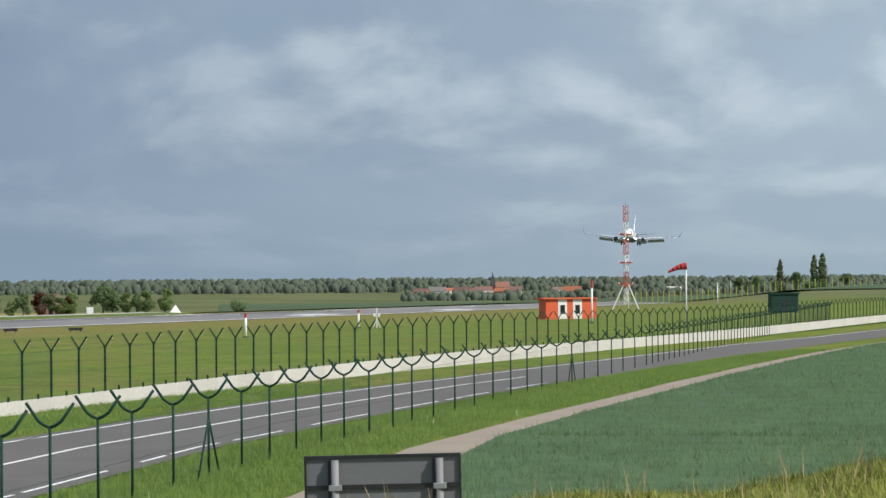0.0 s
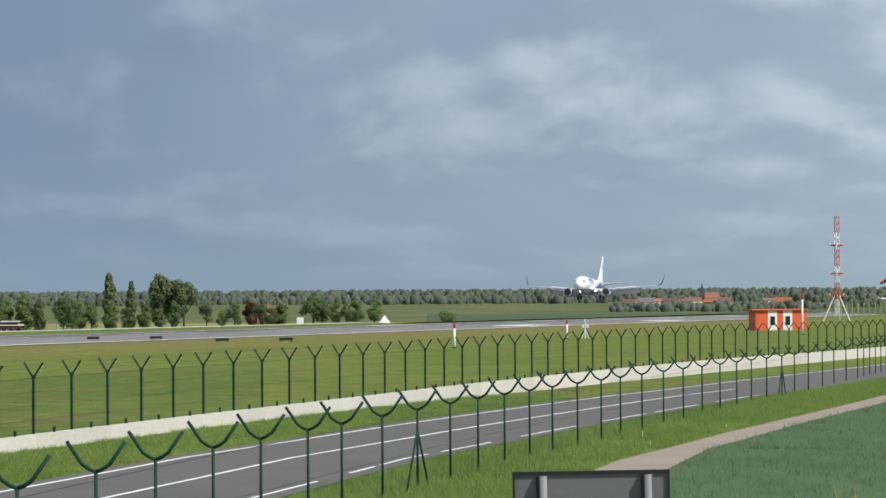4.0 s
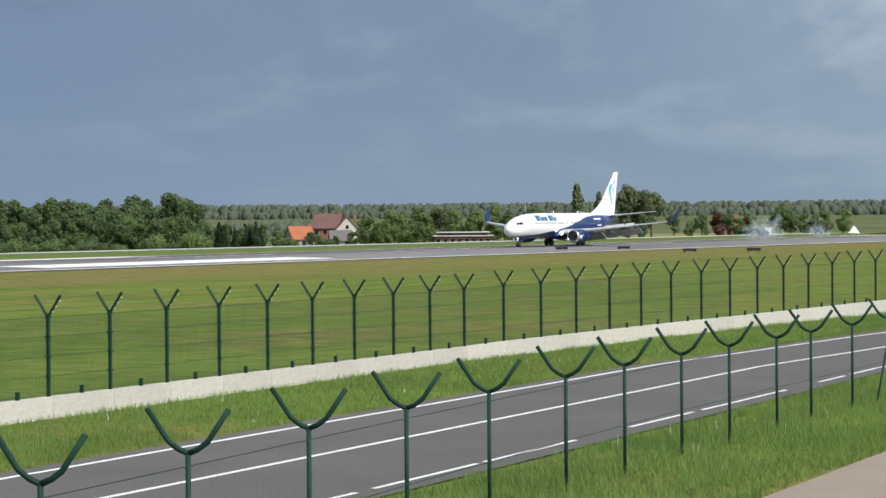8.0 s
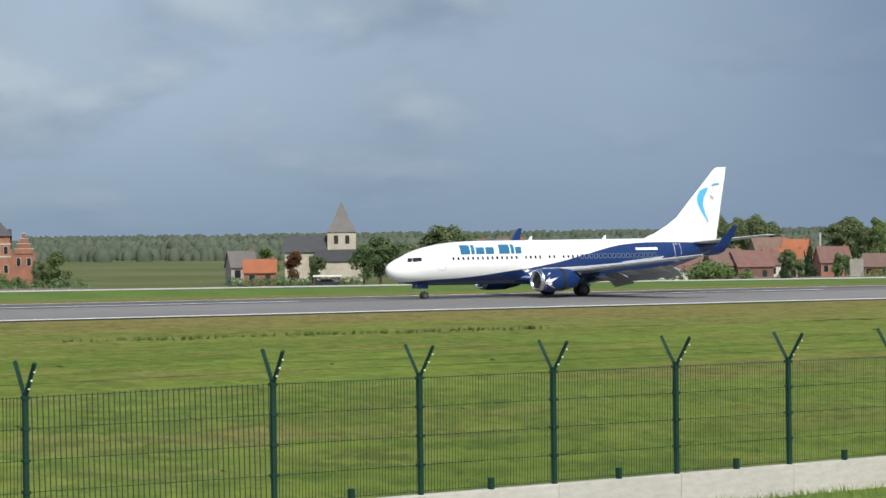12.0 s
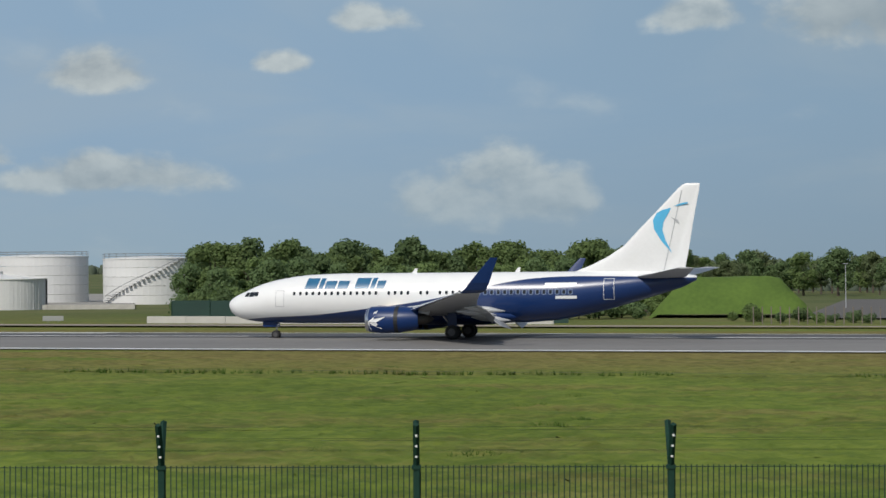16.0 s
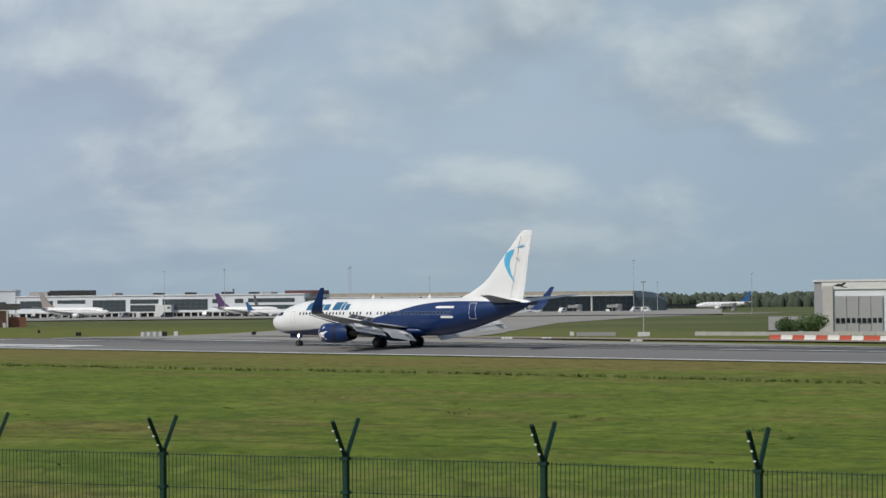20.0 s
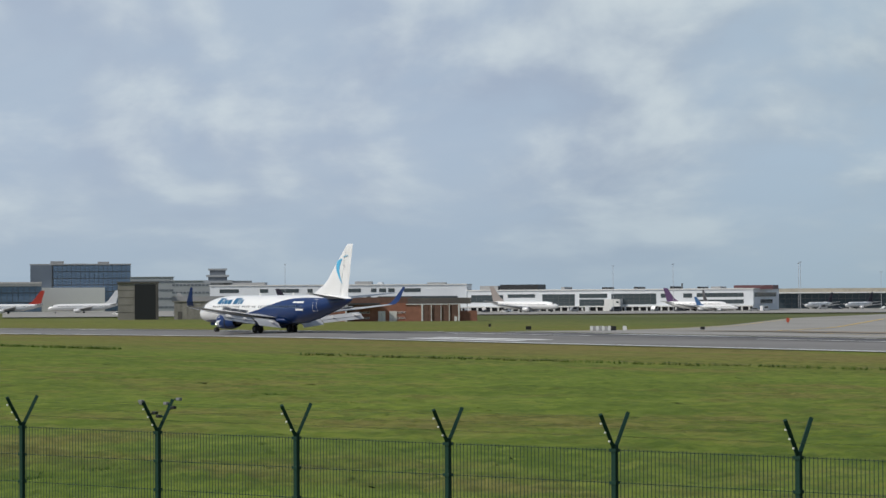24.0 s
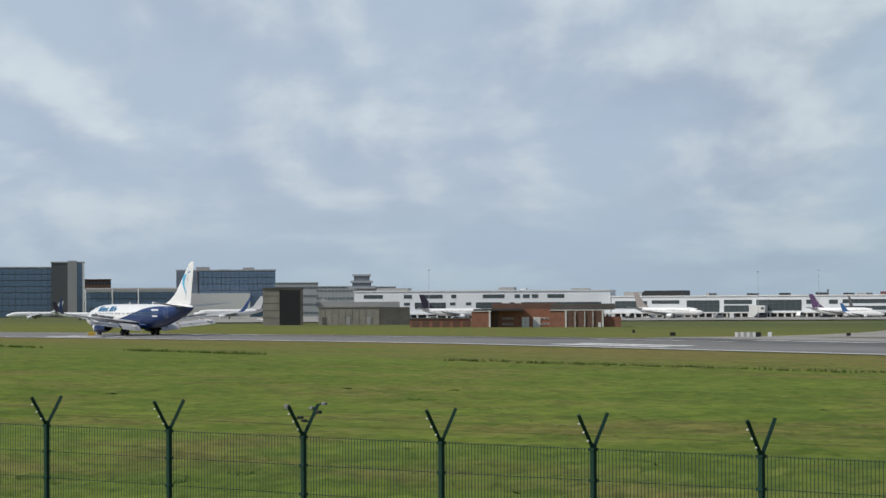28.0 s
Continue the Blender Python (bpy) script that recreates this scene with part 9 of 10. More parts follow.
PARKED_ROWS = ((-36.15, 1035, 36 - 32, GREYTAIL, 0.82, "white parked airliner with a beige-grey tail"), (-40.78, 1075, 41 - 12, DARKTAIL, 0.80, "white parked airliner with a dark purple tail at the terminal"),
               (-32.36, 1040, 32 - 22, PURPLE, 0.74, "white parked airliner with a purple tail at the terminal"), (-31.95, 1062, 32 + 65, GREYTAIL, 0.66, "parked airliner with a grey upright tail"), (-31.95, 1018, 32 - 15, SKYBLUE, 0.45, "small parked airliner with a blue belly"),
               (-29.72, 1150, 30 - 122, DARKTAIL, 0.58, "white parked airliner with a dark tail, nose-in at the pier"), (-28.86, 1150, 29 - 122, DARKTAIL, 0.58, "white parked airliner with a dark tail, nose-in at the pier"), (-27.96, 1150, 28 - 122, DARKTAIL, 0.58, "white parked airliner with a dark tail, nose-in at the pier"),
               (-47.37, 1150, 180 + 45, REDTAIL, 0.80, "white parked airliner with a red and yellow tail"), (-45.75, 1160, 180 + 46, WHITE, 0.80, "all-white parked airliner before the glass offices"),
               (-48.98, 1130, 49 - 10, DARKTAIL, 0.62, "white parked airliner with a dark tail"), (-49.95, 1200, 180 + 50, WHITE, 0.66, "long all-white parked airliner"), (-21.96, 1250, 24 + 170, SKYBLUE, 0.68, "distant parked airliner with a blue tail"), (-43.05, 1090, 43 - 8, CLADGREY, 0.68, "white parked airliner with a pale grey tail"))
for hh, dd, tn, mt, sc, lb in PARKED_ROWS:
    parked_airliner(hh, dd, tn, mt, lb, sc)

rnd_c = random.Random(95)
for i in range(34):
    hh = -45.5 + 22.5 * (i + rnd_c.random()) / 34
    x_, y_ = polar(hh, rnd_c.uniform(1030, 1060) if hh < -30.5 else rnd_c.uniform(1120, 1160))
    van = rnd_c.random() < 0.5
    vehicle(x_, y_, rnd_c.uniform(0, 360), rnd_c.choice([CARWHITE, CARWHITE, CARGREY, CARDARK]), "white or grey service van on the apron" if van else "service car on the apron", rnd_c.uniform(3.6, 5.0), van, "service_van" if van else "service_car")


def info_board(head, d, w, H, mat, label, legs=2, name="taxiway_sign"):
    x, y = polar(head, d)
    s = thing(name, label, "sign", at=put(x, y, 0.0, -head))
    part("panel", boxm(-w / 2, -0.12, H * 0.25, w / 2, 0.12, H, 0.02), mat, s)
    for i in range(legs):
        px = -w / 2 + w * (i + 0.5) / legs
        part("leg", boxm(px - 0.05, -0.05, -0.1, px + 0.05, 0.05, H * 0.26), STEEL, s)


def long_sign():
    """A long taxiway sign: a row of grey panels, one black panel and a white one on its own."""
    x, y = polar(-34.3, 425)
    s = thing("taxiway_sign", "long grey taxiway sign of several panels with a black one", "sign", at=put(x, y, 0, 34.3))
    for i in range(7):
        q = -3.0 + 0.48 * i
        part("panel", boxm(q, -0.10, 0.12, q + 0.46, 0.10, 0.86, 0.02), (CARWHITE, CLADGREY)[i % 2], s)
        part("leg", boxm(q + 0.2, -0.05, -0.1, q + 0.28, 0.05, 0.13), STEEL, s)
    part("panel", boxm(0.38, -0.10, 0.12, 1.22, 0.10, 0.86, 0.02), BLACKM, s, "black panel")
    part("panel", boxm(2.3, -0.10, 0.12, 2.95, 0.10, 0.86, 0.02), CARWHITE, s, "white panel")


long_sign()
for h_, d_, w_, H_, mt, lb in ((-36.05, 430, 0.9, 0.75, BLACKM, "small black taxiway sign on the grass"), (-32.25, 470, 0.8, 0.7, BLACKM, "small black taxiway sign on the grass"), (-36.9, 520, 0.5, 0.8, BLACKM, "small black and white marker box on the grass"),
                               (-23.71, 430, 2.0, 0.95, CARWHITE, "white taxiway sign board on the grass"), (-25.28, 440, 0.7, 0.9, CARWHITE, "small white sign beside a grey one"), (-25.16, 438, 0.5, 0.8, SIGNRED, "small red sign beside a grey one"), (-24.75, 436, 6.6, 0.85, CLADGREY, "long grey sign of many panels on the grass"),
                               (-7.77, 395, 3.1, 1.0, CLADGREY, "grey taxiway sign board on the grass"), (-48.74, 455, 1.15, 0.85, YELLOW, "yellow marker board on the grass"), (-30.40, 620, 0.7, 1.4, SIGNRED, "dull red marker post on the grass")):
    info_board(h_, d_, w_, H_, mt, lb)


def edge_lights():
    """Groups of small white lamp hoods by the runway's far edge."""
    for h in (-37.66, -37.60, -37.52, -26.78, -26.70, -26.62, -25.9, -25.83, -25.75, -23.95, -23.85, -23.78):
        x, y = polar(h, 345 if h < -30 else 372 if h < -24.5 else 330)
        l = thing("edge_light", "small white runway light on the grass", "runway light", "runway lights", at=put(x, y, 0, 0))
        part("hood", boxm(-0.22, -0.15, 0.08, 0.22, 0.15, 0.36, 0.04), CARWHITE, l)
        part("stem", tubem([(0, 0, -0.05), (0, 0, 0.1)], 0.05, 6), STEEL, l)


edge_lights()


# ---------------------------------------------------------------- between the fence and the runway


def light_shed():
    h, d, w, H = 91.78, 410, 10.4, 3.3
    x, y = polar(h, d)
    s = thing("equipment_shed", "orange and white striped equipment shed on the grass", "shed", at=put(x, y, 0, -h + 20))
    w *= 0.92
    a = w / 2
    part("body", boxm(-a, 0, -0.3, a * 0.72, 3.2, H * 0.94), ORANGE, s)
    part("roof", boxm(-a - 0.7, -0.4, H * 0.94, a * 0.72 + 0.3, 3.5, H, 0.02), ORANGE, s, "thin orange flat roof")
    for q in (-0.42, 0.10):
        part("white_stripe", boxm(a * q - 0.75, -0.03, 0, a * q + 0.75, 0.02, H * 0.94), WHITEPAINT, s)
        f = part("door", boxm(a * q - 0.5, -0.06, 0.6, a * q + 0.5, 0.0, H * 0.72), WHITEPAINT, s)
        part("pane", boxm(a * q - 0.38, -0.09, 0.8, a * q + 0.38, -0.05, H * 0.66), GLASS_DARK, f)
    part("side_wall", boxm(a * 0.72, 0.0, -0.3, a * 0.76, 3.2, H * 0.94), ORANGE, s)
    for i in range(3):
        part("white_stripe", boxm(a * 0.755, 0.25 + 1.05 * i, 0, a * 0.775, 0.75 + 1.05 * i, H * 0.94), WHITEPAINT, s)


light_shed()


def lattice_mast():
    h, d, w, H = 92.91, 558, 1.15, 22.2
    x, y = polar(h, d)
    m = thing("lattice_mast", "red and white lattice mast on three splayed legs", "mast", at=put(x, y, 0, -h))
    r = w / 2
    base = H * 0.24
    bands = 6
    for i in range(bands):
        z0, z1 = base * 0.2 + (H - base * 0.2) * i / bands, base * 0.2 + (H - base * 0.2) * (i + 1) / bands
        bm = bmesh.new()
        cor = [(r * math.cos(2.094 * j + 0.4), r * math.sin(2.094 * j + 0.4)) for j in range(3)]
        for px, py in cor:
            tube(bm, [(px, py, z0), (px, py, z1)], 0.07, 5)
        k = 5
        for j in range(3):
            a, b = cor[j], cor[(j + 1) % 3]
            for q in range(k):
                za, zb = z0 + (z1 - z0) * q / k, z0 + (z1 - z0) * (q + 1) / k
                tube(bm, [(*a, za), (*b, zb)] if q % 2 else [(*b, za), (*a, zb)], 0.045, 4)
        part("lattice_section", bm, (WHITEPAINT, SIGNRED)[i % 2], m, "red lattice section" if i % 2 else "white lattice section")
    for a in (200, 330, 80):
        q = radians(a)
        part("leg", tubem([(r * math.cos(q), r * math.sin(q), base), (3.2 * math.cos(q), 3.2 * math.sin(q), -0.2)], 0.12, 6), WHITEPAINT, m)
    for z, q in ((H * 0.72, 1.3), (H * 0.45, 1.35), (base * 1.0, 1.5)):
        part("cross_bar", boxm(-q, -0.2, z - 0.15, q, 0.2, z + 0.2), SIGNRED, m, "red cross bar")
        for e in (-q, q * 0.92):
            part("lamp", boxm(e - 0.12, -0.15, z + 0.2, e + 0.12, 0.15, z + 0.5), WHITEPAINT, m)
    part("lightning_rod", tubem([(0, 0, H), (0, 0, H + 0.8)], 0.05, 5), STEEL, m)


lattice_mast()


def windsock():
    h, d, w, H = 94.22, 340, 0.3, 7.1
    x, y = polar(h, d)
    w = thing("windsock", "red windsock streaming from a white pole", "windsock", at=put(x, y, 0, -h))
    part("pole", tubem([(0, 0, -0.3), (0, 0, H)], 0.11, 8, 0.08), WHITEPAINT, w, smooth=True)
    ln = 2.0
    part("ring", tubem([(-0.35, 0, H + 0.15), (0.1, 0, H + 0.2)], 0.45, 14), REDCLOTH, w)
    pr = ((0, 0.45, 0), (0.25, 0.39, -0.08), (0.5, 0.32, -0.25), (0.75, 0.24, -0.48), (1.0, 0.17, -0.75))
    for i, (p, q) in enumerate(zip(pr, pr[1:])):
        part("sock_section", loftm([[(-0.3 - u * ln, rr * math.cos(t), H + 0.15 + dz + rr * math.sin(t)) for t in (6.2832 * j / 14 for j in range(14))] for u, rr, dz in (p, q)]), REDCLOTH, w, smooth=True)


windsock()


def marker_post(head, d, w, H, label, tip=True):
    x, y = polar(head, d)
    p = thing("marker_post", label, "post", "marker posts", at=put(x, y, 0, -head))
    part("shaft", tubem([(0, 0, -0.3), (0, 0, H * 0.8)], 0.13, 8), WHITEPAINT, p, smooth=True)
    part("tip", tubem([(0, 0, H * 0.8), (0, 0, H)], 0.135, 8), REDCLOTH if tip else WHITEPAINT, p)
    part("foot", boxm(-0.3, -0.3, -0.2, 0.3, 0.3, 0.12, 0.02), BLACKM, p)


marker_post(84.57, 278, 0.3, 2.6, "white marker post with a red tip on the grass")
marker_post(87.04, 342, 0.3, 2.4, "white marker post with a red tip on the grass")
marker_post(92.16, 348, 0.2, 5.8, "tall slim white marker post beside the shed")
marker_post(94.90, 608, 0.3, 5.2, "slim white aerial post on the grass", False)
marker_post(95.19, 1640, 0.7, 8.4, "slim white aerial post on the grass", False)


def approach_light():
    h, d, w, H = 87.44, 340, 1.0, 2.6
    x, y = polar(h, d)
    a = thing("runway_light", "white twin lamp unit on a short frame", "runway light", at=put(x, y, 0, -h))
    part("post", tubem([(0, 0, -0.2), (0, 0, H)], 0.07, 6), WHITEPAINT, a)
    for q in (-0.3, 0.3):
        part("lamp", boxm(q - 0.16, -0.15, H * 0.55, q + 0.16, 0.15, H * 0.72, 0.03), WHITEPAINT, a)
        part("leg", tubem([(q * 1.6, 0, -0.1), (0, 0, H * 0.5)], 0.05, 5), WHITEPAINT, a)


approach_light()


def light_box(x, y, first=[]):
    m = put(x, y, 0, -70)
    if first:
        return copy_thing(first[0], m)
    b = thing("approach_light_box", "low black light box on short legs", "light box", "approach light boxes", at=m)
    part("housing", boxm(-0.9, -0.45, 0.25, 0.9, 0.45, 0.62, 0.04), BLACKM, b)
    for q in (-0.5, 0, 0.5):
        part("lens", boxm(q - 0.12, -0.48, 0.34, q + 0.12, -0.44, 0.54), GLASS_DARK, b)
    for px in (-0.7, 0.7):
        part("leg", boxm(px - 0.05, -0.05, -0.1, px + 0.05, 0.05, 0.26), BLACKM, b)
    first.append(b)
    return b


for xy in ((354.0, 65.7), (349.5, 56.1), (387.4, 82.0), (383.4, 90.7)):
    light_box(*xy)


def stake_row():
    f = thing("stake_fence", "long row of yellow-green wooden stakes across the field", "fence")
    st = mesh_ob("stake", boxm(-0.32, -0.1, -0.3, 0.32, 0.1, 3.4, 0.03), YELLOWGREEN)
    for i in range(46):
        u = i / 45
        h = 92.75 + (98.23 - 92.75) * u
        x, y = polar(h, 640 + 480 * u)
        part("stake", st, None, f, m=put(x, y))


stake_row()


def green_cabin():
    h, d, w, H = 96.36, 452, 4.7, 3.4
    x, y = polar(h, d)
    c = thing("cabin", "small dark green metal cabin on the grass", "cabin", at=put(x, y, 0, -h + 15))
    part("body", boxm(-w / 2, 0, -0.2, w / 2, 2.4, H * 0.92), GREEN, c)
    part("roof", boxm(-w / 2 - 0.15, -0.2, H * 0.92, w / 2 + 0.15, 2.6, H), GREEN, c)
    part("door", boxm(-0.5, -0.05, 0, 0.5, 0.0, 2.0), BLACKM, c)


green_cabin()
# poplars, bushes and far village by the approach end
for kk, (hh, dd, ww, sz) in (("poplar", (96.26, 1500, 6.5, 18.4)), ("poplar", (96.99, 1500, 5.2, 20.3)), ("poplar", (97.17, 1500, 5.8, 21.2)), ("round_b", (96.60, 1500, 9.1, 11.4)), ("round_c", (97.68, 1500, 9.7, 10.6)),
                             ("round_c", (95.36, 1400, 9.7, 9.5)), ("round_b", (95.75, 1400, 9.7, 9.5)), ("round_c", (95.55, 1380, 11.9, 7.5)), ("bush_b", (94.88, 1300, 5.6, 3.3)), ("bush_b", (96.87, 1480, 5.1, 6.8)), ("round_b", (96.16, 1490, 6.5, 7.2))):
    tree(kk, hh, dd, sz)
for i, (hh, rf) in enumerate(((88.42, RED_TILE), (88.77, GREY_TILE), (89.04, ORANGE_TILE), (89.32, RED_TILE), (89.58, BROWN_TILE), (89.78, RED_TILE), (90.19, ORANGE_TILE), (90.44, RED_TILE), (91.43, BROWN_TILE), (91.74, ORANGE_TILE), (93.96, WHITEWALL))):
    house(hh, 2050 + 40 * (i % 3), 11 + 3 * (i % 2), 9, 2.6 + 0.3 * (i % 3), 5.2 + (i % 2), WHITEWALL if i % 3 else BRICK, rf, "distant village house with a pitched roof", 20 * (i % 3) - 20, windows=2)


def steeple():
    h, d, w, H = 89.99, 2300, 5.0, 5.9
    x, y = polar(h, d)
    c = thing("church", "far village church with a dark needle spire", "church", at=put(x, y, 0, -h))
    part("tower", boxm(-2.4, -2.4, -2, 2.4, 2.4, H), BRICK, c)
    bm = bmesh.new()
    q = [bm.verts.new((sx * 2.6, sy * 2.6, H)) for sx, sy in ((-1, -1), (1, -1), (1, 1), (-1, 1))]
    t = bm.verts.new((0, 0, H + 12.5))
    for i in range(4):
        bm.faces.new((q[i], q[(i + 1) % 4], t))
    part("spire", bm, SLATE, c)
    bm = bmesh.new()
    loft(bm, [[(xx, -5, -2), (xx, -5, 5), (xx, 0, 9.5), (xx, 5, 5), (xx, 5, -2)] for xx in (2.4, 15)])
    part("nave", bm, BRICK, c)


steeple()


# ---------------------------------------------------------------- foreground: mound, sign, grasses
def mound_crest(h):
    """Height of the mound's edge at a heading."""
    line = ((80.0, -3.4), (86.0, -1.5), (87.65, -1.4), (89.39, -1.4), (91.37, -1.3), (95.06, -1.3), (96.29, -1.2), (96.89, -1.2), (98.32, -1.1), (125.0, -1.3), (140.0, -3.0))
    for (a, u), (b, v) in zip(line, line[1:]):
        if h <= b:
            k = clamp((h - a) / (b - a), 0, 1)
            return u + (v - u) * k
    return line[-1][1]


def build_mound():
    rnd = random.Random(12)
    bm = bmesh.new()
    rows = []
    for i in range(61):
        h = 80 + i
        zc = mound_crest(h)
        row = []
        for r, f in ((2.0, -1), (5, -1), (8, -1), (11, -1), (13.5, -1), (15, 1), (16.5, 2), (19, 3), (24, 4)):
            x, y = polar(h, r)
            g = ground_z(x, y)
            base = -1.72
            z = {-1: min(base, zc) + (zc - min(base, zc)) * (r / 15.0) ** 1.5 - (0.10 if r > 2 else 0.0) * (1 - r / 15), 1: zc, 2: zc - 0.35, 3: (zc + g) / 2, 4: g - 0.1}[f]
            row.append(bm.verts.new((x, y, max(z, g - 0.1) + rnd.uniform(-0.02, 0.02))))
        rows.append(row)
    for a, b in zip(rows, rows[1:]):
        for j in range(len(a) - 1):
            bm.faces.new((a[j], b[j], b[j + 1], a[j + 1]))
    solo("grass_bank", bm, BANK, "rough yellow-green grass bank at the viewpoint", "ground", kind="structure", smooth=True)


BANK = material("rough_yellow_green_turf", (0.23, 0.24, 0.055), 0.95, second=(0.12, 0.13, 0.032), scale=1.2, fine=22, bump=0.03, spec=0.1)
build_mound()


GREYPOST = material("dull_grey_post", (0.20, 0.205, 0.21), 0.6, vary=0.15, scale=3, fine=20)


def sign_back():
    d = 20.0
    h = 87.66
    x, y = polar(h, d)
    w, top = 1.2, -1.4
    g = ground_z(x, y)
    s = thing("road_sign", "back of a grey metal road sign on two posts", "sign", at=pose(x, y, g, 0, 0, -h) @ Euler((0, radians(-0.9), 0)).to_matrix().to_4x4())
    zt = top - g
    part("panel", boxm(-w / 2, 0.0, zt - 0.82, w / 2, 0.012, zt, 0.004), SIGNGREY, s, "grey sheet metal panel")
    for a, b, c, e in ((-w / 2, w / 2, zt - 0.02, zt + 0.004), (-w / 2, w / 2, zt - 0.824, zt - 0.8)):
        part("rim", boxm(a, -0.02, c, b, 0.016, e), BLACKM, s, "folded dark edge")
    for q in (-w / 2, w / 2 - 0.018):
        part("rim", boxm(q, -0.02, zt - 0.8, q + 0.018, 0.016, zt - 0.02), BLACKM, s, "folded dark edge")
    for z in (zt - 0.24, zt - 0.64):
        part("stiffener", boxm(-w / 2 + 0.02, -0.018, z - 0.018, w / 2 - 0.02, 0.0, z + 0.018), BLACKM, s, "dark horizontal stiffener bar")
    for q in (-w * 0.32, w * 0.345):
        part("rail", boxm(q - 0.035, -0.03, zt - 0.80, q - 0.012, 0.0, zt - 0.03), BLACKM, s, "dark upright rail")
        p = part("post", tubem([(q + 0.02, -0.05, -0.4), (q + 0.02, -0.05, zt - 0.03)], 0.030, 12), GREYPOST, s, "dull grey round post", smooth=True)
        for z in (zt - 0.24, zt - 0.64):
            part("clamp", boxm(q - 0.03, -0.09, z - 0.022, q + 0.07, -0.01, z + 0.022, 0.004), STEEL, p)


sign_back()


def blades(name, label, mat, places, lo, hi, width, per, seed, lean=0.45, category="grass"):
    """Tufts of narrow blades at the given ground places: one object."""
    rnd = np.random.default_rng(seed)
    pts = np.repeat(np.array(places), per, axis=0)
    n = len(pts)
    a = rnd.uniform(0, 2 * math.pi, n)
    hgt = rnd.uniform(lo, hi, n)
    tilt = rnd.uniform(0.05, lean, n) * hgt
    b = rnd.uniform(0, 2 * math.pi, n)
    base = pts + np.stack([rnd.normal(0, 0.05, n), rnd.normal(0, 0.05, n), np.full(n, -0.03)], 1)
    side = np.stack([np.cos(a), np.sin(a), np.zeros(n)], 1) * (width * rnd.uniform(0.6, 1.3, n))[:, None]
    tip = base + np.stack([np.cos(b) * tilt, np.sin(b) * tilt, hgt], 1)
    v = np.stack([base - side, base + side, tip], 1).reshape(-1, 3)
    idx = np.arange(n)[:, None] * 3 + np.array([[0, 1, 2]])
    me = bpy.data.meshes.new(name)
    me.from_pydata(v, [], idx.tolist())
    me.materials.append(mat)
    return tagged(new(name, me), label, category, kind="stuff")


def strip_places(d0, d1, x0, x1, count, seed, fade=1.0):
    """Random ground places between two offsets from the fence, thinner with distance along it."""
    rnd = random.Random(seed)
    out = []
    for _ in range(count):
        x = x0 + (x1 - x0) * rnd.random() ** fade
        d = rnd.uniform(d0, d1)
        y = fence_y(x)
        ty = (fence_y(x + 1) - fence_y(x - 1)) / 2
        ln = math.hypot(1, ty)
        px, py = x + d * ty / ln, y - d / ln
        out.append((px, py, ground_z(px, py)))
    return out


def patchy(places, seed, keep):
    rnd = random.Random(seed)
    return [p for p in places if rnd.random() < keep + 0.5 * math.sin(p[0] * 0.9 + 1.7 * math.sin(p[1] * 1.3)) * math.sin(p[1] * 1.1 + p[0] * 0.23)]


TALL_B = material("bright_verge_grass", (0.250, 0.352, 0.095), 0.8, second=(0.155, 0.238, 0.060), scale=0.35, fine=4, spec=0.12)
leafy(TALL_B)
blades("verge_grass", "bright green verge grass along the plinth wall", TALL_B, patchy(strip_places(0.25, 5.2, 5, 110, 34000, 1, 1.6), 5, 0.85), 0.05, 0.19, 0.010, 7, 101, 0.9)
blades("verge_grass", "tufts of longer grass near the plinth wall", TALL, patchy(strip_places(0.5, 3.6, 5, 120, 7000, 2, 1.6), 6, 0.5), 0.12, 0.27, 0.008, 7, 102, 0.8)
blades("verge_grass", "green verge grass between the road and the path", TALL_B, patchy(strip_places(12.4, 17.1, 14, 160, 36000, 3, 1.7), 7, 0.85), 0.06, 0.23, 0.010, 7, 103, 0.9)
blades("verge_grass", "long grass along the foot of the road fence", TALL, patchy(strip_places(13.4, 16.2, 14, 160, 9000, 4, 1.7), 8, 0.55), 0.14, 0.36, 0.008, 6, 104, 0.8)
blades("wheat", "young green wheat plants in the field", WHEAT, [(x, y, z + 0.26) for x, y, z in strip_places(19.6, 60, 22, 210, 70000, 5, 1.6)], 0.15, 0.32, 0.014, 5, 105, 0.6, "wheat")


FLOWER = material("white_flower_heads", (0.7, 0.72, 0.62), 0.8, vary=0.15, scale=4, fine=20)
blades("wild_flowers", "few white umbel flowers in the verge", FLOWER, patchy(strip_places(0.6, 5.0, 10, 90, 60, 9, 1.4) + strip_places(12.6, 16.8, 18, 110, 90, 10, 1.4), 9, 0.5), 0.14, 0.26, 0.010, 2, 110, 0.3, "flowers")


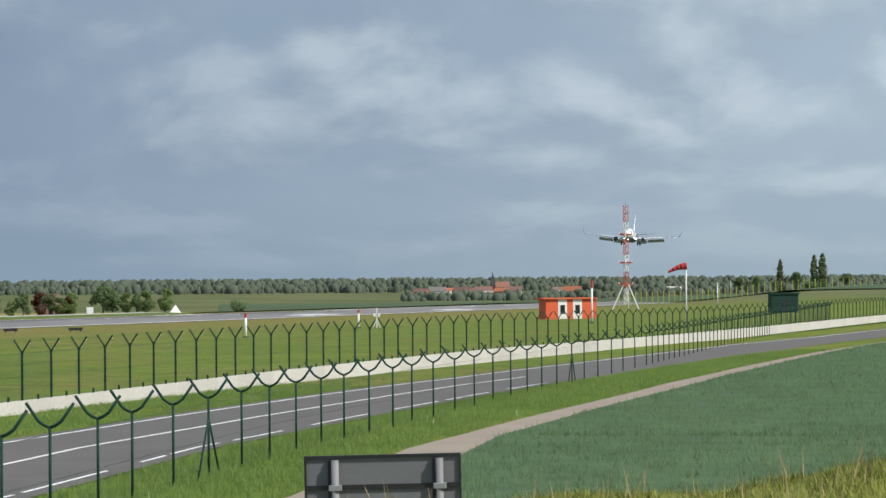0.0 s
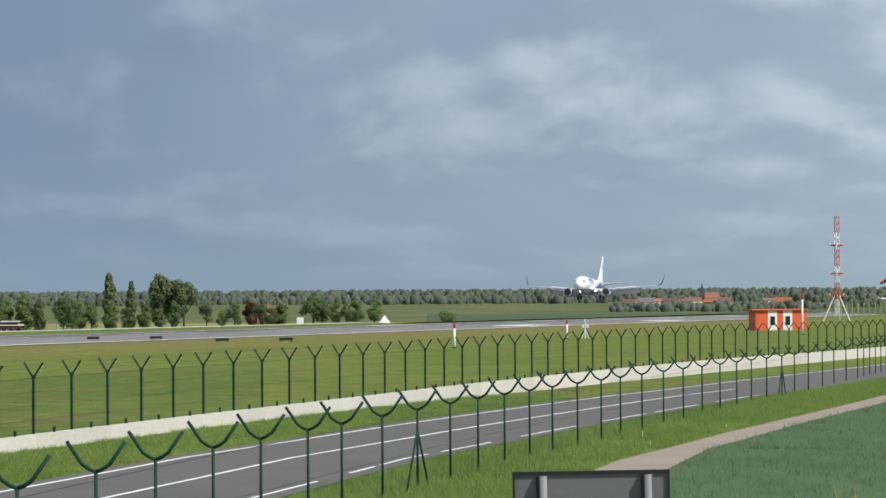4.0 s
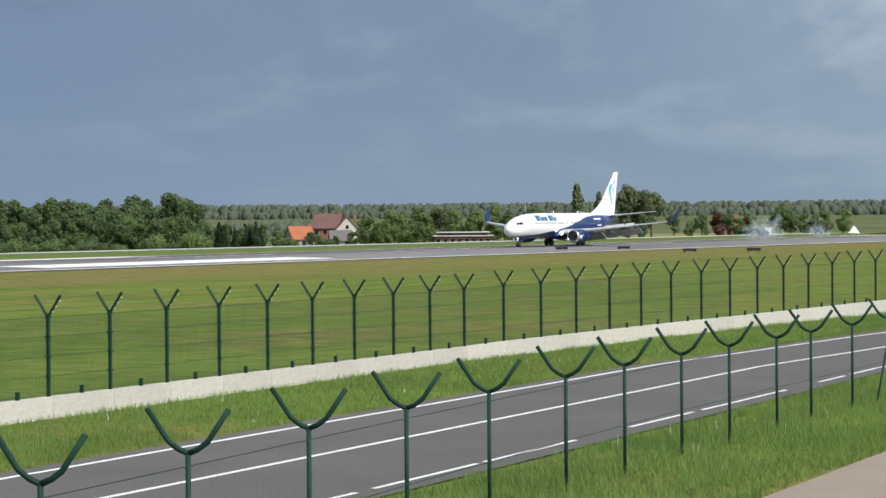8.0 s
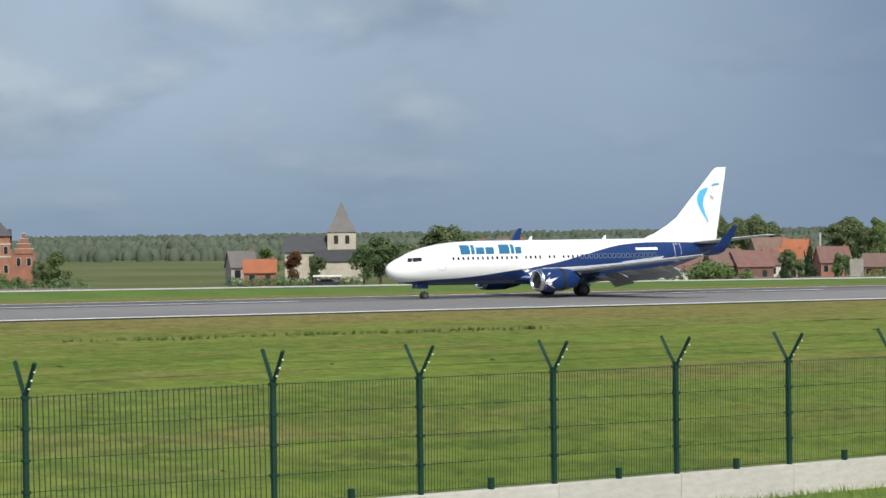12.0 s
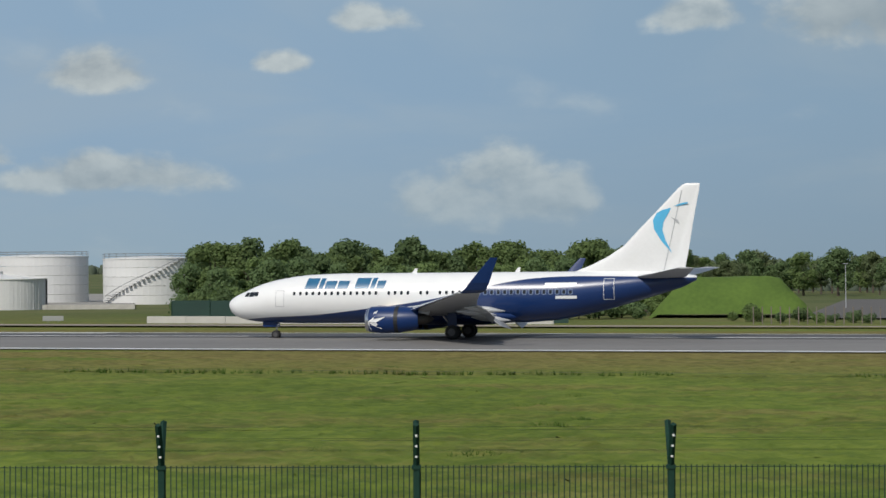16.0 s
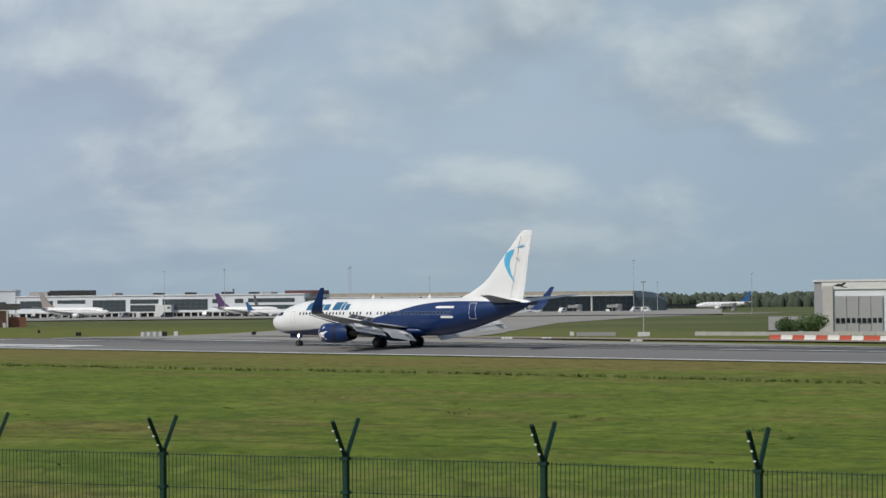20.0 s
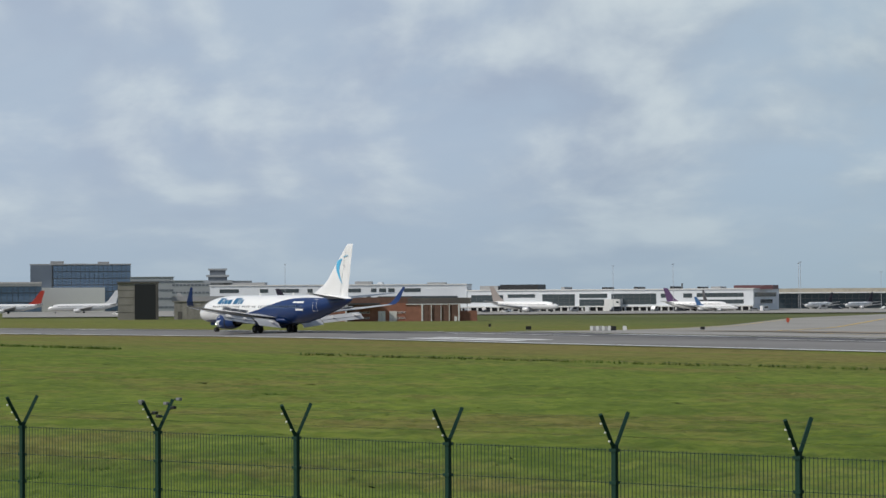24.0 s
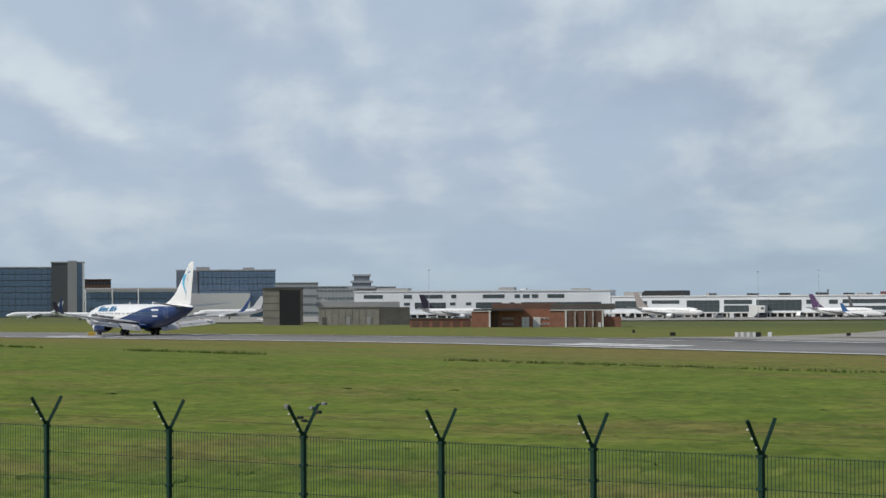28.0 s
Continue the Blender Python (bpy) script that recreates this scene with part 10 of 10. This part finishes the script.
def airfield_tufts():
    rnd = random.Random(21)
    near = []
    for _ in range(9000):
        x = rnd.uniform(-48, 14)
        y = fence_y(x) + 0.4 + 14 * rnd.random() ** 1.3
        near.append((x, y, ground_z(x, y)))
    blades("airfield_grass", "uneven airfield grass behind the fence", FIELDGRASS, patchy(near, 22, 0.7), 0.05, 0.16, 0.012, 5, 106)
    # clumps of darker weeds, wider than tall
    weeds, flowers = [], []
    for _ in range(26):
        x, y = polar(rnd.uniform(-56, 8), 44 + 110 * rnd.random())
        if y < fence_y(x) + 2 or sn(x, y)[1] > 172:
            continue
        r = rnd.uniform(0.12, 0.36)
        for _ in range(int(40 * r + 12)):
            px, py = x + rnd.gauss(0, r), y + rnd.gauss(0, r * 1.6)
            weeds.append((px, py, ground_z(px, py)))
    blades("weed_clump", "scattered clumps of darker green weeds on the airfield", WEED, weeds, 0.08, 0.26, 0.03, 5, 117, 0.9, "weeds")
    for hx in (-22.5, -20.5, -19.0):
        for _ in range(26):
            px, py = hx + rnd.gauss(0, 0.7), 32.0 + rnd.gauss(0, 1.0)
            flowers.append((px, py, ground_z(px, py) + 0.1))
    blades("wild_flowers", "small white and yellow flowers behind the fence", FLOWER, flowers, 0.05, 0.12, 0.02, 2, 118, 0.6, "flowers")


FIELDGRASS = material("airfield_grass_blades", (0.215, 0.240, 0.050), 0.85, second=(0.135, 0.180, 0.034), scale=0.11, fine=1.4, spec=0.08)
leafy(FIELDGRASS, 0.55)
WEED = material("dark_weed_leaves", (0.105, 0.175, 0.035), 0.8, second=(0.060, 0.110, 0.022), scale=0.3, fine=3, spec=0.15)
leafy(WEED)
airfield_tufts()


def sward():
    """The uneven turf of the airfield: hummocks a hand high, closer together near the fence."""
    rnd = np.random.default_rng(64)
    heads = np.radians(np.arange(-58.0, 64.0, 0.16))
    r, dist = 30.0, []
    while r < 215:
        dist.append(r)
        r += 0.22 + 0.0075 * (r - 30)
    dist = np.array(dist)
    lat_a, lat_b = rnd.random((64, 64)), rnd.random((64, 64))

    def lumps(lat, x, y, size):
        u, v = x / size, y / size
        i, j = np.floor(u).astype(int), np.floor(v).astype(int)
        a, b = u - i, v - j
        a, b = a * a * (3 - 2 * a), b * b * (3 - 2 * b)
        return (lat[i % 64, j % 64] * (1 - a) + lat[(i + 1) % 64, j % 64] * a) * (1 - b) + (lat[i % 64, (j + 1) % 64] * (1 - a) + lat[(i + 1) % 64, (j + 1) % 64] * a) * b
    H, D = np.meshgrid(heads, dist, indexing="ij")
    H, D = H + rnd.normal(0, radians(0.05), H.shape), D * (1 + rnd.normal(0, 0.0015, D.shape))
    X, Y = D * np.sin(H), D * np.cos(H)
    up = 0.11 * lumps(lat_a, X, Y, 0.55) + 0.10 * lumps(lat_b, X, Y, 2.3) + 0.07 * rnd.random(X.shape) ** 2
    up *= np.clip((radians(63.0) - H) / radians(7.0), 0, 1)
    m, k = X.shape
    keep = np.zeros(X.shape, bool)
    verts = []
    for i in range(m):
        for j in range(k):
            x, y = float(X[i, j]), float(Y[i, j])
            n = sn(x, y)[1]
            keep[i, j] = y > fence_y(x) + 1.2 and n < 178.5
            verts.append((x, y, ground_z(x, y) - 0.03 + float(up[i, j]) * clamp((178.5 - n) / 4, 0, 1) * clamp((y - fence_y(x) - 1.0) / 2, 0, 1)) if keep[i, j] else (x, y, -30.0))
    faces = [(i * k + j, (i + 1) * k + j, (i + 1) * k + j + 1, i * k + j + 1) for i in range(m - 1) for j in range(k - 1) if keep[i, j] and keep[i + 1, j] and keep[i, j + 1] and keep[i + 1, j + 1]]
    used = sorted({v for f in faces for v in f})
    at = {v: q for q, v in enumerate(used)}
    me = bpy.data.meshes.new("turf")
    me.from_pydata([verts[v] for v in used], [], [tuple(at[v] for v in f) for f in faces])
    me.materials.append(GRASS)
    me.shade_smooth()
    tagged(new("turf", me), "uneven green and brownish turf of the airfield", "grass", kind="stuff")


sward()


def furrow():
    """A dark drain furrow with longer grass that runs along the airfield."""
    verts, faces = [], []
    rnd = random.Random(44)
    for i in range(150):
        s = -270 + 4.0 * i
        if rnd.random() < 0.22:
            continue
        n = along([(-270, 112), (-165, 115), (-120, 123.5), (-60, 125), (400, 124)], s) + rnd.uniform(-0.3, 0.3)
        o = len(verts)
        for a, b in ((s, n - 0.25), (s + 4.2, n - 0.2), (s + 4.2, n + 0.3), (s, n + 0.25)):
            x, y = rw(a, b)
            verts.append((x, y, ground_z(x, y) + 0.25))
        faces.append((o, o + 1, o + 2, o + 3))
    me = bpy.data.meshes.new("furrow")
    me.from_pydata(verts, [], faces)
    me.materials.append(SOILDARK)
    tagged(new("furrow", me), "dark broken drain furrow in the airfield grass", "furrow", kind="stuff")
    # lusher weeds along its edge, in broken runs
    weeds = []
    for _ in range(2600):
        s = rnd.uniform(-270, 120)
        if math.sin(s * 0.11) + math.sin(s * 0.043 + 1) < -0.6:
            continue
        n = along([(-270, 112), (-165, 115), (-120, 123.5), (-60, 125), (400, 124)], s) + rnd.gauss(-0.3, 0.5)
        x, y = rw(s, n)
        weeds.append((x, y, ground_z(x, y) + 0.1))
    blades("weed_strip", "strip of darker weeds along the drain furrow", WEED, weeds, 0.12, 0.34, 0.03, 5, 119, 0.8, "weeds")


SOILDARK = material("dark_furrow_soil", (0.05, 0.048, 0.022), 0.95, vary=0.35, scale=0.4, fine=4)
furrow()


def bank_tufts():
    rnd = random.Random(31)
    pts = []
    for _ in range(9000):
        h, r = rnd.uniform(85, 102), 15 - 9 * rnd.random() ** 2
        x, y = polar(h, r)
        zc = mound_crest(h)
        z = min(-1.72, zc) + (zc - min(-1.72, zc)) * (r / 15.0) ** 1.5 - 0.1 * (1 - r / 15)
        pts.append((x, y, max(z, ground_z(x, y))))
    blades("bank_grass", "short dry and green grass on the bank", BANKGRASS, pts, 0.03, 0.09, 0.006, 6, 108, 0.9)
    blades("bank_grass", "few long dry grass stalks on the bank", DRYSTALK, pts[:160], 0.12, 0.28, 0.005, 3, 109, 0.5)


BANKGRASS = material("bank_grass_blades", (0.27, 0.29, 0.065), 0.8, second=(0.15, 0.165, 0.042), scale=1.5, fine=12, spec=0.15)
DRYSTALK = material("dry_grass_stalks", (0.36, 0.29, 0.14), 0.85, vary=0.3, scale=3, fine=20)
bank_tufts()

# white notice on the fence, and a cluster of cameras on one post
x_ = fence_y(14) * math.tan(radians(30.68))
x_, y_ = x_, fence_y(x_) - 0.06
plate = thing("fence_notice", "small white notice plate fixed to the mesh fence", "sign", at=pose(x_, y_, -4.46 * math.pi / 180 * math.hypot(x_, y_), 0, 0, 0))
part("plate", boxm(-0.14, -0.012, -0.06, 0.14, 0.0, 0.06, 0.003), CLADGREY, plate)
for i in range(3):
    part("text_bar", boxm(-0.12, -0.015, 0.026 - 0.03 * i, 0.10 - 0.04 * i, -0.0125, 0.036 - 0.03 * i), MIDBLUE, plate, "blue text bar")


def camera_cluster():
    x, y, zj = -24.97, 25.66, -1.682
    c = thing("fence_sensor", "cluster of dark sensors on a forked fence post", "sensor", at=pose(x, y, zj))
    for dx, dy, dz in ((-0.10, -0.20, 0.33), (0.10, -0.16, 0.20), (-0.02, -0.30, 0.36), (-0.10, 0.12, 0.14), (0.10, 0.20, 0.26), (-0.09, 0.26, 0.31), (0.09, 0.32, 0.37)):
        part("sensor_head", boxm(dx - 0.035, dy - 0.03, dz - 0.02, dx + 0.035, dy + 0.03, dz + 0.02, 0.006), GREYPOST if dz > 0.3 else BLACKM, c)
        part("bracket", tubem([(0, dy, abs(dy) * 1.15), (dx, dy, dz - 0.01)], 0.012, 5), GREEN, c)


camera_cluster()


# ---------------------------------------------------------------- tyre smoke
def smoke_material():
    m = bpy.data.materials.new("thin_tyre_smoke")
    m.use_nodes = True
    N, L = m.node_tree.nodes, m.node_tree.links
    b = N["Principled BSDF"]
    b.inputs["Base Color"].default_value = (0.50, 0.60, 0.72, 1)
    b.inputs["Roughness"].default_value, b.inputs["Alpha"].default_value = 1.0, 0.06
    return m


SMOKE = smoke_material()


def smoke_puff(seed, w, hgt):
    rnd = random.Random(seed)
    bm = bmesh.new()
    for _ in range(150):
        p = Vector((rnd.gauss(0, 0.36) * w, rnd.gauss(0, 0.8), abs(rnd.gauss(0.35, 0.3)) * hgt))
        s = rnd.uniform(0.4, 1.0) * hgt * 0.28
        k = 8
        a, b = rnd.uniform(0.8, 1.3), rnd.uniform(0.6, 1.0)
        bm.faces.new([bm.verts.new(p + Vector((s * a * math.cos(6.2832 * j / k), 0, s * b * math.sin(6.2832 * j / k)))) for j in range(k)])
    ob = solo("tyre_smoke", bm, SMOKE, "thin pale puff of tyre smoke over the runway", "smoke", "tyre smoke")
    return ob


PUFFS = [smoke_puff(71, 6.0, 2.6), smoke_puff(72, 9.0, 3.6), smoke_puff(73, 7.0, 3.0)]


# ---------------------------------------------------------------- movement
# seconds, place of the main wheels along the runway, height over it, nose-up angle, bank, nose turned into the wind
FLIGHT = [(0.0, 907.9, 19.92, 2.8, -2.5, 9.0), (1.0, 835.3, 16.51, 2.6, 0.5, 8.9), (2.0, 763.9, 12.84, 2.8, 1.0, 8.8), (3.0, 693.4, 9.1, 3.0, 0.0, 8.7), (3.5, 659.5, 7.15, 3.2, 0.0, 8.7), (4.5, 591.3, 3.39, 3.6, 0.0, 8.6),
          (5.5, 526.0, 0.95, 4.0, 0.3, 7.0), (6.0, 493.5, 0.29, 4.2, 0.2, 6.4), (6.4, 468.0, 0.0, 4.0, 0.0, 6.0), (7.0, 428.6, 0.0, 3.0, 0.0, 4.0), (7.5, 401.4, 0.0, 1.6, 0.0, 3.2), (8.0, 371.0, 0.0, 0.4, 0.0, 1.5),
          (8.5, 340.4, 0.0, 0.0, 0.0, 0.6), (9.0, 311.4, 0.0, 0.0, 0.0, -0.3), (9.5, 281.8, 0.0, 0.0, 0.0, -0.5), (10.0, 251.3, 0.0, 0.0, 0.0, -0.4), (11.0, 193.4, 0.0, 0.0, 0.0, 0.0), (11.5, 166.2, 0.0, 0.0, 0.0, 0.2),
          (12.5, 110.7, 0.0, 0.0, 0.0, 0.4), (13.5, 57.4, 0.0, 0.0, 0.0, 0.3), (14.0, 34.2, 0.0, 0.0, 0.0, 0.5), (14.5, 11.8, 0.0, 0.0, 0.0, 0.8), (15.0, -10.2, 0.0, 0.0, 0.0, 1.0), (15.6, -36.6, 0.0, 0.0, 0.0, 1.3),
          (16.0, -53.3, 0.0, 0.0, 0.0, 1.4), (17.0, -93.1, 0.0, 0.0, 0.0, 0.9), (18.0, -130.3, 0.0, 0.0, 0.0, 0.4), (19.0, -165.7, 0.0, 0.0, 0.0, 0.4), (20.0, -199.2, 0.0, 0.0, 0.0, 0.4), (21.0, -230.1, 0.0, 0.0, 0.0, 0.4),
          (22.5, -273.1, 0.0, 0.0, 0.0, 0.4), (24.5, -323.8, 0.0, 0.0, 0.0, 0.4), (25.0, -335.3, 0.0, 0.0, 0.0, 0.4), (26.5, -368.1, 0.0, 0.0, 0.0, 0.4), (28.0, -399.3, 0.0, 0.0, 0.0, 0.4)]


def motions():
    rows = []
    for t, s, h, up, bank, crab in FLIGHT:
        n = along([(-450, 199.0), (-267, 199.5), (-134, 200.5), (-54, 203.5), (34, 206.0), (1000, 206.0)], s)
        x, y = rw(s, n)
        base = Matrix.Translation((x, y, rw_surface(s, n) + 0.015 + h)) @ Euler((0, 0, math.pi - TURN + radians(crab))).to_matrix().to_4x4()
        rows.append((t, base @ Euler((radians(bank), radians(-up), 0)).to_matrix().to_4x4()))
    walk(JET, rows)
    # smoke rises where the tyres first touch, drifts down the wind and sinks away
    for i, puff in enumerate(PUFFS):
        s0, n0 = 465.0 - 11.0 * i, RW_MID + (-2.9, 2.9, 0)[i]
        t0 = 6.4 + 0.15 * i

        def spot(ds, dz):
            x, y = rw(s0 + ds, n0 + 0.3 * ds)
            return pose(x, y, rw_surface(s0 + ds, n0) + dz, 0, 0, -math.degrees(TURN))
        walk(puff, [(0.0, spot(0, -9.0)), (t0, spot(0, -9.0)), (t0 + 0.3, spot(0.5, 0.1)), (8.0, spot(6.0, 0.4)), (9.0, spot(10.0, 0.7)), (9.8, spot(13.0, -9.0)), (28.0, spot(13.0, -9.0))])


motions()
